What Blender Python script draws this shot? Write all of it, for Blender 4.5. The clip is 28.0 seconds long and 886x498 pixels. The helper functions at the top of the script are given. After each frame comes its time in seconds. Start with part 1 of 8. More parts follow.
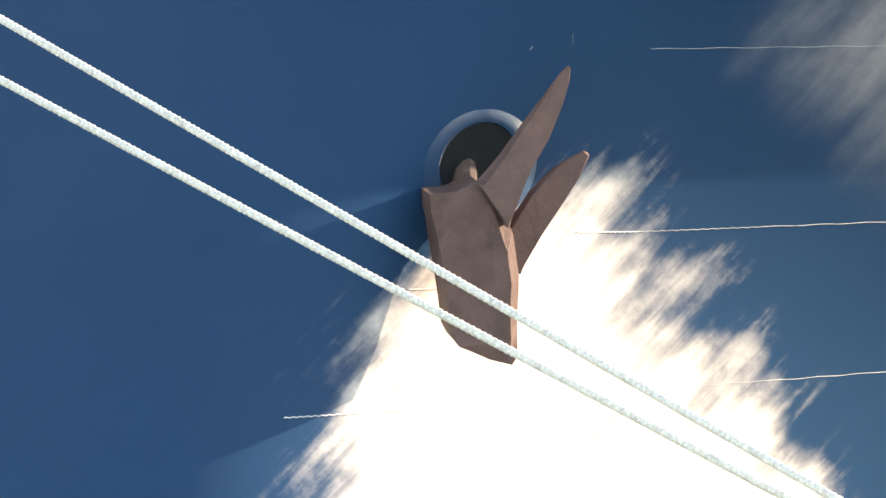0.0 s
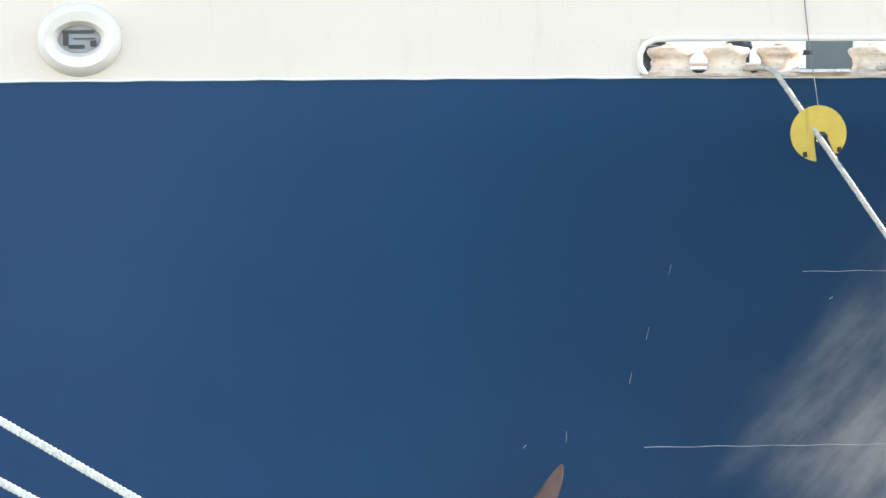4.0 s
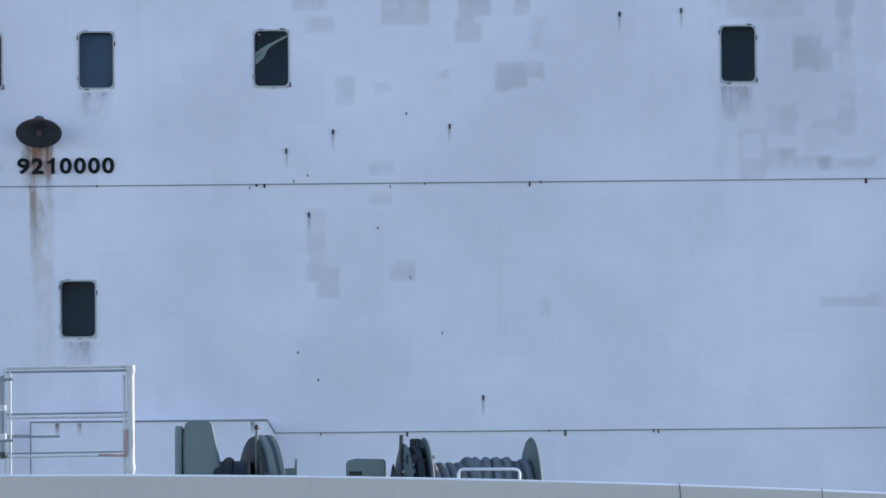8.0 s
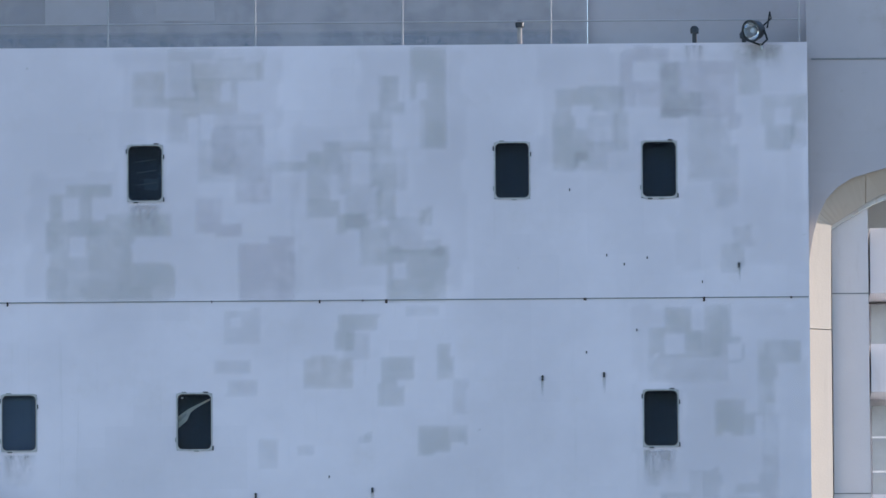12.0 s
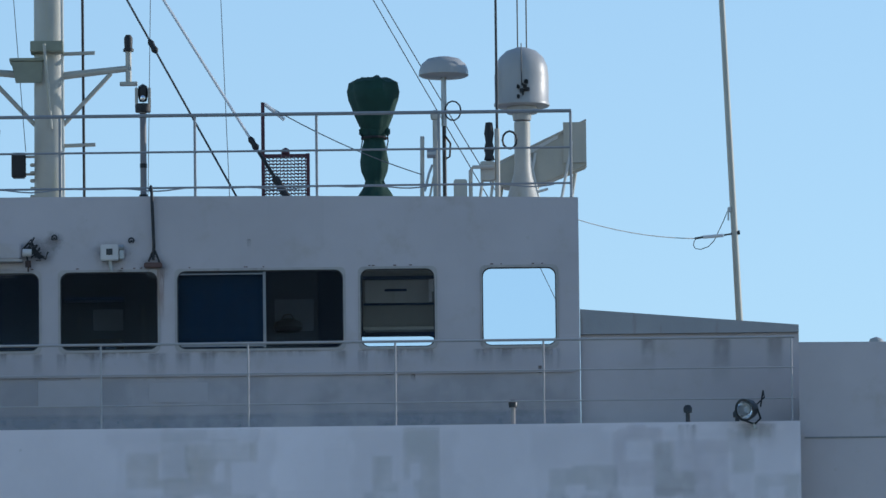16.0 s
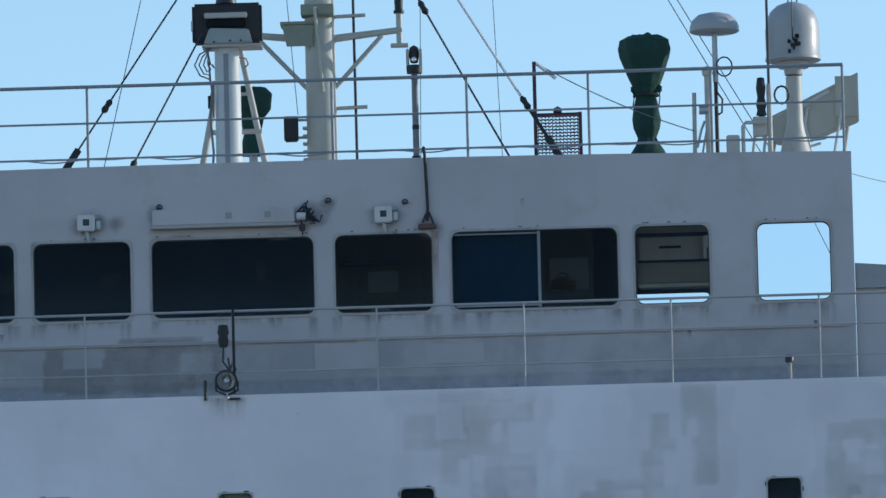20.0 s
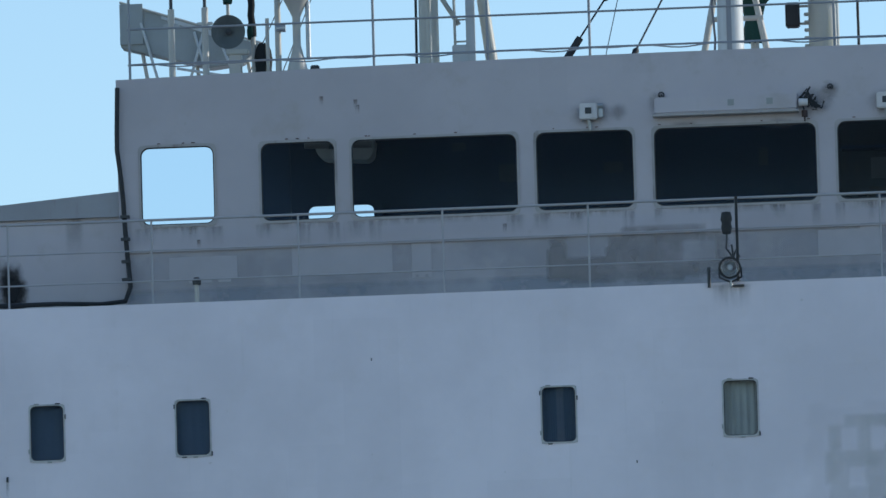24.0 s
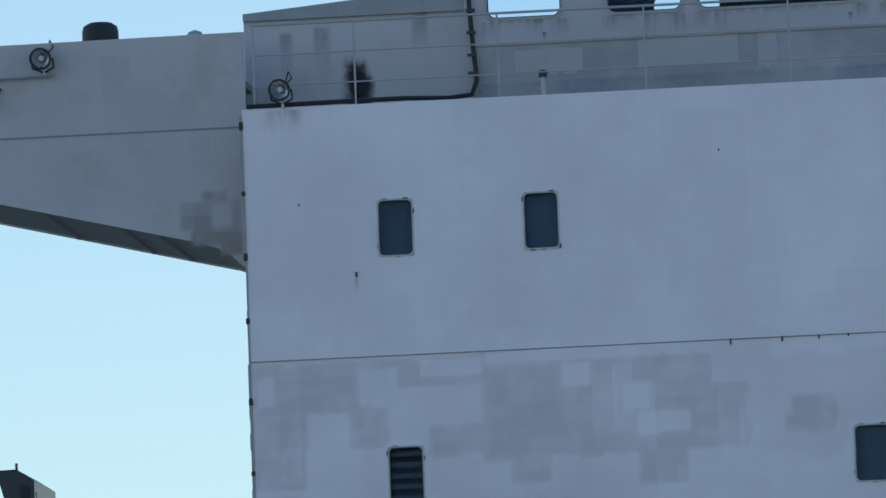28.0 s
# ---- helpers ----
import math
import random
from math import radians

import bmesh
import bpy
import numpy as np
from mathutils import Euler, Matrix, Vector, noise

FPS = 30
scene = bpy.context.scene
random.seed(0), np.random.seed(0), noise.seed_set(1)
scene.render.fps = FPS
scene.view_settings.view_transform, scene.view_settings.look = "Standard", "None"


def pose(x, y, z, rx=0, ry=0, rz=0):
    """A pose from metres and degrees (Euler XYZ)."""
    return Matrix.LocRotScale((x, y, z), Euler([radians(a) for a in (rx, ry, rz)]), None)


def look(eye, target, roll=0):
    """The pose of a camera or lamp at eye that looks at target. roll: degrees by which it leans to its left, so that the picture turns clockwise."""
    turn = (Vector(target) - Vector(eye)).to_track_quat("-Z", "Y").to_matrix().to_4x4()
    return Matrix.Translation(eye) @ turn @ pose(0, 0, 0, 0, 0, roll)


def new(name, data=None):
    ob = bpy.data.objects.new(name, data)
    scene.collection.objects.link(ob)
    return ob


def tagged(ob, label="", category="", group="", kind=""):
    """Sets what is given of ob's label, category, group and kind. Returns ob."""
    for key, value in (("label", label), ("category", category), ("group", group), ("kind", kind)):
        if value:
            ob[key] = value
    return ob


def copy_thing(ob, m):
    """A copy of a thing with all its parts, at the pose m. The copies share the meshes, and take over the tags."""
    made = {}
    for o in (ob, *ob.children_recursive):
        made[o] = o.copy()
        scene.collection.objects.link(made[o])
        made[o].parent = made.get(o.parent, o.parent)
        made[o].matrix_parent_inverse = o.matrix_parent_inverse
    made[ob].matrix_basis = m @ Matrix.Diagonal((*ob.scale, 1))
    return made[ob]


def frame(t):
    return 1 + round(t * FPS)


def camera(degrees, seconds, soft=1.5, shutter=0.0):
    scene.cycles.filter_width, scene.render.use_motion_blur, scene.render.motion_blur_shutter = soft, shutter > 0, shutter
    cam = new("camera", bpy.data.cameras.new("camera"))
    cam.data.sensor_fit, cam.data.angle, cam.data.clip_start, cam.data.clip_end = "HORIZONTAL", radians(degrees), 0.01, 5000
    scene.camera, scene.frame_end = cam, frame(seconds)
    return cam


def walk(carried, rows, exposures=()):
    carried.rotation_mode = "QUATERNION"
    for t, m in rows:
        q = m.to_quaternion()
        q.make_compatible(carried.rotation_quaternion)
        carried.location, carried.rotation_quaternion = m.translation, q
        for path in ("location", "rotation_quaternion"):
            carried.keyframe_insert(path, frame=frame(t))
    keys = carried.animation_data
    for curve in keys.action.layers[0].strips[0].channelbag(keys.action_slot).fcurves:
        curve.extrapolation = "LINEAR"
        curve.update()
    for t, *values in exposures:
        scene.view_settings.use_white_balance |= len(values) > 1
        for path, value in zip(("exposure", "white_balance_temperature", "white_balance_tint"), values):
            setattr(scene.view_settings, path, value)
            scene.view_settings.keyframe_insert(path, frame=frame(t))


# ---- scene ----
cam = camera(4.4022, 28.0)
EYE = (6.5, -125.0, 5.5)
# seconds, heading to the right of +y, lift above the horizon, lean: degrees
PATH = [
    (0.0, -1.649, -0.499, -0.42),
    (0.5, -1.638, -1.023, -0.41),
    (1.0, -1.632, -1.137, -0.40),
    (1.5, -1.630, -0.947, -0.39),
    (2.0, -1.636, -0.514, -0.40),
    (2.5, -1.643, 0.031, -0.41),
    (3.0, -1.648, 0.516, -0.42),
    (3.5, -1.660, 0.912, -0.43),
    (4.0, -1.601, 1.481, -0.43),
    (4.5, -1.477, 2.224, -0.43),
    (6.5, -1.196, 3.136, -0.45),
    (7.0, -1.147, 3.330, -0.46),
    (7.5, -1.070, 3.640, -0.46),
    (8.0, -0.973, 4.016, -0.47),
    (8.5, -0.877, 4.368, -0.45),
    (9.0, -0.786, 4.678, -0.41),
    (9.5, -0.715, 4.948, -0.39),
    (10.0, -0.657, 5.166, -0.37),
    (10.5, -0.622, 5.327, -0.35),
    (11.0, -0.605, 5.477, -0.35),
    (11.5, -0.585, 5.632, -0.38),
    (12.0, -0.575, 5.821, -0.40),
    (12.5, -0.570, 6.071, -0.45),
    (13.0, -0.554, 6.485, -0.49),
    (13.5, -0.545, 7.044, -0.54),
    (15.5, -0.521, 7.694, -0.58),
    (16.0, -0.525, 7.710, -0.63),
    (16.5, -0.518, 7.717, -0.69),
    (17.0, -0.507, 7.683, -0.77),
    (17.5, -0.513, 7.644, -0.83),
    (18.0, -0.573, 7.598, -0.93),
    (18.5, -0.764, 7.547, -1.06),
    (19.0, -1.099, 7.533, -1.19),
    (19.5, -1.507, 7.541, -1.33),
    (20.0, -1.903, 7.528, -1.44),
    (20.5, -2.237, 7.495, -1.53),
    (22.5, -3.171, 7.368, -1.61),
    (23.0, -3.551, 7.281, -1.62),
    (23.5, -4.004, 7.177, -1.61),
    (24.0, -4.437, 7.034, -1.63),
    (24.5, -4.822, 6.822, -1.66),
    (25.0, -5.255, 6.534, -1.75),
    (25.5, -5.736, 6.274, -1.84),
    (26.0, -6.147, 6.152, -1.96),
    (26.5, -6.432, 6.134, -2.06),
    (27.0, -6.588, 6.143, -2.14),
    (27.5, -6.550, 6.115, -2.18),
    (28.0, -6.207, 6.055, -2.18),
]
rows = []
for t, az, el, lean in PATH:
    a, e = radians(az), radians(el)
    aim = (EYE[0] + 50 * math.sin(a) * math.cos(e), EYE[1] + 50 * math.cos(a) * math.cos(e), EYE[2] + 50 * math.sin(e))
    rows.append((t, look(EYE, aim, lean)))
LOOKS = [(0.0, 2.5), (0.5, 1.55), (1.0, 0.85), (2.0, 1.0), (2.5, 1.5), (3.0, 2.3), (3.5, 2.6), (4.0, 2.6), (4.5, 2.2), (6.5, 1.15), (8.0, 1.05), (9.0, 1.08), (10.0, 1.1), (12.0, 0.9), (13.0, 0.7),
         (13.5, 0.5), (15.5, 0.17), (17.0, 0.12), (20.0, 0.25), (22.5, 0.30), (24.0, 0.31), (26.0, 0.22), (28.0, 0.24)]
# white balance: a little warmer on the deckhouse, cooler against the sky
TINTS = [(0.0, 8900, 19), (1.0, 6400, 17), (2.0, 6400, 17), (2.5, 6800, 17), (3.5, 8000, 18), (4.0, 8300, 19), (4.5, 7300, 17), (6.5, 6100, 18), (9.0, 6250, 18), (11.0, 6300, 18), (13.5, 6150, 17), (17.0, 5850, 9), (22.5, 6050, 9), (25.0, 6050, 10), (28.0, 6050, 11)]


def balance(t):
    for (t0, k0, g0), (t1, k1, g1) in zip(TINTS, TINTS[1:]):
        if t <= t1:
            f = (t - t0) / (t1 - t0)
            return k0 + (k1 - k0) * f, g0 + (g1 - g0) * f
    return TINTS[-1][1:]


walk(cam, rows, exposures=[(t, stops, *balance(t)) for t, stops in LOOKS])

# ---- light ----
SUN_TO = Vector((0.89, 0.275, 0.30)).normalized()
SUN_EL, SUN_AZ = math.asin(SUN_TO.z), math.atan2(SUN_TO.x, SUN_TO.y)
world = bpy.data.worlds.new("world")
scene.world = world
world.use_nodes = True
wn = world.node_tree.nodes
sky = wn.new("ShaderNodeTexSky")
sky.sky_type, sky.sun_disc, sky.sun_elevation, sky.sun_rotation = "NISHITA", False, SUN_EL, SUN_AZ
sky.dust_density, sky.ozone_density = 0.0, 2.3
world.node_tree.links.new(sky.outputs[0], wn["Background"].inputs[0])
wn["Background"].inputs[1].default_value = 0.15
sun = new("sun", bpy.data.lights.new("sun", "SUN"))
sun.data.energy, sun.data.angle, sun.data.color = 2.7, radians(0.5), (1.0, 0.92, 0.80)
sun.matrix_world = look(SUN_TO * 200, (0, 0, 0))


# ---- materials ----
def base_nodes(name):
    m = bpy.data.materials.new(name)
    m.use_nodes = True
    nt = m.node_tree
    return m, nt, nt.nodes["Principled BSDF"]


def add(nt, kind, ins=None, **props):
    n = nt.nodes.new(kind)
    for k, v in props.items():
        setattr(n, k, v)
    for k, v in (ins or {}).items():
        if isinstance(v, bpy.types.NodeSocket):
            nt.links.new(v, n.inputs[k])
        else:
            n.inputs[k].default_value = v
    return n


def rgb(c):
    return (c[0], c[1], c[2], 1.0)


def mixc(nt, fac, a, b):
    n = nt.nodes.new("ShaderNodeMix")
    n.data_type = "RGBA"
    for i, v in ((0, fac), (6, a), (7, b)):
        if isinstance(v, bpy.types.NodeSocket):
            nt.links.new(v, n.inputs[i])
        else:
            n.inputs[i].default_value = v
    return n.outputs[2]


def math_n(nt, op, a, b=0.0, c=0.0):
    n = nt.nodes.new("ShaderNodeMath")
    n.operation = op
    for i, v in enumerate((a, b, c)):
        if isinstance(v, bpy.types.NodeSocket):
            nt.links.new(v, n.inputs[i])
        else:
            n.inputs[i].default_value = v
    return n.outputs[0]


def step(nt, v, lo, hi):
    n = nt.nodes.new("ShaderNodeMapRange")
    n.interpolation_type = "SMOOTHSTEP"
    nt.links.new(v, n.inputs[0])
    n.inputs[1].default_value, n.inputs[2].default_value = lo, hi
    return n.outputs[0]


def coords(nt, scale=(1, 1, 1), rot=(0, 0, 0)):
    g = nt.nodes.new("ShaderNodeNewGeometry")
    mp = add(nt, "ShaderNodeMapping", {0: g.outputs["Position"]})
    mp.inputs["Scale"].default_value = scale
    mp.inputs["Rotation"].default_value = [radians(a) for a in rot]
    return mp.outputs[0]


def noise_n(nt, vec, scale, detail=4.0, rough=0.55):
    return add(nt, "ShaderNodeTexNoise", {"Vector": vec, "Scale": scale, "Detail": detail, "Roughness": rough}).outputs[0]


def surface(name, color, rough=0.5, metal=0.0, tone=0.12, stain=(0.25, 0.2, 0.15), stain_amt=0.25, scale=1.5, grain=40.0, bump=0.15, spec=0.5):
    """A painted or plain surface: two scales of tone, some stains, fine relief."""
    m, nt, p = base_nodes(name)
    v = coords(nt)
    big, fine = noise_n(nt, v, scale), noise_n(nt, v, grain, 3)
    dark = rgb([c * (1 - tone) for c in color])
    col = mixc(nt, big, rgb([min(1, c * (1 + tone * 0.5)) for c in color]), dark)
    run = noise_n(nt, coords(nt, (5, 5, 0.7)), 1.3, 6, 0.65)
    col = mixc(nt, math_n(nt, "MULTIPLY", step(nt, run, 0.56, 0.75), stain_amt), col, rgb(stain))
    nt.links.new(col, p.inputs["Base Color"])
    nt.links.new(math_n(nt, "ADD", math_n(nt, "MULTIPLY", fine, 0.25), rough - 0.12), p.inputs["Roughness"])
    p.inputs["Metallic"].default_value = metal
    p.inputs["Specular IOR Level"].default_value = spec
    b = add(nt, "ShaderNodeBump", {"Strength": bump, "Distance": 0.01, "Height": fine})
    nt.links.new(b.outputs[0], p.inputs["Normal"])
    return m


def wall_paint(name, color, warm=0.3):
    """White ship's paint: cloudy tone, faint square-edged repainting, runs of dirt and plate buckling."""
    m, nt, p = base_nodes(name)
    v = coords(nt)
    soft = noise_n(nt, v, 0.45, 5, 0.6)
    col = mixc(nt, step(nt, soft, 0.3, 0.7), rgb([min(1, c * 1.06) for c in color]), rgb([c * 0.90 for c in color]))
    cells = add(nt, "ShaderNodeVectorMath", {0: v, 1: (0.31, 0.31, 0.23)}, operation="SNAP").outputs[0]
    blocks = step(nt, noise_n(nt, cells, 0.8, 2, 0.5), 0.5, 0.62)
    col = mixc(nt, math_n(nt, "MULTIPLY", blocks, 0.16), col, rgb([c * 0.80 for c in color]))
    cloud = step(nt, noise_n(nt, v, 1.7, 6, 0.65), 0.52, 0.75)
    col = mixc(nt, math_n(nt, "MULTIPLY", cloud, warm), col, rgb((color[0] * 0.80, color[1] * 0.78, color[2] * 0.70)))
    runs = step(nt, noise_n(nt, coords(nt, (7, 7, 0.3)), 1.1, 6, 0.7), 0.58, 0.8)
    col = mixc(nt, math_n(nt, "MULTIPLY", runs, 0.22), col, rgb((0.42, 0.40, 0.34)))
    specks = step(nt, noise_n(nt, v, 9.0, 3, 0.6), 0.70, 0.76)
    col = mixc(nt, math_n(nt, "MULTIPLY", specks, 0.3), col, rgb((0.40, 0.37, 0.32)))
    nt.links.new(col, p.inputs["Base Color"])
    nt.links.new(math_n(nt, "ADD", math_n(nt, "MULTIPLY", soft, 0.2), 0.38), p.inputs["Roughness"])
    h = math_n(nt, "ADD", noise_n(nt, v, 0.9, 2), math_n(nt, "MULTIPLY", noise_n(nt, v, 25.0, 3), 0.03))
    bp = add(nt, "ShaderNodeBump", {"Strength": 0.35, "Distance": 0.03, "Height": h})
    nt.links.new(bp.outputs[0], p.inputs["Normal"])
    return m


def touch_coat(name, color, cover, square=0.55, least=0.3):
    """A thin, unevenly brushed coat of paint that lets the old paint through."""
    m, nt, p = base_nodes(name)
    v = coords(nt)
    tone = noise_n(nt, v, 3.0, 5, 0.6)
    cells = add(nt, "ShaderNodeVectorMath", {0: v, 1: (0.23, 0.23, 0.19)}, operation="SNAP").outputs[0]
    brush = noise_n(nt, cells, 1.3, 2, 0.5)
    cloud = noise_n(nt, v, 1.4, 5, 0.6)
    a = math_n(nt, "ADD", math_n(nt, "MULTIPLY", brush, square), math_n(nt, "MULTIPLY", cloud, 1 - square))
    thick = add(nt, "ShaderNodeAttribute", attribute_name="coat").outputs["Fac"]
    cover = math_n(nt, "MULTIPLY", thick, cover)
    nt.links.new(math_n(nt, "MULTIPLY", math_n(nt, "MULTIPLY_ADD", step(nt, a, 0.34, 0.62), 1 - least, least), cover), p.inputs["Alpha"])
    nt.links.new(mixc(nt, tone, rgb([min(1, c * 1.1) for c in color]), rgb((color[0] * 0.88, color[1] * 0.87, color[2] * 0.84))), p.inputs["Base Color"])
    p.inputs["Roughness"].default_value = 0.55
    return m


def hull_paint():
    """Dark blue hull paint; scrapes and sun glint painted in a white fan under the anchor."""
    m, nt, p = base_nodes("hull_paint")
    v = coords(nt)
    xyz = add(nt, "ShaderNodeSeparateXYZ", {0: v}).outputs
    x, z = xyz[0], xyz[2]
    streak_v = coords(nt, (1, 0, 1), (0, 47, 0))

    def streaks(along, across, scale, detail=5, rough=0.5):
        n = add(nt, "ShaderNodeMapping", {0: streak_v})
        n.inputs["Scale"].default_value = (along, 1.0, across)
        return noise_n(nt, n.outputs[0], scale, detail, rough)

    s1 = streaks(0.7, 2.6, 1.0)
    s3 = streaks(0.9, 9.0, 1.0, 4, 0.6)
    flat = coords(nt, (1, 0, 1))
    s2 = noise_n(nt, flat, 1.3, 7, 0.62)
    s4 = noise_n(nt, flat, 7.0, 6, 0.68)

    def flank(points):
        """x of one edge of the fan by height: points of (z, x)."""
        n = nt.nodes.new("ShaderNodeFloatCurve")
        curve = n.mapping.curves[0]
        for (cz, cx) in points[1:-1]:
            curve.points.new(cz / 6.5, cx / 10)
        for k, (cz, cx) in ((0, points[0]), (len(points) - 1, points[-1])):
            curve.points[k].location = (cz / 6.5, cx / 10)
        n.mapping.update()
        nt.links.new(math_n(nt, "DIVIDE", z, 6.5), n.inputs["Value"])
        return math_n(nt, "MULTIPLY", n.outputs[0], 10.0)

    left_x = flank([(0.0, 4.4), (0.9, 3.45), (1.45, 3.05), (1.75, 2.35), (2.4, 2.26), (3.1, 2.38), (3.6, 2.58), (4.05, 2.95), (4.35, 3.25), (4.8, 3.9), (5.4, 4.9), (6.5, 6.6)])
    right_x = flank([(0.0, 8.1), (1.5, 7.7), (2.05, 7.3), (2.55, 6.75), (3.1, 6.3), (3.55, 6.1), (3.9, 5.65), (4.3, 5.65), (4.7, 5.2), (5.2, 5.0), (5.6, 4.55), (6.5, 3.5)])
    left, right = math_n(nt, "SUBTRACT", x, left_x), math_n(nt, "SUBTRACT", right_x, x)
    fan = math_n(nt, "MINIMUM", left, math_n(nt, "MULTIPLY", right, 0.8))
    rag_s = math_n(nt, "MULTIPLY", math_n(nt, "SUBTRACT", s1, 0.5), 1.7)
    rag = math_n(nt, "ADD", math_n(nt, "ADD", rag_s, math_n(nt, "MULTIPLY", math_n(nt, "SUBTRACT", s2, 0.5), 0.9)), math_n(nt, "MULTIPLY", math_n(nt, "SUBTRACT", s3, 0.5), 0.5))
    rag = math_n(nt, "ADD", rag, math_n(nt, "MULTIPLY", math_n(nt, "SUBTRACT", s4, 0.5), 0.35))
    # blue shows between the white streaks low down towards the ship's side
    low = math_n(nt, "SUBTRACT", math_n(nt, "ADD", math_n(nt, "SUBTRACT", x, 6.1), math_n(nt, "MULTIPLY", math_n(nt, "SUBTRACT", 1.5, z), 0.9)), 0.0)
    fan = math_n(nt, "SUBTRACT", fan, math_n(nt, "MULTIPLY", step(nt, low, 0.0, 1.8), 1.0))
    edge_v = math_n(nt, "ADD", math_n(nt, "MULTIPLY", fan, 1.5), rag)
    # worn holds real scrapes together with the painted sun glint
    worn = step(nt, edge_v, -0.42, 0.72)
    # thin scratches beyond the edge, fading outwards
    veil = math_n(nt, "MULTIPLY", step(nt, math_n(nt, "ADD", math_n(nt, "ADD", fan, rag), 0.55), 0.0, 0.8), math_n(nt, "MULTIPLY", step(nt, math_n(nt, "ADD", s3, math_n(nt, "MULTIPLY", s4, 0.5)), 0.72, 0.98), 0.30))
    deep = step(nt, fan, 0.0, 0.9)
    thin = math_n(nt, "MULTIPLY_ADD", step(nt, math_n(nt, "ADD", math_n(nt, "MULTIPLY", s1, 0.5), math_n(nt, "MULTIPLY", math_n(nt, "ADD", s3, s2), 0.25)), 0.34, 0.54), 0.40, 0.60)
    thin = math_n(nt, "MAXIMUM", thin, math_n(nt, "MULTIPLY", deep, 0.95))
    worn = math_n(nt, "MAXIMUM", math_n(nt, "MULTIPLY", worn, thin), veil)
    # a fainter glow under the roller fairlead: sun sheen painted into the colour
    up = math_n(nt, "MULTIPLY", math_n(nt, "MAXIMUM", math_n(nt, "SUBTRACT", z, 6.6), 0.0), 0.80)
    down = math_n(nt, "MULTIPLY", math_n(nt, "MAXIMUM", math_n(nt, "SUBTRACT", 6.3, z), 0.0), 1.0)
    side = math_n(nt, "SUBTRACT", math_n(nt, "SUBTRACT", math_n(nt, "SUBTRACT", x, 6.05), up), down)
    side = math_n(nt, "ADD", side, math_n(nt, "MULTIPLY", rag, 0.7))
    side_glow = math_n(nt, "MULTIPLY", step(nt, side, -0.3, 3.2), math_n(nt, "MULTIPLY_ADD", step(nt, s1, 0.15, 0.7), 0.5, 0.5))
    worn = math_n(nt, "MAXIMUM", worn, math_n(nt, "MULTIPLY", side_glow, 0.62))
    soft = noise_n(nt, v, 0.5, 4)
    p.inputs["Specular IOR Level"].default_value = 0.2
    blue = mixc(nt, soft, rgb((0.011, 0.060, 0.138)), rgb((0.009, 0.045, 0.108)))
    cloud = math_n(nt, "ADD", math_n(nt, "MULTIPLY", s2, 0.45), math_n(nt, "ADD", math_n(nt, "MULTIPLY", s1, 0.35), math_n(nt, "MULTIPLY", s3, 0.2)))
    chalk_glint = mixc(nt, step(nt, cloud, 0.34, 0.58), rgb((0.56, 0.53, 0.52)), rgb((0.93, 0.87, 0.82)))
    nt.links.new(mixc(nt, worn, blue, chalk_glint), p.inputs["Base Color"])
    nt.links.new(math_n(nt, "MULTIPLY_ADD", worn, 0.06, 0.42), p.inputs["Roughness"])
    nt.links.new(math_n(nt, "MULTIPLY", worn, 0.25), p.inputs["Metallic"])
    h = math_n(nt, "ADD", noise_n(nt, v, 0.7, 2), math_n(nt, "MULTIPLY", s1, 0.06))
    b = add(nt, "ShaderNodeBump", {"Strength": 0.3, "Distance": 0.04, "Height": h})
    nt.links.new(b.outputs[0], p.inputs["Normal"])
    return m


def glass_pane(name, tint=(0.75, 0.85, 0.9)):
    m, nt, p = base_nodes(name)
    p.inputs["Base Color"].default_value = rgb(tint)
    p.inputs["Transmission Weight"].default_value = 1.0
    p.inputs["Roughness"].default_value = 0.02
    p.inputs["IOR"].default_value = 1.13
    p.inputs["Specular IOR Level"].default_value = 0.5
    return m


def roller_paint():
    """Old white paint on cast rollers, worn to brown primer in bands; some are dirtier than others."""
    m, nt, p = base_nodes("roller_paint")
    v = coords(nt)
    who = nt.nodes.new("ShaderNodeObjectInfo").outputs["Random"]
    band = noise_n(nt, coords(nt, (2.5, 2.5, 14)), 1.2, 5, 0.6)
    spots = noise_n(nt, v, 11.0, 5, 0.65)
    wear = math_n(nt, "ADD", math_n(nt, "MULTIPLY", band, 0.6), math_n(nt, "MULTIPLY", spots, 0.4))
    wear = step(nt, math_n(nt, "ADD", wear, math_n(nt, "MULTIPLY", math_n(nt, "SUBTRACT", who, 0.5), 0.16)), 0.42, 0.66)
    base = mixc(nt, noise_n(nt, v, 4.0), rgb((0.74, 0.64, 0.52)), rgb((0.60, 0.50, 0.42)))
    col = mixc(nt, math_n(nt, "MULTIPLY", wear, 0.8), base, rgb((0.30, 0.21, 0.165)))
    grime = step(nt, noise_n(nt, coords(nt, (4, 4, 9)), 2.6, 5, 0.7), 0.60, 0.74)
    nt.links.new(mixc(nt, math_n(nt, "MULTIPLY", grime, 0.7), col, rgb((0.10, 0.07, 0.055))), p.inputs["Base Color"])
    p.inputs["Roughness"].default_value = 0.6
    b = add(nt, "ShaderNodeBump", {"Strength": 0.35, "Distance": 0.01, "Height": spots})
    nt.links.new(b.outputs[0], p.inputs["Normal"])
    return m


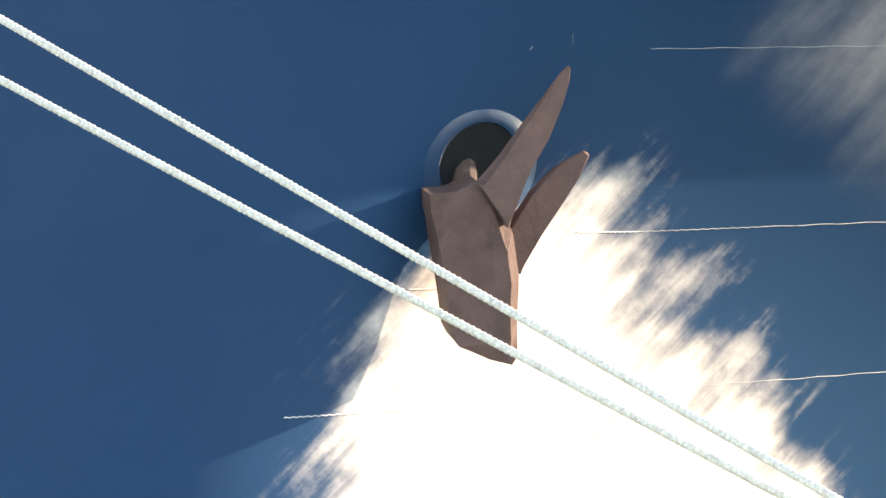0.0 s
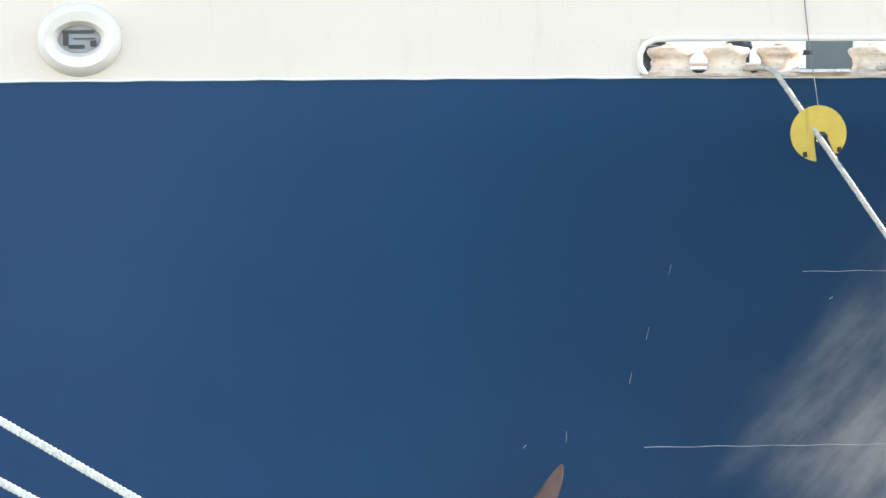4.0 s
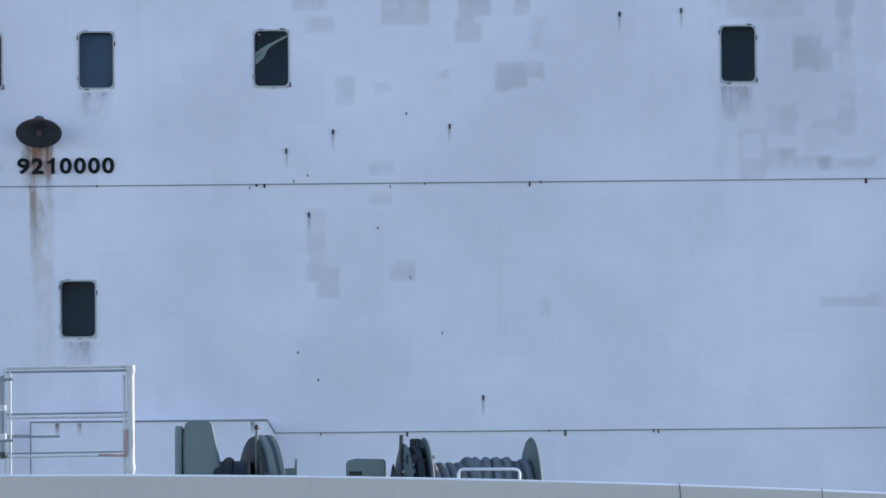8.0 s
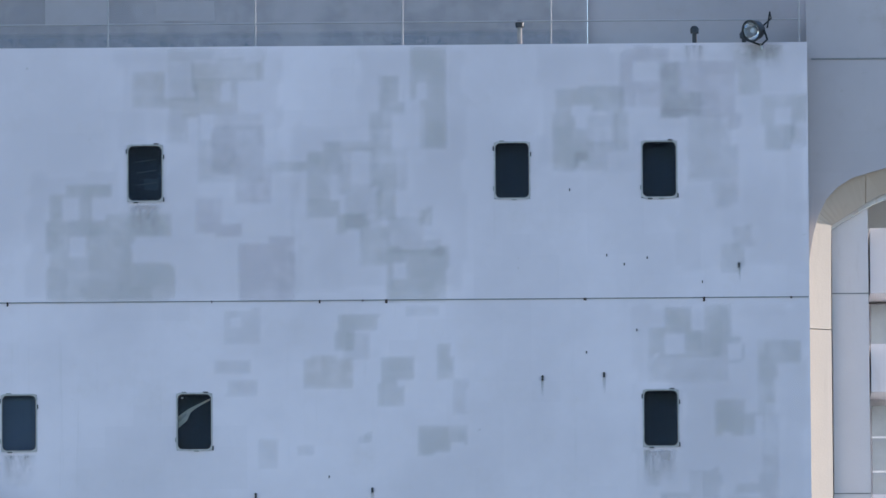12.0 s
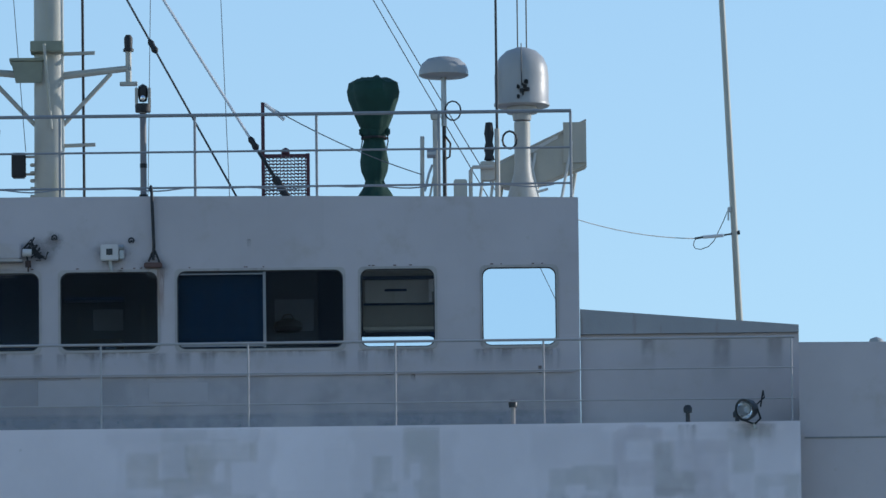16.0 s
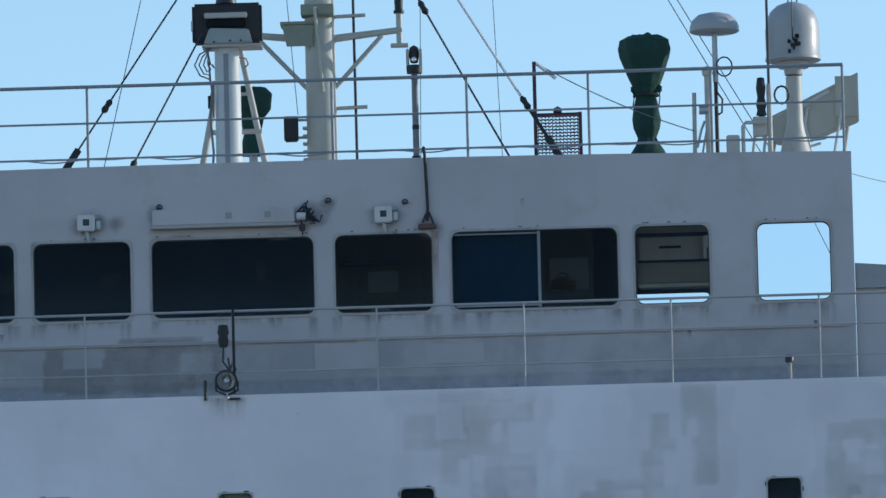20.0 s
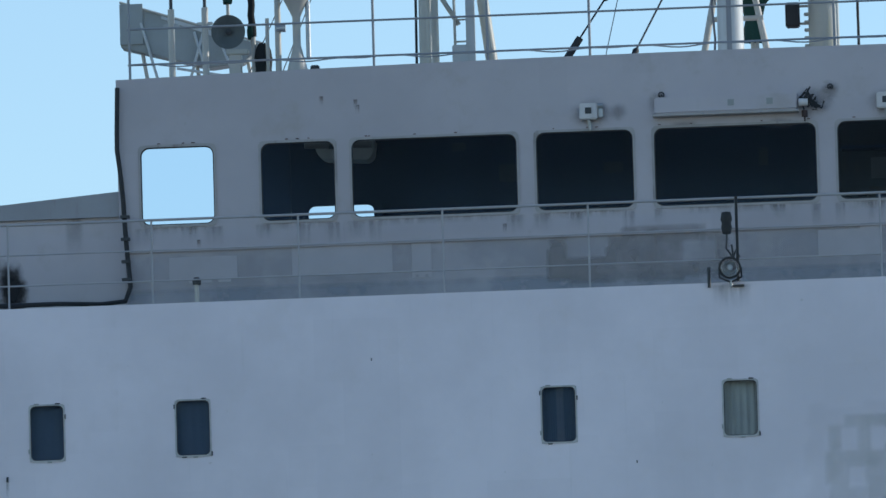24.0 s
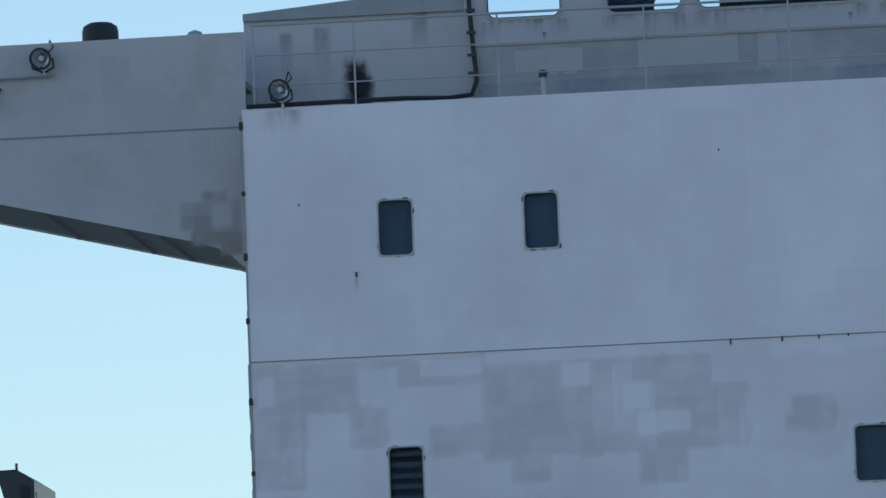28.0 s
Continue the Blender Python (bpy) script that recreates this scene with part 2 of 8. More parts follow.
def water_mat():
    m, nt, p = base_nodes("water")
    v = coords(nt)
    p.inputs["Base Color"].default_value = rgb((0.02, 0.05, 0.06))
    p.inputs["Roughness"].default_value = 0.30
    b = add(nt, "ShaderNodeBump", {"Strength": 0.5, "Distance": 0.15, "Height": noise_n(nt, v, 0.8, 5)})
    nt.links.new(b.outputs[0], p.inputs["Normal"])
    return m


M_WALL = wall_paint("white_wall_paint", (0.81, 0.755, 0.79), 0.22)
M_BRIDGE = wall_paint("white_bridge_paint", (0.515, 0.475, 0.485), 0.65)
M_PATCH = touch_coat("grey_touch_up", (0.55, 0.56, 0.50), 0.265, 0.35)
M_PATCHLILAC = touch_coat("lilac_grey_touch_up", (0.60, 0.55, 0.58), 0.23, 0.35)
M_PATCHYELLOW = touch_coat("yellowish_touch_up", (0.56, 0.52, 0.41), 0.26, 0.4)
M_PATCHFAINT = touch_coat("faint_touch_up", (0.65, 0.64, 0.62), 0.20, 0.35)
M_PATCHPORT = touch_coat("pinkish_grey_touch_up", (0.62, 0.57, 0.59), 0.27)
M_PATCHBLUE = touch_coat("blue_grey_foot_shade", (0.38, 0.41, 0.47), 0.50, 0.1)
M_PATCHCLOUD = touch_coat("cloudy_grey_repaint", (0.42, 0.42, 0.44), 0.36, 0.15)
M_PATCHHAZE = touch_coat("haze_touch_up", (0.64, 0.61, 0.62), 0.09, 0.4)
M_PATCHTHIN = touch_coat("thin_touch_up", (0.60, 0.55, 0.53), 0.18, 0.2)
M_PATCHBROWN = touch_coat("brownish_touch_up", (0.36, 0.33, 0.32), 0.64)
M_PATCHPALE = touch_coat("pale_touch_up", (0.51, 0.48, 0.495), 1.0, 0.55, 0.95)
# warm tint stands for light thrown up from water and quay
M_BULWARK = surface("bulwark_paint", (0.67, 0.575, 0.485), 0.5, tone=0.06, stain_amt=0.12, scale=0.6)
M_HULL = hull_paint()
M_WHITE = surface("white_paint", (0.74, 0.75, 0.75), 0.45, tone=0.1, stain=(0.35, 0.24, 0.14), stain_amt=0.3, scale=4)
M_WHITEDIRTY = surface("stained_white_paint", (0.66, 0.63, 0.61), 0.5, tone=0.25, stain=(0.22, 0.15, 0.12), stain_amt=0.6, scale=7)
M_OLIVE = surface("olive_paint", (0.29, 0.31, 0.23), 0.6, tone=0.3, stain_amt=0.4, scale=5)
M_GEAR = surface("weathered_gear_paint", (0.51, 0.49, 0.43), 0.5, tone=0.2, stain=(0.35, 0.30, 0.18), stain_amt=0.5, scale=5)
M_WALKRAIL = surface("walkway_rail_paint", (0.43, 0.415, 0.42), 0.5, tone=0.15, stain=(0.3, 0.2, 0.12), stain_amt=0.3, scale=5)
M_POST = surface("brownish_post_paint", (0.21, 0.20, 0.205), 0.5, tone=0.25, stain=(0.10, 0.07, 0.06), stain_amt=0.5, scale=6)
M_PIPE = surface("rail_paint", (0.28, 0.295, 0.31), 0.5, tone=0.15, stain=(0.3, 0.2, 0.12), stain_amt=0.35, scale=5)
M_HOUSE = surface("house_paint", (0.76, 0.73, 0.74), 0.45, tone=0.08, stain_amt=0.12, scale=2)
# the cream holds the sun's warm light on the starboard side
M_SIDE = surface("sun_tinted_paint", (0.62, 0.525, 0.43), 0.5, tone=0.1, stain_amt=0.15, scale=1.2)
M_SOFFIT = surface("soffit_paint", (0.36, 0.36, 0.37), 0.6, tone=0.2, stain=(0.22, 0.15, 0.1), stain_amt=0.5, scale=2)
M_DECK = surface("deck_paint", (0.16, 0.22, 0.19), 0.7, tone=0.25, scale=2)
M_GREYGREEN = surface("grey_green_paint", (0.17, 0.21, 0.20), 0.5, tone=0.2, stain=(0.1, 0.07, 0.05), stain_amt=0.3, scale=3)
M_WINCHGREEN = surface("dark_winch_paint", (0.095, 0.125, 0.122), 0.6, tone=0.3, stain=(0.05, 0.04, 0.035), stain_amt=0.5, scale=4)
M_COIL = surface("grey_brown_hawser", (0.21, 0.215, 0.21), 0.9, tone=0.5, stain=(0.08, 0.08, 0.08), stain_amt=0.5, scale=14, grain=90, bump=0.8)
M_BLACK = surface("black_rubber", (0.018, 0.020, 0.022), 0.6, tone=0.3, stain_amt=0.1, scale=6)
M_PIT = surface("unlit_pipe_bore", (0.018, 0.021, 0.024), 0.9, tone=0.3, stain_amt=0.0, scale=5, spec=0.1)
M_DARKMETAL = surface("dark_metal", (0.05, 0.055, 0.06), 0.45, 0.4, tone=0.3, stain=(0.12, 0.06, 0.03), stain_amt=0.3, scale=6)
M_STEEL = surface("galvanised_steel", (0.42, 0.44, 0.45), 0.4, 0.6, tone=0.2, stain_amt=0.2, scale=6)
M_HORN = surface("dull_horn_grey", (0.095, 0.112, 0.108), 0.6, tone=0.3, stain=(0.25, 0.24, 0.22), stain_amt=0.5, scale=9)
M_RADOME = surface("aged_radome", (0.50, 0.51, 0.38), 0.5, tone=0.12, stain_amt=0.3, scale=4)
M_RUST = surface("rusty_iron", (0.15, 0.088, 0.076), 0.8, tone=0.6, stain=(0.065, 0.04, 0.036), stain_amt=0.9, scale=4.5, grain=30, bump=0.6)
M_DARKRUST = surface("dark_rusty_iron", (0.07, 0.045, 0.04), 0.8, tone=0.4, scale=3)
M_RUSTSTREAK = surface("rust_streak", (0.33, 0.17, 0.09), 0.8, tone=0.4, stain=(0.5, 0.42, 0.33), stain_amt=0.8, scale=6)
M_STUB = surface("rust_stained_pipe_paint", (0.40, 0.37, 0.35), 0.7, tone=0.4, stain=(0.16, 0.10, 0.07), stain_amt=0.95, scale=8)
M_PINKRUST = surface("worn_red_primer", (0.55, 0.34, 0.31), 0.7, tone=0.4, stain=(0.7, 0.66, 0.62), stain_amt=0.9, scale=9)
M_GRIME = surface("grime", (0.36, 0.37, 0.35), 0.8, tone=0.2, stain_amt=0.4, scale=6)
M_ROPE = surface("white_rope", (0.84, 0.78, 0.64), 0.9, tone=0.75, stain=(0.25, 0.24, 0.22), stain_amt=0.6, scale=22, grain=120, bump=0.8)
M_OLDROPE = surface("weathered_rope", (0.50, 0.46, 0.39), 0.9, tone=0.7, stain_amt=0.5, scale=20, grain=120, bump=0.6)
M_DARKROPE = surface("grey_rope", (0.15, 0.16, 0.17), 0.9, tone=0.3, stain_amt=0.3, scale=9, grain=100, bump=0.6)
M_CHOCK = surface("worn_white_paint", (0.72, 0.66, 0.59), 0.5, tone=0.12, stain=(0.42, 0.34, 0.27), stain_amt=0.35, scale=4)
M_ROLLER = roller_paint()
M_YELLOW = surface("yellow_plastic", (0.58, 0.40, 0.07), 0.55, tone=0.25, stain=(0.24, 0.15, 0.07), stain_amt=0.85, scale=6)
M_GREENCLOTH = surface("green_canvas", (0.010, 0.055, 0.040), 0.85, tone=0.4, stain=(0.005, 0.02, 0.02), stain_amt=0.5, scale=5, grain=90, bump=0.5)
M_BLACKCLOTH = surface("black_canvas", (0.016, 0.020, 0.020), 0.9, tone=0.5, stain=(0.06, 0.06, 0.055), stain_amt=0.4, scale=7, grain=90, bump=0.6)
M_DOME = surface("dome_plastic", (0.40, 0.40, 0.385), 0.4, tone=0.05, stain_amt=0.12, scale=3)
M_MAST = surface("mast_paint", (0.47, 0.465, 0.40), 0.5, tone=0.2, stain=(0.45, 0.42, 0.2), stain_amt=0.4, scale=3)
M_FAIRING = surface("grey_shade_paint", (0.36, 0.385, 0.37), 0.5, tone=0.25, stain=(0.55, 0.56, 0.52), stain_amt=0.4, scale=3)
M_MASTWHITE = surface("bright_mast_paint", (0.60, 0.62, 0.60), 0.5, tone=0.15, stain=(0.35, 0.34, 0.24), stain_amt=0.5, scale=3)
M_GLASS = glass_pane("window_glass", (0.80, 0.88, 0.96))
M_LENS = glass_pane("lamp_glass", (0.95, 0.97, 0.97))
M_REFLECTOR = surface("reflector", (0.70, 0.72, 0.75), 0.16, 1.0, tone=0.05, stain_amt=0.0)
# near-black room linings: the shade of the rooms is put into the colour
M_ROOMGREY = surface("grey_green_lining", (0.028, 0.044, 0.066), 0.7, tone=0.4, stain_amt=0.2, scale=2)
M_ROOM = surface("interior_shade", (0.020, 0.048, 0.105), 0.7, tone=0.3, stain_amt=0.0, scale=1)
M_CABINGREY = surface("cabinet_grey", (0.30, 0.305, 0.28), 0.6, tone=0.3, stain_amt=0.3, scale=3)
M_CABINPALE = surface("cabinet_pale_grey", (0.52, 0.53, 0.50), 0.5, tone=0.25, stain_amt=0.3, scale=3)
M_CABIN = surface("cabin_lining", (0.30, 0.29, 0.26), 0.6, tone=0.15, stain_amt=0.2, scale=1)
M_CURTAIN = surface("blue_curtain", (0.0005, 0.013, 0.034), 0.9, tone=0.4, stain_amt=0.0, scale=3, spec=0.15)
M_BLIND = surface("grey_blind", (0.05, 0.075, 0.115), 0.8, tone=0.15, stain_amt=0.0, scale=3)
M_LINING = surface("dull_blue_grey", (0.11, 0.13, 0.165), 0.85, tone=0.3, stain_amt=0.2, scale=5)
M_NET = surface("pale_curtain", (0.46, 0.43, 0.36), 0.9, tone=0.25, stain_amt=0.3, scale=4)
M_WINRIM = surface("dull_rim_paint", (0.56, 0.55, 0.53), 0.6, tone=0.45, stain=(0.16, 0.14, 0.13), stain_amt=0.8, scale=14)
M_FRAME = surface("stained_frame_paint", (0.45, 0.42, 0.40), 0.6, tone=0.3, stain=(0.12, 0.09, 0.07), stain_amt=0.8, scale=7)
M_CABINROOM = surface("cabin_shade", (0.012, 0.028, 0.056), 0.7, tone=0.3, stain_amt=0.0, scale=1)
M_TEXT = surface("black_lettering", (0.008, 0.008, 0.009), 0.7, tone=0.2, stain_amt=0.05, spec=0.2)
M_SEAM = surface("weld_seam_dirt", (0.30, 0.31, 0.31), 0.8, tone=0.4, stain=(0.12, 0.09, 0.07), stain_amt=0.6, scale=6)
M_HULLSEAM = surface("worn_weld_seam", (0.40, 0.42, 0.43), 0.6, tone=0.5, stain=(0.02, 0.04, 0.09), stain_amt=0.9, scale=5)
M_SCRATCH = surface("bare_scraped_steel", (0.62, 0.62, 0.62), 0.5, tone=0.4, stain=(0.1, 0.12, 0.18), stain_amt=0.7, scale=9)
M_HULLBLUE = surface("glossy_blue_paint", (0.011, 0.052, 0.118), 0.36, tone=0.25, stain_amt=0.1, scale=2, bump=0.06, spec=0.7)
M_REDFRAME = surface("dark_red_paint", (0.085, 0.028, 0.042), 0.6, tone=0.3, scale=6)
M_WATER = water_mat()
# warm tone chosen so the unseen quay bounces warmer light onto the ship
M_QUAY = surface("quay_concrete", (0.40, 0.34, 0.28), 0.85, tone=0.2, scale=0.5)


# ---- building helpers ----
def link_mesh(name, bm, mat, parent=None, label="", smooth=False):
    me = bpy.data.meshes.new(name)
    bmesh.ops.recalc_face_normals(bm, faces=bm.faces)
    bm.to_mesh(me)
    bm.free()
    me.materials.append(mat)
    if smooth:
        for f in me.polygons:
            f.use_smooth = True
        me.set_sharp_from_angle(angle=radians(40))
    ob = new(name, me)
    ob.parent = parent
    if label:
        tagged(ob, label)
    return ob


def part(name, bm, mat, parent, label="", smooth=False):
    return link_mesh(name, bm, mat, parent, label, smooth)


def thing(name, label, category, group="", at=(0, 0, 0)):
    ob = new(name)
    ob.location = at
    ob.empty_display_size = 0.2
    return tagged(ob, label, category, group)


def structure(name, bm, mat, label="", smooth=False, parent=None):
    ob = link_mesh(name, bm, mat, parent, "", smooth)
    return tagged(ob, label, "", "", "structure")


def box(bm, x0, x1, y0, y1, z0, z1, bevel=0.0):
    r = bmesh.ops.create_cube(bm, size=1)
    bmesh.ops.scale(bm, vec=(x1 - x0, y1 - y0, z1 - z0), verts=r["verts"])
    bmesh.ops.translate(bm, vec=((x0 + x1) / 2, (y0 + y1) / 2, (z0 + z1) / 2), verts=r["verts"])
    if bevel:
        edges = list({e for v in r["verts"] for e in v.link_edges})
        bmesh.ops.bevel(bm, geom=edges, offset=bevel, segments=2, affect="EDGES")
    return bm


def boxb(*a):
    return box(bmesh.new(), *a)


def rod(bm, p0, p1, r0, r1=None, n=10, cap=True):
    p0, p1 = Vector(p0), Vector(p1)
    d = p1 - p0
    m = Matrix.Translation((p0 + p1) / 2) @ d.to_track_quat("Z", "Y").to_matrix().to_4x4()
    bmesh.ops.create_cone(bm, cap_ends=cap, segments=n, radius1=r0, radius2=r0 if r1 is None else r1, depth=d.length, matrix=m)
    return bm


def rodb(*a, **k):
    return rod(bmesh.new(), *a, **k)


def tube(pts, r, n=8):
    """A round bar bent along pts."""
    bm = bmesh.new()
    pts = [Vector(p) for p in pts]
    rings = []
    side = None
    for i, p in enumerate(pts):
        d = (pts[min(i + 1, len(pts) - 1)] - pts[max(i - 1, 0)]).normalized()
        if side is None:
            side = d.orthogonal().normalized()
        side = (side - d * side.dot(d)).normalized()
        up = d.cross(side)
        rings.append([bm.verts.new(p + r * (math.cos(2 * math.pi * k / n) * side + math.sin(2 * math.pi * k / n) * up)) for k in range(n)])
    for a, b in zip(rings, rings[1:]):
        for k in range(n):
            bm.faces.new((a[k], a[(k + 1) % n], b[(k + 1) % n], b[k]))
    bm.faces.new(rings[0][::-1])
    bm.faces.new(rings[-1])
    return bm


def lathe(profile, n=24, m=None):
    """Turn (radius, height) pairs round the z axis."""
    bm = bmesh.new()
    rings = []
    for r, z in profile:
        if r < 1e-5:
            rings.append([bm.verts.new((0, 0, z))])
        else:
            rings.append([bm.verts.new((r * math.cos(2 * math.pi * k / n), r * math.sin(2 * math.pi * k / n), z)) for k in range(n)])
    for a, b in zip(rings, rings[1:]):
        for k in range(n):
            q = (k + 1) % n
            if len(a) == 1 and len(b) == 1:
                continue
            if len(a) == 1:
                bm.faces.new((a[0], b[q], b[k]))
            elif len(b) == 1:
                bm.faces.new((a[k], a[q], b[0]))
            else:
                bm.faces.new((a[k], a[q], b[q], b[k]))
    if m is not None:
        bm.transform(m)
    return bm


def slab(outline, y0, y1, bevel=0.0):
    """An outline of (x, z) pairs, given depth from y0 to y1."""
    bm = bmesh.new()
    a = [bm.verts.new((x, y0, z)) for x, z in outline]
    b = [bm.verts.new((x, y1, z)) for x, z in outline]
    bm.faces.new(a)
    bm.faces.new(b[::-1])
    n = len(a)
    for i in range(n):
        bm.faces.new((a[i], b[i], b[(i + 1) % n], a[(i + 1) % n]))
    if bevel:
        bmesh.ops.bevel(bm, geom=list(bm.edges), offset=bevel, segments=2, affect="EDGES")
    return bm


def round_rect(x0, x1, z0, z1, r, seg=5):
    pts = []
    for cx, cz, a0 in ((x1 - r, z1 - r, 0), (x0 + r, z1 - r, 90), (x0 + r, z0 + r, 180), (x1 - r, z0 + r, 270)):
        for i in range(seg + 1):
            a = radians(a0 + 90 * i / seg)
            pts.append((cx + r * math.cos(a), cz + r * math.sin(a)))
    return pts


def rim(x0, x1, z0, z1, out, r, y0, y1, seg=5, out_r=None):
    """A frame whose hole is the rounded rectangle and whose outside lies out metres wider."""
    bm = bmesh.new()
    inner = round_rect(x0, x1, z0, z1, r, seg)
    outer = round_rect(x0 - out, x1 + out, z0 - out, z1 + out, (r + out) if out_r is None else out_r, seg)
    rings = [[bm.verts.new((x, y, z)) for x, z in pts] for pts, y in ((inner, y1), (inner, y0), (outer, y0), (outer, y1))]
    n = len(inner)
    for a, b in zip(rings, rings[1:] + rings[:1]):
        for i in range(n):
            bm.faces.new((a[i], a[(i + 1) % n], b[(i + 1) % n], b[i]))
    return bm


def plate_with_holes(x0, x1, z0, z1, y0, y1, holes):
    """An upright plate with square holes cut through it; holes: (x0, x1, z0, z1)."""
    bm = bmesh.new()
    xs = sorted({x0, x1, *[h[0] for h in holes], *[h[1] for h in holes]})
    zs = sorted({z0, z1, *[h[2] for h in holes], *[h[3] for h in holes]})
    vs = {}

    def vert(x, y, z):
        key = (round(x, 4), round(y, 4), round(z, 4))
        if key not in vs:
            vs[key] = bm.verts.new((x, y, z))
        return vs[key]

    def solid(i, k):
        if not (0 <= i < len(xs) - 1 and 0 <= k < len(zs) - 1):
            return False
        cx, cz = (xs[i] + xs[i + 1]) / 2, (zs[k] + zs[k + 1]) / 2
        return not any(h[0] < cx < h[1] and h[2] < cz < h[3] for h in holes)

    for i in range(len(xs) - 1):
        for k in range(len(zs) - 1):
            if not solid(i, k):
                continue
            a, b, c, d = xs[i], xs[i + 1], zs[k], zs[k + 1]
            bm.faces.new((vert(a, y0, c), vert(b, y0, c), vert(b, y0, d), vert(a, y0, d)))
            bm.faces.new((vert(a, y1, d), vert(b, y1, d), vert(b, y1, c), vert(a, y1, c)))
            if not solid(i - 1, k):
                bm.faces.new((vert(a, y0, c), vert(a, y0, d), vert(a, y1, d), vert(a, y1, c)))
            if not solid(i + 1, k):
                bm.faces.new((vert(b, y0, d), vert(b, y0, c), vert(b, y1, c), vert(b, y1, d)))
            if not solid(i, k - 1):
                bm.faces.new((vert(b, y0, c), vert(a, y0, c), vert(a, y1, c), vert(b, y1, c)))
            if not solid(i, k + 1):
                bm.faces.new((vert(a, y0, d), vert(b, y0, d), vert(b, y1, d), vert(a, y1, d)))
    return bm


def railing(name, label, group, x0, x1, y, z, heights, posts, mat=None, r=0.02):
    """A straight ship's rail along x: posts and level rails."""
    mat = mat or M_PIPE
    t = thing(name, label, "railing", group, (x0, y, z))
    for i, h in enumerate(heights):
        part("rail", rodb((0, 0, h), (x1 - x0, 0, h), r if i == 0 else r * 0.6, n=8), mat, t, smooth=True)
    for px in posts:
        bm = rodb((px - x0, 0, 0), (px - x0, 0, heights[0]), r * 0.75, n=8)
        box(bm, px - x0 - 0.035, px - x0 + 0.035, -0.035, 0.035, 0, 0.015)
        part("post", bm, mat, t, smooth=True)
    return t


# ---- ground: water and quay ----
bm = bmesh.new()
bmesh.ops.create_grid(bm, x_segments=2, y_segments=2, size=4500)
structure("water", bm, M_WATER, "dark harbour water with small ripples")
structure("quay", boxb(-150, 150, -260, -44, -3, 1.0, 0.05), M_QUAY, "unseen concrete quay, warm-toned to bounce warm light on the ship")

# ---- hull ----
TOP = 9.82


def hull_y(x, z):
    """The plating: nearly flat across at the bulwark, a sharp flared V lower down."""
    f = min(1.0, max(0.0, (TOP - z) / TOP))
    upper = 0.8 * (x / 8.3) ** 2 + 0.9 * max(0.0, abs(x) - 9.4) ** 2
    lower = 0.26 * x * x if abs(x) < 3.6 else 3.37 + 1.87 * (abs(x) - 3.6)
    g = f ** 1.3
    return -19.0 + 1.6 * f + (1 - g) * upper + g * lower


def hull_half(z):
    return 12.5


bm = bmesh.new()
NU, NZ = 96, 40
grid = []
for k in range(NZ + 1):
    z = -1.0 + (TOP + 1.0) * k / NZ
    half = hull_half(z)
    row = [bm.verts.new((-half, 60, z))]
    for i in range(NU + 1):
        u = -1 + 2 * i / NU
        u = math.copysign(abs(u) ** 1.25, u)
        row.append(bm.verts.new((half * u, hull_y(half * u, z), z)))
    row.append(bm.verts.new((half, 60, z)))
    grid.append(row)
for a, b in zip(grid, grid[1:]):
    for i in range(len(a) - 1):
        bm.faces.new((a[i], a[i + 1], b[i + 1], b[i]))
bm.faces.new(grid[-1])
structure("hull", bm, M_HULL, "dark blue flared ship's bow, scrapes and sun glint painted white under the anchor", smooth=True)

# the deck inside the bulwark
bm = bmesh.new()
outline = [(12.3 * (-1 + 2 * i / 48), hull_y(12.3 * (-1 + 2 * i / 48), TOP) + 0.15) for i in range(49)]
vs = [bm.verts.new((x, y, TOP + 0.006)) for x, y in [(-12.3, 38)] + outline + [(12.3, 38)]]
bm.faces.new(vs)
structure("deck", bm, M_DECK, "green-grey painted forecastle deck")

# bulwark: a curved plate with the long fairlead opening
BUL_TOP = 10.878


def bulwark_piece(xa, xb, za, zb, n):
    bm = bmesh.new()
    rows = []
    for i in range(n + 1):
        x = xa + (xb - xa) * i / n
        y = hull_y(x, TOP)
        zt = zb - (0.0025 * x * x if zb == BUL_TOP else 0)
        rows.append([bm.verts.new(c) for c in ((x, y, za), (x, y + 0.09, za), (x, y + 0.09, zt), (x, y, zt))])
    for a, b in zip(rows, rows[1:]):
        for k in range(4):
            bm.faces.new((a[k], a[(k + 1) % 4], b[(k + 1) % 4], b[k]))
    bm.faces.new(rows[0])
    bm.faces.new(rows[-1][::-1])
    return bm


FX0, FX1, FZ1 = 5.36, 8.40, 10.17
bulwark = structure("bulwark", bulwark_piece(-12.4, FX0, TOP, BUL_TOP, 60), M_BULWARK, "pale grey bulwark plate round the bow", smooth=True)
structure("bulwark_upper_strip", bulwark_piece(FX0, FX1, FZ1, BUL_TOP, 20), M_BULWARK, smooth=True)
structure("bulwark_side", bulwark_piece(FX1, 12.4, TOP, BUL_TOP, 20), M_BULWARK, smooth=True)
cap = [(x, hull_y(x, TOP) + 0.045, BUL_TOP + 0.005 - 0.0025 * x * x) for x in [-12 + 0.25 * i for i in range(97)]]
structure("bulwark_rail", tube(cap, 0.018, 8), M_WHITE, "white rounded rail along the bulwark top", smooth=True)
foot = [(x, hull_y(x, TOP) - 0.012, TOP + 0.004 * math.sin(x * 9.0) * math.sin(x * 2.3)) for x in [-12 + 0.125 * i for i in range(193)]]
structure("paint_edge", tube(foot, 0.013, 6), M_WHITE, "white bead where bulwark and hull meet", smooth=True)

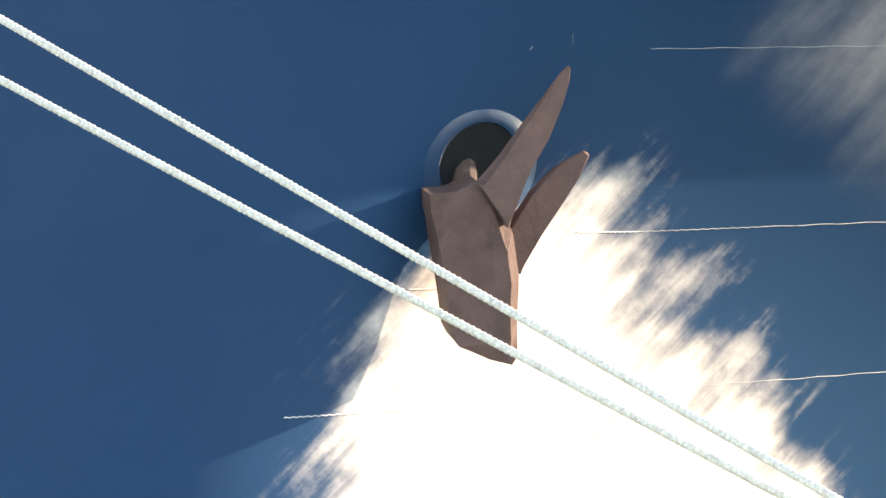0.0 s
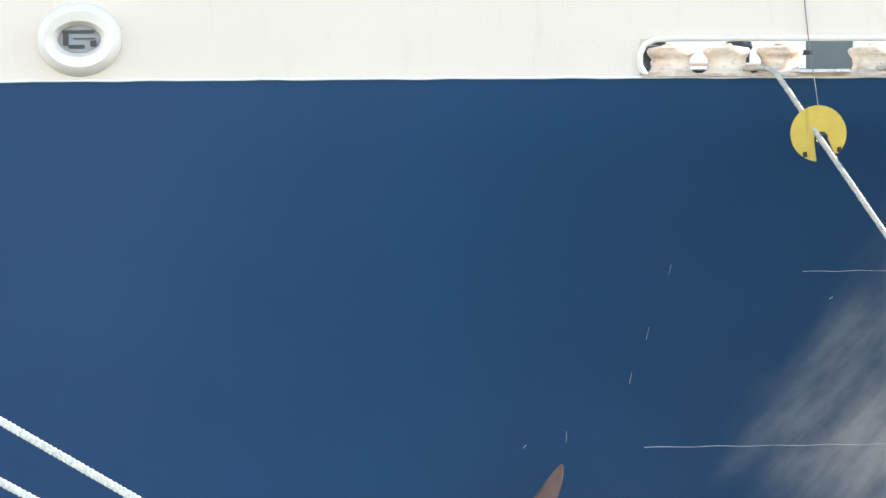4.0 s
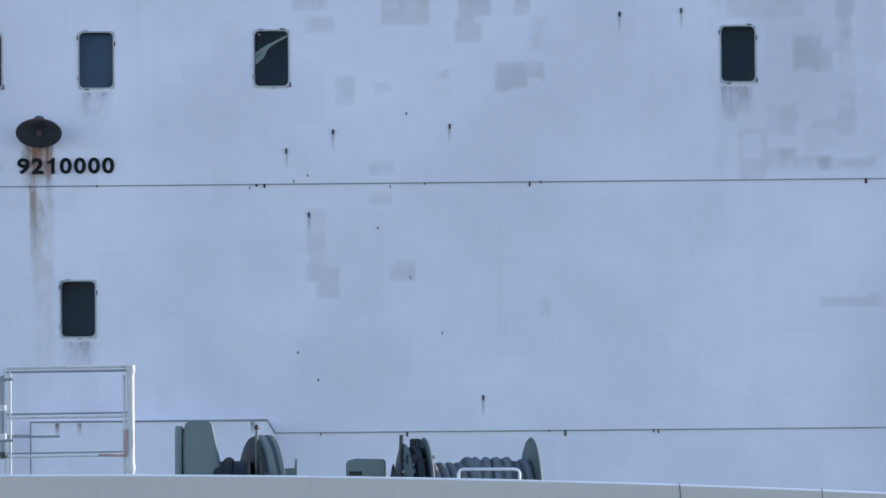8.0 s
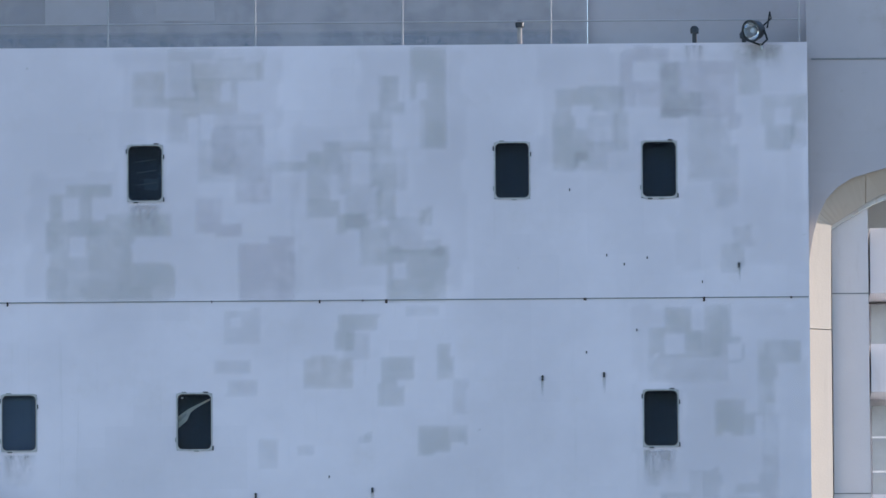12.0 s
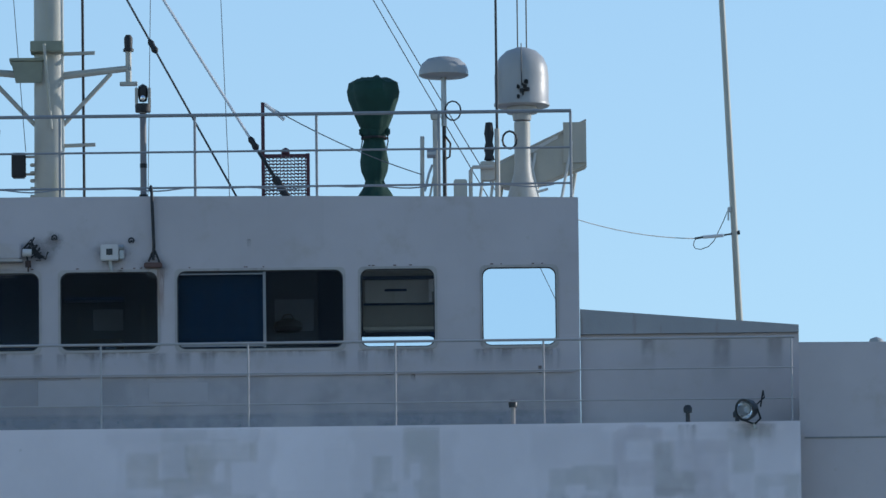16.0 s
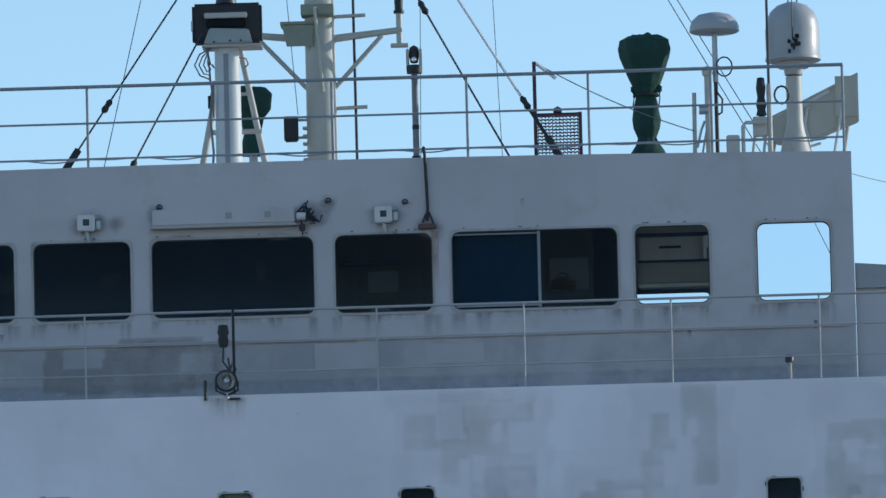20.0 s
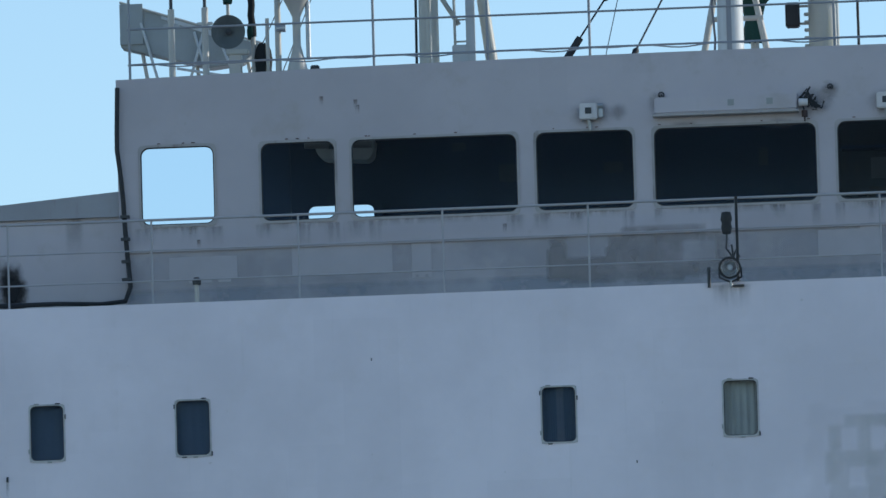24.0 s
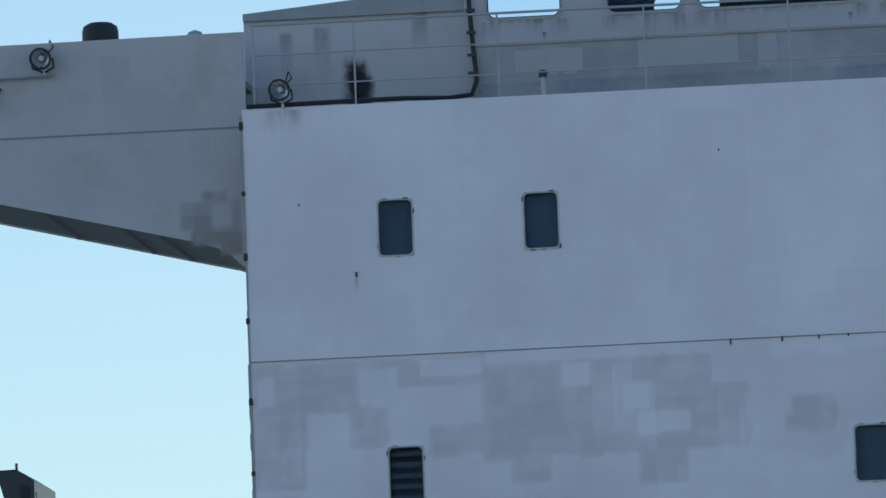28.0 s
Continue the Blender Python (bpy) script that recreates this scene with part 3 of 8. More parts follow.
# ---- superstructure front ----
WALL_L, WALL_R, WALL_TOP, DECK_Z = -9.265, 9.235, 20.485, 20.43
WIN_W, WIN_H = 0.37, 0.605
rows_of_windows = [(19.10, (-7.61, -6.00, -1.98, 0.01, 2.00, 6.005, 7.61)), (16.375, (-7.59, -2.47, -0.60, 0.615, 2.525, 7.605)), (13.66, (0.405,))]
cabin_windows = [(x, z) for z, xs in rows_of_windows for x in xs]
holes = [(x - WIN_W / 2 - 0.01, x + WIN_W / 2 + 0.01, z - WIN_H / 2 - 0.01, z + WIN_H / 2 + 0.01) for x, z in cabin_windows]
structure("wall_front", plate_with_holes(WALL_L, WALL_R, TOP, WALL_TOP, 0.0, 0.08, holes), M_WALL, "white painted steel deckhouse front with grey touch-up patches")
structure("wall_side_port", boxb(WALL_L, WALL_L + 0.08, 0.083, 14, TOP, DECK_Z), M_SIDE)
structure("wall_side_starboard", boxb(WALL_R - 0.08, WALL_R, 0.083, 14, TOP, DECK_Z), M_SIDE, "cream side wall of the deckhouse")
structure("bridge_deck", boxb(WALL_L + 0.09, WALL_R - 0.09, 0.083, 14, DECK_Z - 0.1, DECK_Z - 0.01), M_DECK)
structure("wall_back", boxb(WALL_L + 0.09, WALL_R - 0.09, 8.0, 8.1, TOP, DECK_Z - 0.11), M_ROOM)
for z in (12.29, 15.0, 17.69):
    bm = bmesh.new()
    x = WALL_L + 0.01
    while x < WALL_R - 0.05:
        w = random.uniform(0.5, 2.2)
        box(bm, x, min(x + w, WALL_R - 0.01), -random.uniform(0.006, 0.012), 0.0, z - 0.006, z + 0.006)
        x += w
    structure("weld_seam", bm, M_SEAM, "dirty weld seam across the plating")
    # blobs of weld and dirt hanging under the seam
    bm = bmesh.new()
    for k in range(16):
        x = random.uniform(WALL_L + 0.2, WALL_R - 0.2)
        box(bm, x, x + random.uniform(0.012, 0.03), -0.014, 0.0, z - random.uniform(0.012, 0.06), z + 0.008, 0.003)
    structure("weld_blobs", bm, M_DARKRUST, "dark blobs under the weld seam")


def cabin_window(i, x, z, dress):
    e = thing("window_%d" % i, "small round-cornered cabin window in a pale steel rim", "window", "cabin windows", (x, 0, z))
    tagged(e, kind="structure")
    w, h = WIN_W / 2, WIN_H / 2
    frame_ob = part("window_frame", rim(-w + 0.002, w - 0.002, -h + 0.001, h - 0.001, 0.017, 0.055, -0.012, 0.06, out_r=0.045), M_WINRIM, e, smooth=True)
    part("gasket", rim(-w + 0.010, w - 0.010, -h + 0.009, h - 0.009, 0.009, 0.05, 0.0, 0.02), M_DARKMETAL, frame_ob, smooth=True)
    # dogs and rust blobs round the rim
    for k, (fx, fz) in enumerate(((-0.55, 1.0), (0.6, 1.0), (-1.0, 0.75), (-1.0, -0.62), (1.0, -0.9), (1.0, 0.55), (0.1, -1.0), (-0.5, -1.0))):
        if (k * 5 + i * 3) % 8 < 5:
            cx_, cz_ = fx * (w + 0.018), fz * (h + 0.018)
            a, b = (0.028, 0.007) if abs(fz) == 1.0 else (0.007, 0.026)
            part("dog", boxb(cx_ - a, cx_ + a, -0.02, 0.0, cz_ - b, cz_ + b, 0.004), M_GRIME if k % 3 == 0 else M_DARKMETAL, frame_ob)
    pane = part("pane", slab(round_rect(-w + 0.01, w - 0.01, -h + 0.01, h - 0.01, 0.05), 0.03, 0.036), M_GLASS, e)
    pane.visible_shadow = False
    # shallow box lined near-black, for the shade of a deeper cabin
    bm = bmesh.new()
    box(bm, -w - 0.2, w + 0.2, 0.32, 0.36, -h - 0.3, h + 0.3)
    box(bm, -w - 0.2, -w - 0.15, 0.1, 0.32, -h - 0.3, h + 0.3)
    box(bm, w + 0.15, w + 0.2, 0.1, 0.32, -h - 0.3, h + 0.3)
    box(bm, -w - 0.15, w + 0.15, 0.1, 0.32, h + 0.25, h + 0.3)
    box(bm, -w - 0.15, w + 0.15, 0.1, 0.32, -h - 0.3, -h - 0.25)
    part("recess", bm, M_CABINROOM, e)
    if dress == "blind":
        part("blind", folds(-w - 0.05, w + 0.05, -h - 0.05, h + 0.05, 0.09, 0.0006, 5), M_BLIND, e, "grey-blue blind drawn down")
    elif dress == "net":
        part("curtain", folds(-w - 0.05, w + 0.05, -h - 0.05, h + 0.05, 0.12, 0.005, 6), M_NET, e, "pale net curtain drawn shut")
    elif dress == "gap":
        part("curtain", folds(-w - 0.05, -0.03, -h - 0.05, h + 0.05, 0.09, 0.002, 9), M_BLIND, e)
        part("curtain", folds(0.05, w + 0.05, -h - 0.05, h + 0.05, 0.09, 0.002, 9), M_BLIND, e)
        # pale strip painted across the gap in place of the bright slit
        part("curtain", folds(-0.032, 0.052, -h - 0.05, h + 0.05, 0.08, 0.001, 9), M_LINING, e, "pale strip put across the gap between the curtains")
    elif dress == "drape":
        pts = [(-w, h * 0.22), (-w * 0.35, h * 0.50), (w * 0.05, h * 0.62), (w, h * 0.90), (w, h * 0.84), (w * 0.35, h * 0.62), (w * 0.02, h * 0.50), (-w * 0.25, h * 0.36), (-w * 0.45, h * 0.08), (-w, -h * 0.22)]
        cloth = part("curtain", slab(pts, 0.11, 0.125), M_NET, e, "torn pale curtain hanging askew")
        part("fold", slab([(-w, h * 0.10), (-w * 0.5, h * 0.34), (-w * 0.45, h * 0.28), (-w, -h * 0.04)], 0.10, 0.108), M_CABIN, cloth)
        part("hook", lathe([(0.0, -0.012), (0.012, -0.008), (0.012, 0.008), (0.0, 0.012)], 10, Matrix.Translation((-w * 0.72, 0.06, h * 0.88))), M_WHITE, e, "small white curtain hook")
    elif dress == "slats":
        for k in range(5):
            zz = -h * 0.9 + 2 * h * k / 5
            part("slat", slab([(-w, zz), (w, zz + 0.01), (w, zz + 0.055), (-w, zz + 0.05 + 0.01 * (k % 2))], 0.12, 0.125), M_BLIND, e, "dim grey slat of a blind")
    elif dress == "rail":
        # bars and board stand for pale bands and a reflection in the pane
        for zz in (0.5, 0.1, -0.35):
            part("pale_bar", rodb((-w * 0.55, 0.25, h * zz), (w * 0.6, 0.26, h * zz + 0.03), 0.005), M_LINING, e)
        part("reflection_board", boxb(-0.02, w * 0.7, 0.28, 0.30, -h * 0.5, -h * 0.1), M_BLIND, e, "dim grey board standing for a pale reflection in the pane")
    return e


def folds(x0, x1, z0, z1, y, depth, waves):
    bm = bmesh.new()
    n = 36
    a = [bm.verts.new((x0 + (x1 - x0) * i / n, y + depth * math.sin(waves * 6.283 * i / n), z0)) for i in range(n + 1)]
    b = [bm.verts.new((v.co.x + 0.004 * math.sin(i), v.co.y, z1)) for i, v in enumerate(a)]
    for i in range(n):
        bm.faces.new((a[i], a[i + 1], b[i + 1], b[i]))
    return bm


DRESS = ["blind", "blind", "gap", "net", "rail", "", "", "slats", "blind", "", "blind", "drape", "", ""]
for i, ((x, z), d) in enumerate(zip(cabin_windows, DRESS)):
    cabin_window(i + 1, x, z, d)

# ---- bridge ----
BX, BY, ROOF = -0.022, 1.2, 23.145
SILL, HEAD = 21.50, 22.375
half_spans = [(0.0, 0.90), (1.13, 2.21), (2.42, 4.26), (4.445, 5.27), (5.79, 6.612)]
spans = [(BX - 0.90, BX + 0.90)]
for a, b in half_spans[1:]:
    spans += [(BX + a, BX + b), (BX - b, BX - a)]
BL, BR = BX - 6.865, BX + 6.865
bridge_holes = [(a - 0.004, b + 0.004, SILL - 0.004, HEAD + 0.004) for a, b in spans]
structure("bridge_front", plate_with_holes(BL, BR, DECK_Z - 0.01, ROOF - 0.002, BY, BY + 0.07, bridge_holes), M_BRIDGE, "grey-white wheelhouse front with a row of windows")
# cambered roof edge
bm = bmesh.new()
rows_ = []
for i in range(33):
    x = BL + (BR - BL) * i / 32
    zt = ROOF + 0.075 * (1 - ((x - BX) / 6.865) ** 2)
    rows_.append([bm.verts.new(c) for c in ((x, BY, ROOF - 0.002), (x, 5.2, ROOF - 0.002), (x, 5.2, zt), (x, BY, zt))])
for a, b in zip(rows_, rows_[1:]):
    for k in range(4):
        bm.faces.new((a[k], a[(k + 1) % 4], b[(k + 1) % 4], b[k]))
bm.faces.new(rows_[0])
bm.faces.new(rows_[-1][::-1])
structure("ceiling", bm, M_BRIDGE, "cambered wheelhouse roof")
structure("bridge_inner_ceiling", boxb(BL + 0.08, BR - 0.08, BY + 0.08, 5.1, ROOF - 0.10, ROOF - 0.01), M_CABIN)
for s, x in ((-1, BL), (1, BR)):
    bmx = bmesh.new()
    box(bmx, min(x, x - s * 0.07), max(x, x - s * 0.07), BY + 0.072, 5.1, DECK_Z, SILL - 0.1)
    box(bmx, min(x, x - s * 0.07), max(x, x - s * 0.07), BY + 0.072, 5.1, HEAD + 0.55, ROOF - 0.004)
    structure("bridge_side", bmx, M_BRIDGE)
# rear wall with its windows, partitions that close the room behind the middle panes
rear = [(-5.14, -4.33, 21.5, 22.16), (4.25, 5.25, 21.5, 22.13), (BL + 0.08, -6.05, 21.3, ROOF - 0.105), (5.62, BR - 0.09, 21.3, 23.03)]
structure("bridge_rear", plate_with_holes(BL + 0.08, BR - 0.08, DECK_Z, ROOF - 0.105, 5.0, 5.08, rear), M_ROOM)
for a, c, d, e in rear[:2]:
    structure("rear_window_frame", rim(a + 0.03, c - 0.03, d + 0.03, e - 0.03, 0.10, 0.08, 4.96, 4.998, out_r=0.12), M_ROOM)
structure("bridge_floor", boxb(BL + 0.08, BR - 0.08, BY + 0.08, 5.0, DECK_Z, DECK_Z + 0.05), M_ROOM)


def bridge_window(i, a, b):
    e = thing("window_%d" % (20 + i), "wheelhouse window with rounded corners in a steel frame", "window", "wheelhouse windows", ((a + b) / 2, BY, (SILL + HEAD) / 2))
    tagged(e, kind="structure")
    w, h = (b - a) / 2, (HEAD - SILL) / 2
    frame_ob = part("window_frame", rim(-w + 0.002, w - 0.002, -h + 0.002, h - 0.002, 0.026, 0.095, -0.012, 0.05, out_r=0.06), M_FRAME, e, smooth=True)
    part("gasket", rim(-w + 0.014, w - 0.014, -h + 0.014, h - 0.014, 0.014, 0.085, 0.005, 0.03), M_DARKMETAL, frame_ob, smooth=True)
    p = part("pane", slab(round_rect(-w + 0.008, w - 0.008, -h + 0.008, h - 0.008, 0.09), 0.032, 0.038), M_GLASS, e)
    p.visible_shadow = False
    return e


bw = [bridge_window(i, a, b) for i, (a, b) in enumerate(sorted(spans))]
part("mullion", boxb(3.35 - 3.318, 3.38 - 3.318, 0.0, 0.03, -0.42, 0.42), M_PIPE, bw[6])
part("sash_bar", boxb(2.44 - 3.318, 3.349 - 3.318, 0.004, 0.028, 0.395, 0.408), M_PIPE, bw[6])
part("sash_bar", boxb(2.44 - 3.318, 3.349 - 3.318, 0.004, 0.028, -0.408, -0.390), M_PIPE, bw[6])
part("curtain", folds(2.40 - 3.318, 3.355 - 3.318, -0.44, 0.42, 0.12, 0.003, 5), M_CURTAIN, bw[6], "dark blue curtain drawn over one half")

# inner fittings seen through the panes
t = thing("chart_cabinet", "pale grey cabinet against the wheelhouse rear", "cabinet", at=(4.85, 4.2, DECK_Z + 0.05))
part("body", boxb(-0.45, 0.5, 0, 0.4, 1.62, 2.45, 0.02), M_CABINGREY, t)
part("panel", boxb(-0.42, 0.33, -0.03, -0.004, 1.90, 2.16, 0.01), M_CABINPALE, t)
part("panel", boxb(-0.42, 0.33, -0.025, -0.004, 1.64, 1.87, 0.01), M_CABINGREY, t)
for z, d in ((1.885, 0.012), (2.185, 0.02)):
    part("trim_bar", boxb(-0.44, 0.40, -0.05, -0.031, z - d, z + d), M_ROOM, t)
part("knob_plate", boxb(-0.20, 0.05, -0.04, -0.031, 2.03, 2.06, 0.004), M_ROOM, t)
part("shelf_edge", boxb(-0.44, 0.48, -0.06, -0.031, 1.59, 1.625), M_CABINPALE, t)
part("bracket", boxb(0.30, 0.40, -0.10, -0.055, 2.02, 2.16, 0.01), M_WHITE, t, "small white bracket")
part("bracket_foot", boxb(0.30, 0.335, -0.10, -0.055, 1.90, 2.015, 0.006), M_WHITE, t)
part("post", boxb(0.41, 0.47, -0.06, -0.004, 0, 2.5), M_ROOM, t)
t = thing("steering_console", "dark console with a pale dial behind the middle panes", "console", at=(1.6, 2.6, DECK_Z + 0.05))
part("body", boxb(-3.6, 0.7, 0, 0.6, 0, 1.12, 0.03), M_ROOM, t)
part("screen_hood", boxb(-0.25, 0.15, 0.1, 0.5, 1.125, 1.35, 0.03), M_BLACK, t)
part("dial", boxb(-0.14, 0.06, 0.07, 0.095, 1.17, 1.28), M_BLIND, t)
t = thing("chart_table", "dark table with a pale cupboard above it", "table", at=(-4.2, 3.0, DECK_Z + 0.05))
part("body", boxb(-0.2, 1.6, 0, 0.8, 0, 1.1, 0.02), M_ROOM, t)
part("cupboard", slab([(-0.66, 2.16), (0.02, 2.16), (0.0, 1.98), (-0.06, 1.92), (-0.56, 1.95), (-0.64, 2.02)], 0.1, 0.5, 0.015), M_CABINPALE, t, "pale wall cupboard")
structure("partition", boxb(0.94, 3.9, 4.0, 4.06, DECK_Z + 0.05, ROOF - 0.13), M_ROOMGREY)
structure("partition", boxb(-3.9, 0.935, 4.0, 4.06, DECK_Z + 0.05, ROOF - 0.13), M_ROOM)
# boards stand for pale shapes and reflections, placed to fit the camera's view
for x, z, w, h, m in ((1.53, 22.20, 0.34, 0.24, M_LINING), (-1.55, 22.32, 0.22, 0.12, M_BLIND), (0.15, 22.38, 0.10, 0.20, M_BLIND), (3.63, 22.23, 0.44, 0.36, M_LINING), (-3.3, 22.62, 0.16, 0.10, M_BLIND), (-2.75, 22.30, 0.2, 0.2, M_BLIND)):
    t = thing("wall_panel", "small board on the wheelhouse partition, for pale shapes and reflections in the panes", "panel", "partition panels", (x, 3.99, z))
    part("board", boxb(-w / 2, w / 2, -0.02, 0.006, -h / 2, h / 2, 0.008), m, t)
t = thing("partition_shelf", "dark narrow shelf on the wheelhouse partition", "shelf", at=(1.40, 3.99, 22.42))
part("board", boxb(-0.36, 0.32, -0.20, 0.006, -0.018, 0.018, 0.006), M_ROOM, t)
# made-up lump, placed to fit the camera's view of dark items there
t = thing("kit_bag", "dark rounded lump at the wheelhouse partition, for dark items in the pane", "bag", at=(3.56, 3.93, 22.12))
part("bag", lathe([(0.0, -0.09), (0.13, -0.085), (0.17, -0.04), (0.15, 0.02), (0.07, 0.06), (0.0, 0.075)], 16), M_BLACK, t, smooth=True)
part("strap", tube([(-0.08, 0.0, 0.04), (-0.04, 0.03, 0.11), (0.03, 0.03, 0.12), (0.08, 0.0, 0.04)], 0.008, 6), M_BLACK, t)
t = thing("ceiling_duct", "grey-green duct under the wheelhouse ceiling", "duct", at=(-4.55, 2.0, 22.50))
part("duct", rodb((-0.32, 0, 0), (0.42, 0.1, 0.0), 0.10, n=16), M_CABIN, t, smooth=True)
part("band", rodb((-0.05, 0.03, 0), (0.0, 0.04, 0), 0.108, n=16), M_ROOMGREY, t, smooth=True)
part("hanger", boxb(-0.035, -0.015, 0.0, 0.08, 0.10, 0.56), M_ROOMGREY, t)
structure("partition_side", boxb(-5.62, -5.15, 3.2, 3.26, DECK_Z + 0.05, ROOF - 0.13), M_ROOM)

# ---- bridge wings ----
def wing(s):
    """s: 1 starboard, -1 port."""
    name = "wing_starboard" if s > 0 else "wing_port"
    ins = 9.238 if s > 0 else 9.268
    out = [(ins, 21.40), (12.44, 21.38), (12.44, 19.72), (10.32, 19.20), (9.92, 19.09), (9.72, 19.03), (9.56, 18.93), (9.44, 18.80), (9.35, 18.62), (9.29, 18.40), (ins + 0.01, 18.15), (ins, 18.0)]
    if s < 0:
        out = [(ins, 21.40), (12.51, 21.38), (12.51, 19.735), (10.32, 19.20), (9.78, 19.07), (9.62, 19.01), (9.48, 18.92), (9.36, 18.80), (ins + 0.01, 18.74), (ins, 18.72)]
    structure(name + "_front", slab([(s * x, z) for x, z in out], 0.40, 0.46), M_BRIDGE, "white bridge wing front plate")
    # soffit: follows the lower edge, going aft
    bm = bmesh.new()
    low = out[2:]
    a = [bm.verts.new((s * x, 0.462, z + 0.03)) for x, z in low]
    b = [bm.verts.new((s * x, 3.5, z + 0.03)) for x, z in low]
    c = [bm.verts.new((s * x, 3.5, z + 0.09)) for x, z in low]
    d = [bm.verts.new((s * x, 0.462, z + 0.09)) for x, z in low]
    for q0, q1 in ((a, b), (b, c), (c, d), (d, a)):
        for i in range(len(low) - 1):
            bm.faces.new((q0[i], q0[i + 1], q1[i + 1], q1[i]))
    # port soffit grey for shade, starboard cream for sun: light put into paint
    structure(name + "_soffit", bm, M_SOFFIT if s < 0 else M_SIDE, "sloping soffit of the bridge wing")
    # white tube stands for light caught along the soffit's far edge
    structure(name + "_soffit_edge", tube([(s * x, 3.53, z + 0.03) for x, z in low[:-2]], 0.022, 6), M_WHITE, "far edge of the wing soffit, painted white for the light it catches", smooth=True)
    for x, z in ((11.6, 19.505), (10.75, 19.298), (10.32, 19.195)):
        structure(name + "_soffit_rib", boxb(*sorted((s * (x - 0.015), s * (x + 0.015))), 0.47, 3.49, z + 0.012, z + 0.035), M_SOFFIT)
    bm = bmesh.new()
    tip = 12.44 if s > 0 else 12.51
    box(bm, *sorted((s * (tip - 0.06), s * tip)), 0.462, 3.5, 19.75, 21.38)
    box(bm, *sorted((s * ins, s * 12.37)), 3.74, 3.8, 20.0, 21.2)
    structure(name + "_side", bm, M_BRIDGE)
    # sloped breakwater plate between the wheelhouse and the wing
    end = 9.26 if s > 0 else 9.37
    pl = [(6.87, 21.90), (end, 21.69), (end, DECK_Z), (6.87, DECK_Z)]
    pl = [(x * s + (BX if x < 7 else 0), z) for x, z in pl]
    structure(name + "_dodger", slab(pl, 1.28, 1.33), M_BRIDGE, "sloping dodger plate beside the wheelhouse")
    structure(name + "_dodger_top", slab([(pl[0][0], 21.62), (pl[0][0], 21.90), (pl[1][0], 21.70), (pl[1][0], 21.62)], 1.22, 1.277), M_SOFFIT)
    structure(name + "_seam", boxb(*sorted((s * (ins + 0.05), s * 12.40)), 0.39, 0.40, 20.335, 20.352), M_SEAM)


wing(1)
wing(-1)
# the splayed jamb, cream for the sun on it, and the white houses beyond the starboard opening
def splay(name, outer, inner, mat, label=""):
    """A splayed plate between two lines of (x, z), its outer edge forward of its inner edge."""
    bm = bmesh.new()
    rings = []
    for (xa, za), (xb, zb) in zip(outer, inner):
        rings.append([bm.verts.new(c) for c in ((xa, 0.468, za), (xb, 0.645, zb), (xb - 0.03, 0.69, zb), (xa, 0.54, za))])
    for a, c in zip(rings, rings[1:]):
        for k in range(4):
            bm.faces.new((a[k], a[(k + 1) % 4], c[(k + 1) % 4], c[k]))
    bm.faces.new(rings[0])
    bm.faces.new(rings[-1][::-1])
    return structure(name, bm, mat, label)


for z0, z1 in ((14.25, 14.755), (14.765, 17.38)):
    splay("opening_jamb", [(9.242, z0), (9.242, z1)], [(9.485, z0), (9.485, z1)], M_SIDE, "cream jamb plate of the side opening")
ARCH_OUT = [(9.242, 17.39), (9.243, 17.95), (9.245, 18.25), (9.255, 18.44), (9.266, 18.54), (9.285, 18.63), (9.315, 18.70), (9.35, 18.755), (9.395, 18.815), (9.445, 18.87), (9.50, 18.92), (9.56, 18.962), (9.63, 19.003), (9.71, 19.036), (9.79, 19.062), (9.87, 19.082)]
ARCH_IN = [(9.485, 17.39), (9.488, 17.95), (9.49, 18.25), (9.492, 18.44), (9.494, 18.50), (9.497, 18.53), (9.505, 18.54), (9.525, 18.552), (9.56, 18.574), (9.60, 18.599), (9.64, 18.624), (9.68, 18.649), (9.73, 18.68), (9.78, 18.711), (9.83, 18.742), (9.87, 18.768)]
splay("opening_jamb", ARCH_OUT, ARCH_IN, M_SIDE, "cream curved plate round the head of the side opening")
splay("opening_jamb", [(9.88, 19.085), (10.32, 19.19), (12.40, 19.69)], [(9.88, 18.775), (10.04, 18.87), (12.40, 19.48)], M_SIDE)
structure("opening_back", boxb(9.24, 12.4, 3.2, 3.3, TOP, 19.75), M_WHITE, "white plating behind the side opening")
structure("aft_block", slab([(9.50, TOP), (9.90, TOP), (9.90, 18.745), (9.50, 18.50)], 0.80, 3.0), M_HOUSE, "white stiffener box beyond the opening")
structure("aft_block_lip", slab([(9.50, 18.50), (9.90, 18.745), (10.2, 18.87), (10.2, 18.93), (9.90, 18.80), (9.50, 18.555)], 0.72, 0.797), M_WHITE)
for z in (15.60, 17.80):
    structure("aft_block_seam", boxb(9.5, 9.90, 0.792, 0.798, z - 0.006, z + 0.006), M_SEAM)
structure("lower_house", boxb(9.24, 9.495, 1.26, 1.4, TOP, 14.7), M_HOUSE, "white plating below the jamb")
bm = bmesh.new()
for z0, z1 in ((TOP, 15.2), (15.32, 15.62), (16.75, 17.28), (17.84, 18.56)):
    box(bm, 9.93, 10.30, 1.2, 3.19, z0, z1)
box(bm, 9.93, 10.30, 2.2, 3.19, 15.2, 17.82)
structure("aft_house", bm, M_HOUSE, "white house with shaded recesses beyond the opening")
for z0, z1 in ((15.66, 16.68), (17.32, 17.80)):
    structure("house_recess", boxb(9.96, 10.29, 2.15, 2.196, z0, z1), M_STEEL, "grey panel set back in the house front")
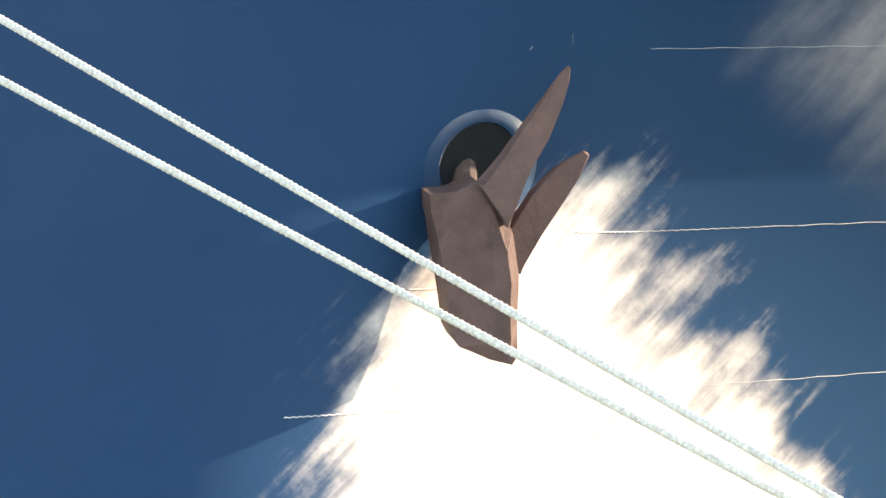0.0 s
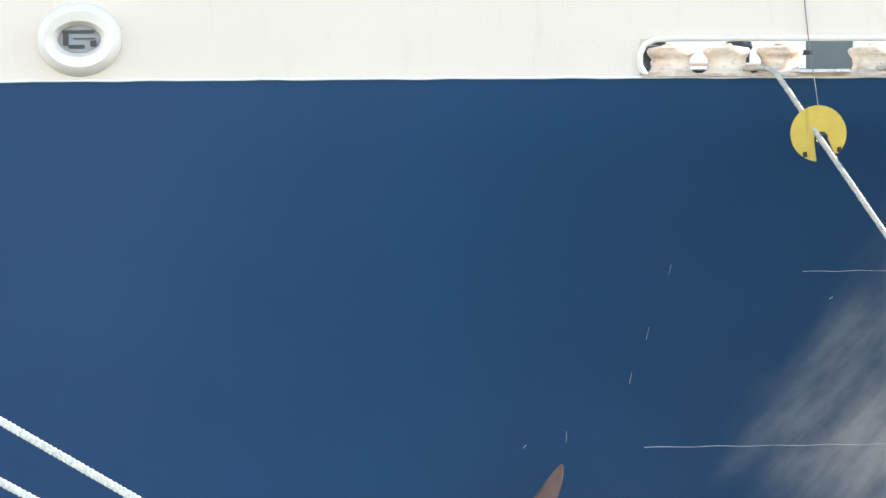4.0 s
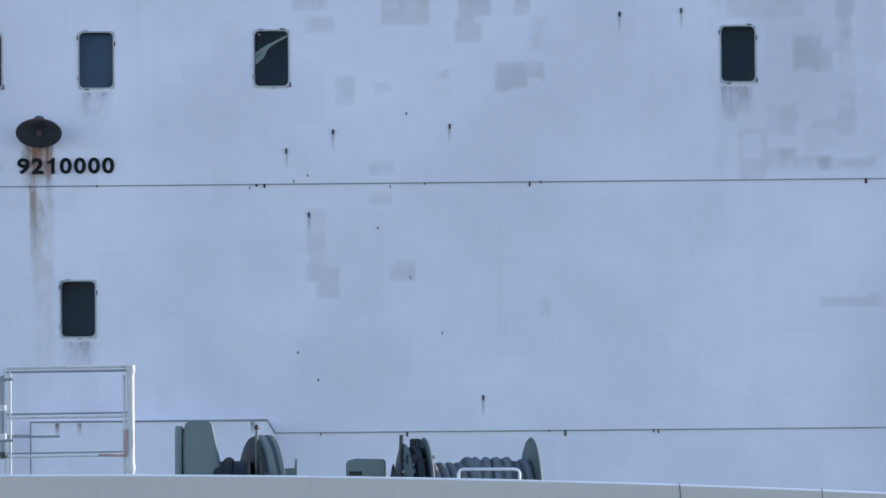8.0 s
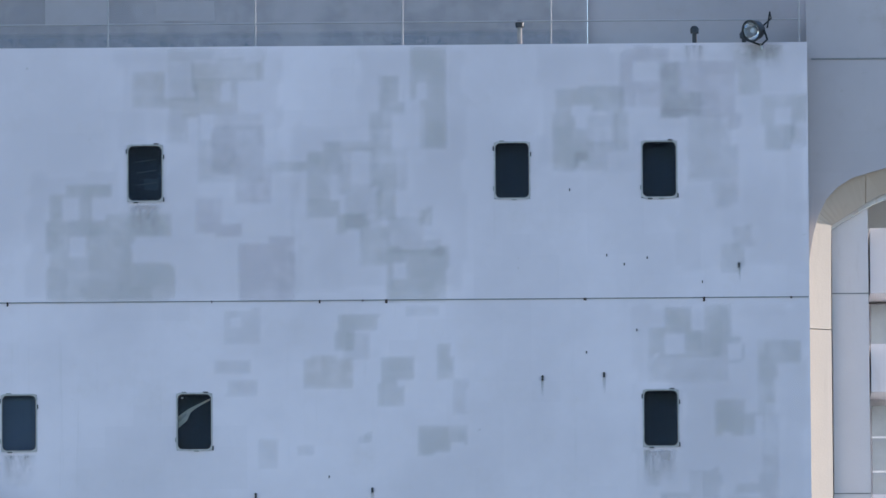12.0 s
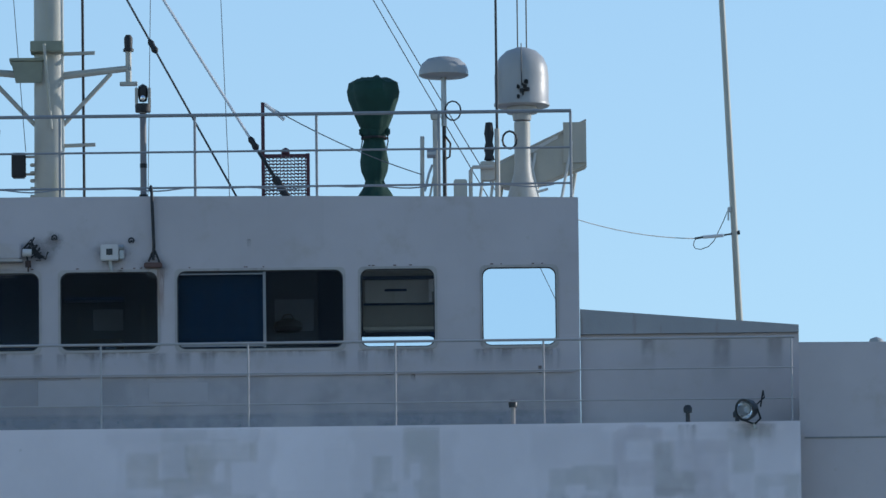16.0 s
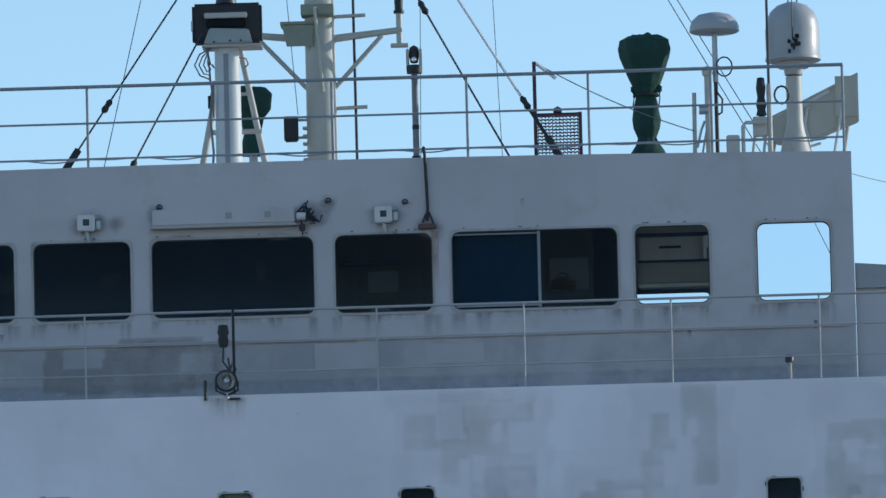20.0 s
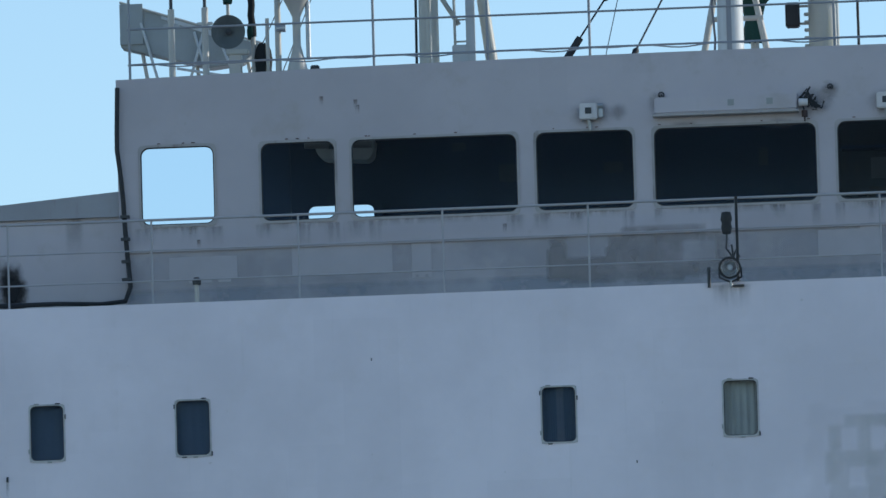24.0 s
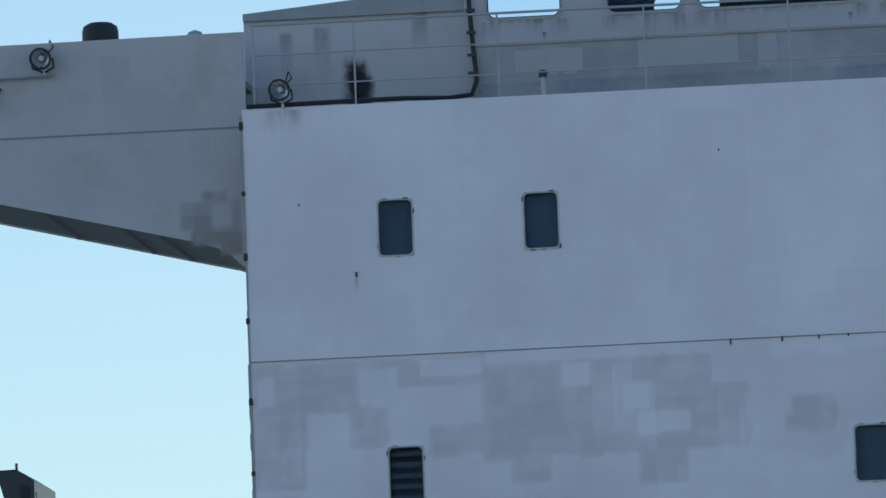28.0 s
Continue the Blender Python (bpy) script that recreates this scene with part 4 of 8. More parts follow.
for z in (15.92, 16.30):
    structure("recess_bar", boxb(9.94, 10.29, 1.9, 1.93, z, z + 0.02), M_WHITE, "white bar across the recess")

# ---- walkway rail before the wheelhouse ----
railing("walkway_railing", "thin pale railing along the walkway before the wheelhouse", "", -9.14, 9.18, 0.04, DECK_Z, (0.985, 0.65, 0.31),
        [-9.12, -8.0, -6.41, -4.79, -3.2, -1.6, 0.02, 1.6, 3.21, 4.82, 6.44, 9.15], M_WALKRAIL, r=0.0145)
railing("roof_railing", "pale three-bar railing round the wheelhouse roof", "", BX - 6.76, BX + 6.80, BY + 0.35, ROOF + 0.03, (0.99, 0.58, 0.18),
        [-6.76, -4.03, -2.76, -1.62, 1.1, 2.60, 3.95, 5.31, 6.77], r=0.020)


t = thing("rail_cable", "thin grey cable tied slackly along the lowest roof rail", "cable", at=(BX - 6.7, BY + 0.31, ROOF + 0.21))
part("cable", tube([(0.1 * i, 0.0, 0.012 * math.sin(i * 0.9) - 0.03 * abs(math.sin(i * 0.23))) for i in range(134)], 0.008, 6), M_PIPE, t, smooth=True)


def roof_z(x):
    return ROOF + 0.075 * (1 - ((x - BX) / 6.865) ** 2)


def arc(c, r, a0, a1, n, y=0.0):
    return [(c[0] + r * math.cos(radians(a0 + (a1 - a0) * i / n)), y, c[1] + r * math.sin(radians(a0 + (a1 - a0) * i / n))) for i in range(n + 1)]


def rope_strands(pts, r, pitch, strands=3, step_len=0.06, n=12, braid=0.0):
    """A laid rope along a polyline: one round body with the lay of its strands in relief."""
    pts = [Vector(p) for p in pts]
    line = []
    for a, b in zip(pts, pts[1:]):
        k = max(1, int((b - a).length / step_len))
        line += [a.lerp(b, i / k) for i in range(k)]
    line.append(pts[-1])
    bm = bmesh.new()
    rings, run, side = [], 0.0, None
    for i, p in enumerate(line):
        d = (line[min(i + 1, len(line) - 1)] - line[max(i - 1, 0)]).normalized()
        if i:
            run += (p - line[i - 1]).length
        side = d.orthogonal().normalized() if side is None else (side - d * side.dot(d)).normalized()
        up = d.cross(side)
        ring = []
        for k in range(n):
            a = 2 * math.pi * k / n
            turn = 2 * math.pi * run / pitch
            rr = r * (0.88 + 0.13 * math.cos(strands * (a - turn)) + braid * math.cos(strands * (a + turn)) + 0.02 * math.sin(run * 31 + k))
            ring.append(bm.verts.new(p + rr * (math.cos(a) * side + math.sin(a) * up)))
        rings.append(ring)
    for a, b in zip(rings, rings[1:]):
        for k in range(n):
            bm.faces.new((a[k], a[(k + 1) % n], b[(k + 1) % n], b[k]))
    bm.faces.new(rings[0][::-1])
    bm.faces.new(rings[-1])
    return bm


def sag(a, b, drop, n=24):
    a, b = Vector(a), Vector(b)
    return [a.lerp(b, i / n) - Vector((0, 0, drop * 4 * (i / n) * (1 - i / n))) for i in range(n + 1)]


# ---- bow: anchor, hawse pipe, ropes, fairleads ----
def hull_point(x, z, off=0.0):
    e = 0.05
    dx = (hull_y(x + e, z) - hull_y(x - e, z)) / (2 * e)
    dz = (hull_y(x, z + e) - hull_y(x, z - e)) / (2 * e)
    n = Vector((dx, -1, dz)).normalized()
    return Vector((x, hull_y(x, z), z)) + n * off, n


def hull_seam(x0, x1, z0, z1, r, mat, label):
    pts = [hull_point(x0 + (x1 - x0) * i / 60, z0 + (z1 - z0) * i / 60 + 0.004 * math.sin(i * 1.3), 0.003)[0] for i in range(61)]
    structure("hull_seam", tube(pts, r, 6), mat, label, smooth=True)


SEAM = "worn weld seam along the hull plating"
hull_seam(1.90, 2.72, 2.993, 3.025, 0.0065, M_SCRATCH, "bright scraped weld seam at the fan's edge")
hull_seam(2.72, 6.40, 3.025, 3.213, 0.0032, M_SEAM, SEAM)
hull_seam(6.40, 11.5, 3.213, 3.46, 0.0030, M_HULLSEAM, SEAM)
hull_seam(2.35, 6.9, 1.66, 1.95, 0.0035, M_SEAM, SEAM)
hull_seam(4.62, 5.2, 4.700, 4.696, 0.006, M_SCRATCH, SEAM)
hull_seam(5.2, 6.4, 4.696, 4.728, 0.0030, M_HULLSEAM, SEAM)
hull_seam(6.4, 11.8, 4.728, 4.88, 0.0034, M_HULLSEAM, SEAM)
hull_seam(5.35, 12.0, 6.425, 6.50, 0.0030, M_HULLSEAM, SEAM)
hull_seam(6.85, 12.0, 8.052, 8.12, 0.0022, M_HULLSEAM, SEAM)
hull_seam(3.06, 3.34, 4.180, 4.182, 0.005, M_SCRATCH, SEAM)
hull_seam(4.40, 5.05, 2.36, 2.965, 0.0045, M_SEAM, "slanting butt weld in the hull plating")
# loose scratches in the blue paint
for x, z, dx, dz in ((4.62, 6.47, 0.005, 0.10), (4.22, 6.42, 0.03, 0.03), (5.60, 8.02, 0.025, 0.10), (7.10, 7.80, 0.03, 0.02), (5.38, 7.42, 0.03, 0.12), (5.22, 7.02, 0.02, 0.10)):
    hull_seam(x, x + dx, z, z + dz, 0.0019, M_HULLSEAM, "short pale scratch in the blue paint")

p, n = hull_point(3.70, 5.37)
hawse = thing("hawse_pipe", "hawse pipe with a near-black disc for its bore and a rounded blue bolster", "hawse pipe", at=p + Vector((0.50, -0.80, -0.33)) * 0.06)
hawse.rotation_mode = "QUATERNION"
hawse.rotation_quaternion = (Vector((0.50, -0.80, -0.33))).to_track_quat("Z", "Y")
part("bolster", lathe([(1.05, -0.40), (0.86, -0.22), (0.74, -0.13), (0.62, -0.06), (0.53, -0.015), (0.47, 0.008), (0.44, 0.010), (0.42, 0.002), (0.405, -0.03), (0.39, -0.3)], 64), M_HULLBLUE, hawse, "glossy blue rounded lip", smooth=True)
# flat near-black disc stands for the bore's shade; the hull isn't cut
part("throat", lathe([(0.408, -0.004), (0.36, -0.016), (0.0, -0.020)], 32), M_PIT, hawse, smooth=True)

def rough_iron(bm, cuts, amount):
    """Cast iron: the faces are divided and pitted a little."""
    bmesh.ops.subdivide_edges(bm, edges=list(bm.edges), cuts=cuts, use_grid_fill=True)
    for v in bm.verts:
        v.co += Vector((noise.noise(v.co * 5), noise.noise(v.co * 5 + Vector((9, 0, 0))), noise.noise(v.co * 5 + Vector((0, 9, 0))))) * amount


anchor = thing("anchor", "rust-brown stockless anchor housed in the hawse pipe", "anchor", at=(3.72, hull_y(3.70, 4.34) - 0.62, 4.32))
anchor.rotation_euler = (radians(14), 0, radians(18))
HEAD_OUT = [(-0.57, 0.81), (-0.29, 0.84), (-0.12, 0.95), (-0.02, 0.87), (0.24, 0.47), (0.34, 0.05), (0.35, -0.4), (0.37, -0.75), (0.33, -0.83), (0.19, -0.8), (0.09, -0.77), (0.04, -0.75), (-0.2, -0.65), (-0.27, -0.55), (-0.31, -0.31), (-0.38, 0.05), (-0.45, 0.37), (-0.54, 0.63)]
RIDGE = [(-0.14, 0.93), (0.03, 0.66), (0.19, 0.28), (0.25, -0.04), (0.28, -0.59), (0.27, -0.75)]
bm = bmesh.new()
ring = [bm.verts.new((x, -0.15 if x < -0.2 else -0.20, z)) for x, z in HEAD_OUT]
back = [bm.verts.new((x * 0.96, 0.26, z * 0.97)) for x, z in HEAD_OUT]
# the front rises to a ridge from the apex down to the toe
crest = [bm.verts.new((x, -0.215 - 0.045 * (k in (1, 2, 3, 4)), z)) for k, (x, z) in enumerate(RIDGE)]
bm.faces.new(back[::-1])
for i in range(len(ring)):
    k = (i + 1) % len(ring)
    bm.faces.new((ring[i], back[i], back[k], ring[k]))
r, c = ring, crest
for f in ((r[2], r[3], c[1], c[0]), (r[3], r[4], c[2], c[1]), (r[4], r[5], c[3], c[2]), (r[5], r[6], c[4], c[3]), (r[6], r[7], c[5], c[4]), (r[7], r[8], c[5]),
          (r[8], r[9], r[10], c[5]), (r[10], r[11], r[12], c[4], c[5]), (r[12], r[13], r[14], c[4]), (r[14], r[15], c[3], c[4]), (r[15], r[16], c[2], c[3]), (r[16], r[17], c[1], c[2]), (r[17], r[0], r[1], c[0], c[1]), (r[1], r[2], c[0])):
    bm.faces.new(f)
bmesh.ops.triangulate(bm, faces=[f for f in bm.faces if len(f.verts) > 4])
rough_iron(bm, 3, 0.010)
crown = part("crown", bm, M_RUST, anchor, "heavy cast crown, thick with rust")


def fluke(outline, y, tip):
    bm = bmesh.new()
    n = len(outline)
    a = [bm.verts.new((x, y - 0.10 * (1 - tip(x, z)) - 0.02, z)) for x, z in outline]
    b = [bm.verts.new((x, y + 0.10 * (1 - tip(x, z)) + 0.02, z)) for x, z in outline]
    bm.faces.new(a)
    bm.faces.new(b[::-1])
    for i in range(n):
        bm.faces.new((a[i], b[i], b[(i + 1) % n], a[(i + 1) % n]))
    bmesh.ops.bevel(bm, geom=list(bm.edges), offset=0.015, segments=1, affect="EDGES")
    return bm


part("fluke", fluke([(-0.16, 0.94), (-0.07, 0.96), (0.08, 1.19), (0.25, 1.46), (0.41, 1.7), (0.58, 1.97), (0.67, 2.07), (0.70, 2.05), (0.68, 1.89), (0.63, 1.7), (0.51, 1.38), (0.36, 1.11), (0.28, 0.92), (0.21, 0.7), (0.16, 0.52), (0.06, 0.68), (-0.06, 0.84)], -0.24, lambda x, z: min(1, max(0, (z - 0.8) / 1.2))), M_RUST, anchor, "pointed fluke, pale with dry rust")
part("fluke", fluke([(0.27, 0.38), (0.5, 0.75), (0.68, 0.96), (0.79, 1.05), (1.0, 1.16), (1.05, 1.12), (0.94, 0.89), (0.79, 0.65), (0.61, 0.38), (0.46, 0.14), (0.42, -0.02), (0.30, 0.10)], 0.12, lambda x, z: min(1, max(0, (z - 0.2) / 1.0))), M_RUST, anchor, "pointed fluke, pale with dry rust")
# shank darker than the anchor: the pipe's shade is put into its colour
part("shank", tube([(-0.10, 0.15, 0.2), (-0.12, 0.30, 0.9), (-0.10, 0.62, 1.35)], 0.13, 12), M_DARKRUST, anchor)

bollard = thing("quay_bollard", "black cast bollard on the quay edge", "bollard", at=(9.6, -46.2, 1.0))
part("post", lathe([(0.0, 0.0), (0.32, 0.0), (0.30, 0.06), (0.20, 0.10), (0.18, 0.42), (0.27, 0.52), (0.27, 0.60), (0.15, 0.66), (0.0, 0.67)], 20), M_DARKMETAL, bollard, smooth=True)
for a, b in (((-6.9, -18.38, 10.379), (9.41, -46.0, 1.62)), ((-7.6, -18.28, 9.914), (9.74, -46.0, 1.378))):
    t = thing("mooring_rope", "taut white laid mooring rope crossing before the bow", "rope", "head lines", a)
    part("line", rope_strands([(0, 0, 0), Vector(b) - Vector(a)], 0.035, 0.34, 4, 0.022, 20, 0.13), M_ROPE, t, smooth=True)

# roller fairlead in the bulwark
frame_pts = [(FX1 - 0.02, TOP + 0.02), (FX1 + 0.02, TOP + 0.12), (FX1, FZ1 - 0.09), (FX1 - 0.10, FZ1)]
frame_pts += [(x, FZ1 + 0.01) for x in [FX1 - 0.3 - 0.2 * i for i in range(13)]]
frame_pts += [(FX0 + 0.14, FZ1), (FX0 + 0.04, FZ1 - 0.05), (FX0, FZ1 - 0.14), (FX0, TOP + 0.10), (FX0 + 0.05, TOP + 0.02)]
fair = thing("roller_fairlead", "long white-rimmed opening with a steel bed for rollers", "fairlead", at=(6.9, hull_y(6.9, TOP), TOP))
org = Vector((6.9, hull_y(6.9, TOP), TOP))
part("rim", tube([Vector((x, hull_y(x, TOP) - 0.012, z)) - org for x, z in frame_pts], 0.030, 10), M_CHOCK, fair, smooth=True)
bm = bmesh.new()
prev = None
for i in range(13):
    x = FX0 + 0.02 + (FX1 - FX0 - 0.04) * i / 12
    y = hull_y(x, TOP)
    row = [bm.verts.new(Vector(c) - org) for c in ((x, y - 0.06, TOP + 0.006), (x, y + 0.75, TOP + 0.006), (x, y + 0.75, TOP + 0.035), (x, y - 0.06, TOP + 0.035))]
    if prev:
        for k in range(4):
            bm.faces.new((prev[k], prev[(k + 1) % 4], row[(k + 1) % 4], row[k]))
    prev = row
corner = [(FX0 - 0.02, FZ1 + 0.02), (FX0 - 0.02, FZ1 - 0.14), (FX0, FZ1 - 0.14), (FX0 + 0.04, FZ1 - 0.05), (FX0 + 0.14, FZ1), (FX0 + 0.16, FZ1 + 0.02)]
cy = hull_y(FX0, TOP) - org.y + 0.02
part("corner_plate", slab([(x - org.x, z - org.z) for x, z in corner], cy, cy + 0.015), M_BULWARK, fair, "pale grey plate that rounds the opening's corner")
corner = [(FX0 - 0.02, TOP + 0.01), (FX0 + 0.06, TOP + 0.01), (FX0 + 0.05, TOP + 0.02), (FX0, TOP + 0.10), (FX0 - 0.02, TOP + 0.10)]
part("corner_plate", slab([(x - org.x, z - org.z) for x, z in corner], cy, cy + 0.015), M_BULWARK, fair, "pale grey plate that rounds the opening's corner")
part("bed", bm, M_ROLLER, fair, "rust-stained steel bed")
# pale ledge: sunlight on the bed's front is put into its colour
part("ledge", boxb(-0.06, 0.40, -0.14, 0.20, 0.036, 0.066, 0.006), M_SCRATCH, fair, "pale ledge added on the bed for its sunlit front")
for x in (-1.46, -0.94, -0.45, 0.40, 0.82):
    part("roller_seat", lathe([(0.0, 0.0), (0.235, 0.0), (0.24, 0.012), (0.22, 0.03), (0.0, 0.03)], 24, Matrix.Translation((x + 0.2, hull_y(x + 7.1, TOP) - org.y + 0.30, 0.012))), M_DARKRUST, fair, "dark rusty seat under a roller", smooth=True)
part("end_plate", boxb(1.16, 1.47, 0.42, 0.45, 0.036, 0.33, 0.006), M_BULWARK, fair, "pinkish-grey end plate")
part("guide_rail", rodb((-1.45, 0.55, 0.16), (-0.25, 0.50, 0.13), 0.02, n=8), M_CHOCK, fair, smooth=True)
part("guide_rail", rodb((-0.22, 0.55, 0.25), (0.05, 0.55, 0.25), 0.025, n=8), M_DARKMETAL, fair, smooth=True)
ROLL = [(0.0, 0.0), (0.225, 0.0), (0.225, 0.022), (0.20, 0.034), (0.182, 0.06), (0.174, 0.11), (0.180, 0.15), (0.203, 0.18), (0.216, 0.195), (0.219, 0.222), (0.205, 0.245), (0.10, 0.264), (0.055, 0.266), (0.045, 0.285), (0.0, 0.288)]
roller = thing("fairlead_roller", "pale rust-stained cast roller standing in the fairlead", "roller", "fairlead rollers")
roll_drum = part("drum", lathe(ROLL, 28), M_ROLLER, roller, smooth=True)
for a in (0.3, 2.2, 4.2):
    part("bolt", rodb((0.12 * math.cos(a), 0.12 * math.sin(a), 0.245), (0.12 * math.cos(a), 0.12 * math.sin(a), 0.272), 0.018, n=6), M_WHITE, roll_drum)
for i, x in enumerate((5.64, 6.16, 6.65, 7.50, 7.92)):
    at = pose(x, hull_y(x, TOP) + 0.30, TOP + 0.035, rz=40 * i)
    if i == 0:
        roller.matrix_basis = at
    else:
        copy_thing(roller, at)
# added dark box; stands for the deck's shadow and gear behind the rollers
t = thing("cable_tray", "low dark box added behind the fairlead rollers for the deck's shadow", "casing", at=(6.85, -16.9, TOP + 0.006))
part("body", boxb(-1.62, 1.62, 0.32, 0.8, 0, 0.13, 0.02), M_DARKMETAL, t)
part("lid", boxb(-1.64, 1.64, 0.30, 0.82, 0.135, 0.15, 0.008), M_GREYGREEN, t)
t = thing("deck_locker", "grey steel locker standing behind the fairlead", "locker", at=(7.12, -16.6, TOP + 0.006))
part("body", boxb(-0.22, 0.22, 0, 0.5, 0, 0.62, 0.01), M_GREYGREEN, t)
part("edge_strip", boxb(0.225, 0.245, -0.02, 0.02, 0, 0.62), M_WHITE, t)
for x, z1 in ((6.27, 0.40), (5.46, 0.36)):
    t = thing("deck_bollard", "dark squat mooring bollard on the forecastle deck", "bollard", "deck bollards", (x, -16.7, TOP + 0.006))
    part("post", lathe([(0.0, 0.0), (0.14, 0.0), (0.12, 0.05), (0.10, 0.12), (0.10, z1 - 0.10), (0.13, z1 - 0.05), (0.12, z1), (0.0, z1 + 0.02)], 20), M_DARKMETAL, t, smooth=True)
    part("foot_plate", boxb(-0.2, 0.2, -0.2, 0.2, 0.0, 0.02, 0.004), M_WINCHGREEN, t)

for j, (roll_x, pts, gd) in enumerate((
        (6.65, [(6.10, -17.9, 9.90), (6.42, -18.55, 9.905), (6.53, -18.66, 9.895), (6.62, -18.72, 9.84), (6.74, -18.80, 9.66), (7.01, -18.95, 9.24), (7.70, -20.0, 8.17), (9.6, -24.6, 5.6), (13.6, -46.0, 1.5)], (7.0, -18.92, 9.28, 0.26, 4)),
        (7.92, [(7.42, -17.9, 9.90), (7.70, -18.55, 9.905), (7.80, -18.64, 9.895), (7.88, -18.70, 9.84), (7.99, -18.78, 9.68), (8.19, -18.95, 9.36), (8.9, -20.0, 8.4), (10.8, -24.6, 6.0), (14.2, -46.0, 1.5)], (8.2, -18.92, 9.32, 0.21, 38)))):
    t = thing("mooring_rope", "weathered grey-brown mooring rope led out over a roller", "rope", "breast lines", pts[0])
    o = Vector(pts[0])
    part("line", rope_strands([Vector(q) - o for q in pts], 0.028, 0.20, 4, 0.03, 14, 0.1), M_OLDROPE, t, smooth=True)
    gx, gy, gz, gr, turn = gd
    g = thing("rat_guard", "round yellow rat guard with a slot, hung on the mooring rope", "rat guard", "rat guards", (gx, gy, gz))
    ring = [(gr * math.sin(radians(a)), gr * math.cos(radians(a))) for a in range(-168, 150, 12)]
    ring += [(0.12, -0.20), (0.07, -0.03), (0.0, 0.0), (-0.05, -0.06)]
    d = slab([(x, z) for x, z in ring], -0.006, 0.006)
    disc = part("disc", d, M_YELLOW, g)
    part("hub", tube(arc((0.02, -0.05), 0.055, 0, 330, 14, -0.01), 0.012, 6), M_DARKMETAL, g)
    for sx in (-0.15, 0.17):
        part("clip", boxb(sx - 0.02, sx + 0.02, -0.02, -0.007, -0.20, -0.15, 0.004), M_BLACK, disc)
    g.rotation_euler = (radians(8), radians(-8 if j == 0 else 6), radians(turn))
    top = Vector((gx - 0.14 if j == 0 else gx - 0.02, hull_y(gx, TOP) - 0.03, BUL_TOP - 0.0025 * gx * gx + 0.03))
    c = thing("lanyard", "thin grey lanyard from the bulwark rail to the rat guard", "cord", "rat guard lanyards", top)
    part("cord", tube([Vector(), Vector((0.05, -0.015, -0.55)), Vector((gx, gy, gz + gr - 0.01)) - top], 0.0048, 6), M_DARKROPE, c)

# bullnose chock at the stem
cx, cz = 0.20, 10.20
bm = bmesh.new()
rings = []
for rx, rz, y in ((0.185, 0.115, 0.10), (0.20, 0.13, -0.03), (0.25, 0.17, -0.10), (0.32, 0.26, -0.12), (0.365, 0.315, -0.08), (0.392, 0.345, 0.0), (0.392, 0.345, 0.04)):
    rings.append([bm.verts.new((rx * math.cos(a * math.pi / 20), y, rz * math.sin(a * math.pi / 20))) for a in range(40)])
for a, b in zip(rings, rings[1:]):
    for k in range(40):
        bm.faces.new((a[k], a[(k + 1) % 40], b[(k + 1) % 40], b[k]))
chock = thing("panama_chock", "white cast oval chock at the stem", "chock", at=(cx, hull_y(cx, TOP) - 0.01, cz))
part("lip", bm, M_CHOCK, chock, smooth=True)
# pale plate closes the hole and stands for the lit wall beyond
part("throat", slab([(0.19 * math.cos(a * math.pi / 16), 0.12 * math.sin(a * math.pi / 16)) for a in range(32)], -0.012, 0.0), M_PIPE, chock)
for x0, x1, z0, z1 in ((-0.16, 0.14, 0.055, 0.085), (-0.15, -0.10, -0.06, 0.06), (-0.10, 0.05, -0.085, -0.05), (0.10, 0.16, -0.07, -0.01), (-0.06, 0.15, 0.0, 0.012)):
    part("deck_fitting", boxb(x0, x1, -0.03, -0.014, z0, z1, 0.005), M_DARKMETAL, chock, "dark bar set before the pale plate that closes the chock")

# ---- forecastle deck ----
DZ = TOP + 0.006
t = thing("platform_railing", "white tubular railing of a raised deck platform", "railing", at=(0.9, -12, DZ))
for x, r, zt in ((-0.64, 0.020, 2.47), (-0.585, 0.014, 2.44), (0.60, 0.036, 2.47), (0.535, 0.015, 2.40), (-1.9, 0.022, 2.4)):
    part("post", rodb((x, 0, 0), (x, 0, zt), r, n=12), M_WHITEDIRTY, t, smooth=True)
part("dark_sleeve", rodb((-0.665, -0.012, 1.58), (-0.665, -0.012, 2.40), 0.022, n=10), M_PIPE, t, "grey weathered length of pipe", smooth=True)
for z, r, m in ((2.475, 0.016, M_WHITEDIRTY), (2.435, 0.012, M_PIPE), (2.02, 0.010, M_PIPE), (1.985, 0.013, M_WHITEDIRTY), (1.635, 0.008, M_PIPE), (1.60, 0.010, M_WHITEDIRTY)):
    part("rail", rodb((-0.62, 0, z), (0.60, 0, z + 0.008), r, n=8), m, t, smooth=True)
for z, x1 in ((2.435, -0.69), (2.015, -0.69), (1.80, -0.10), (1.645, -0.69)):
    part("rail", rodb((-1.9, 0.05, z), (x1, 0.02, z), 0.011, n=8), M_PIPE, t, smooth=True)
for z, m in ((2.36, M_PIPE), (1.76, M_PIPE)):
    part("clamp", rodb((-0.74, -0.02, z - 0.006), (-0.56, -0.02, z + 0.006), 0.014, n=10), m, t, smooth=True)
for z in (2.08, 1.80, 1.62):
    part("coupling", lathe([(0.0, -0.03), (0.036, -0.03), (0.04, 0.0), (0.036, 0.03), (0.0, 0.03)], 12, Matrix.Translation((-0.655, -0.01, z))), M_WHITEDIRTY if z != 1.62 else M_DARKMETAL, t, smooth=True)
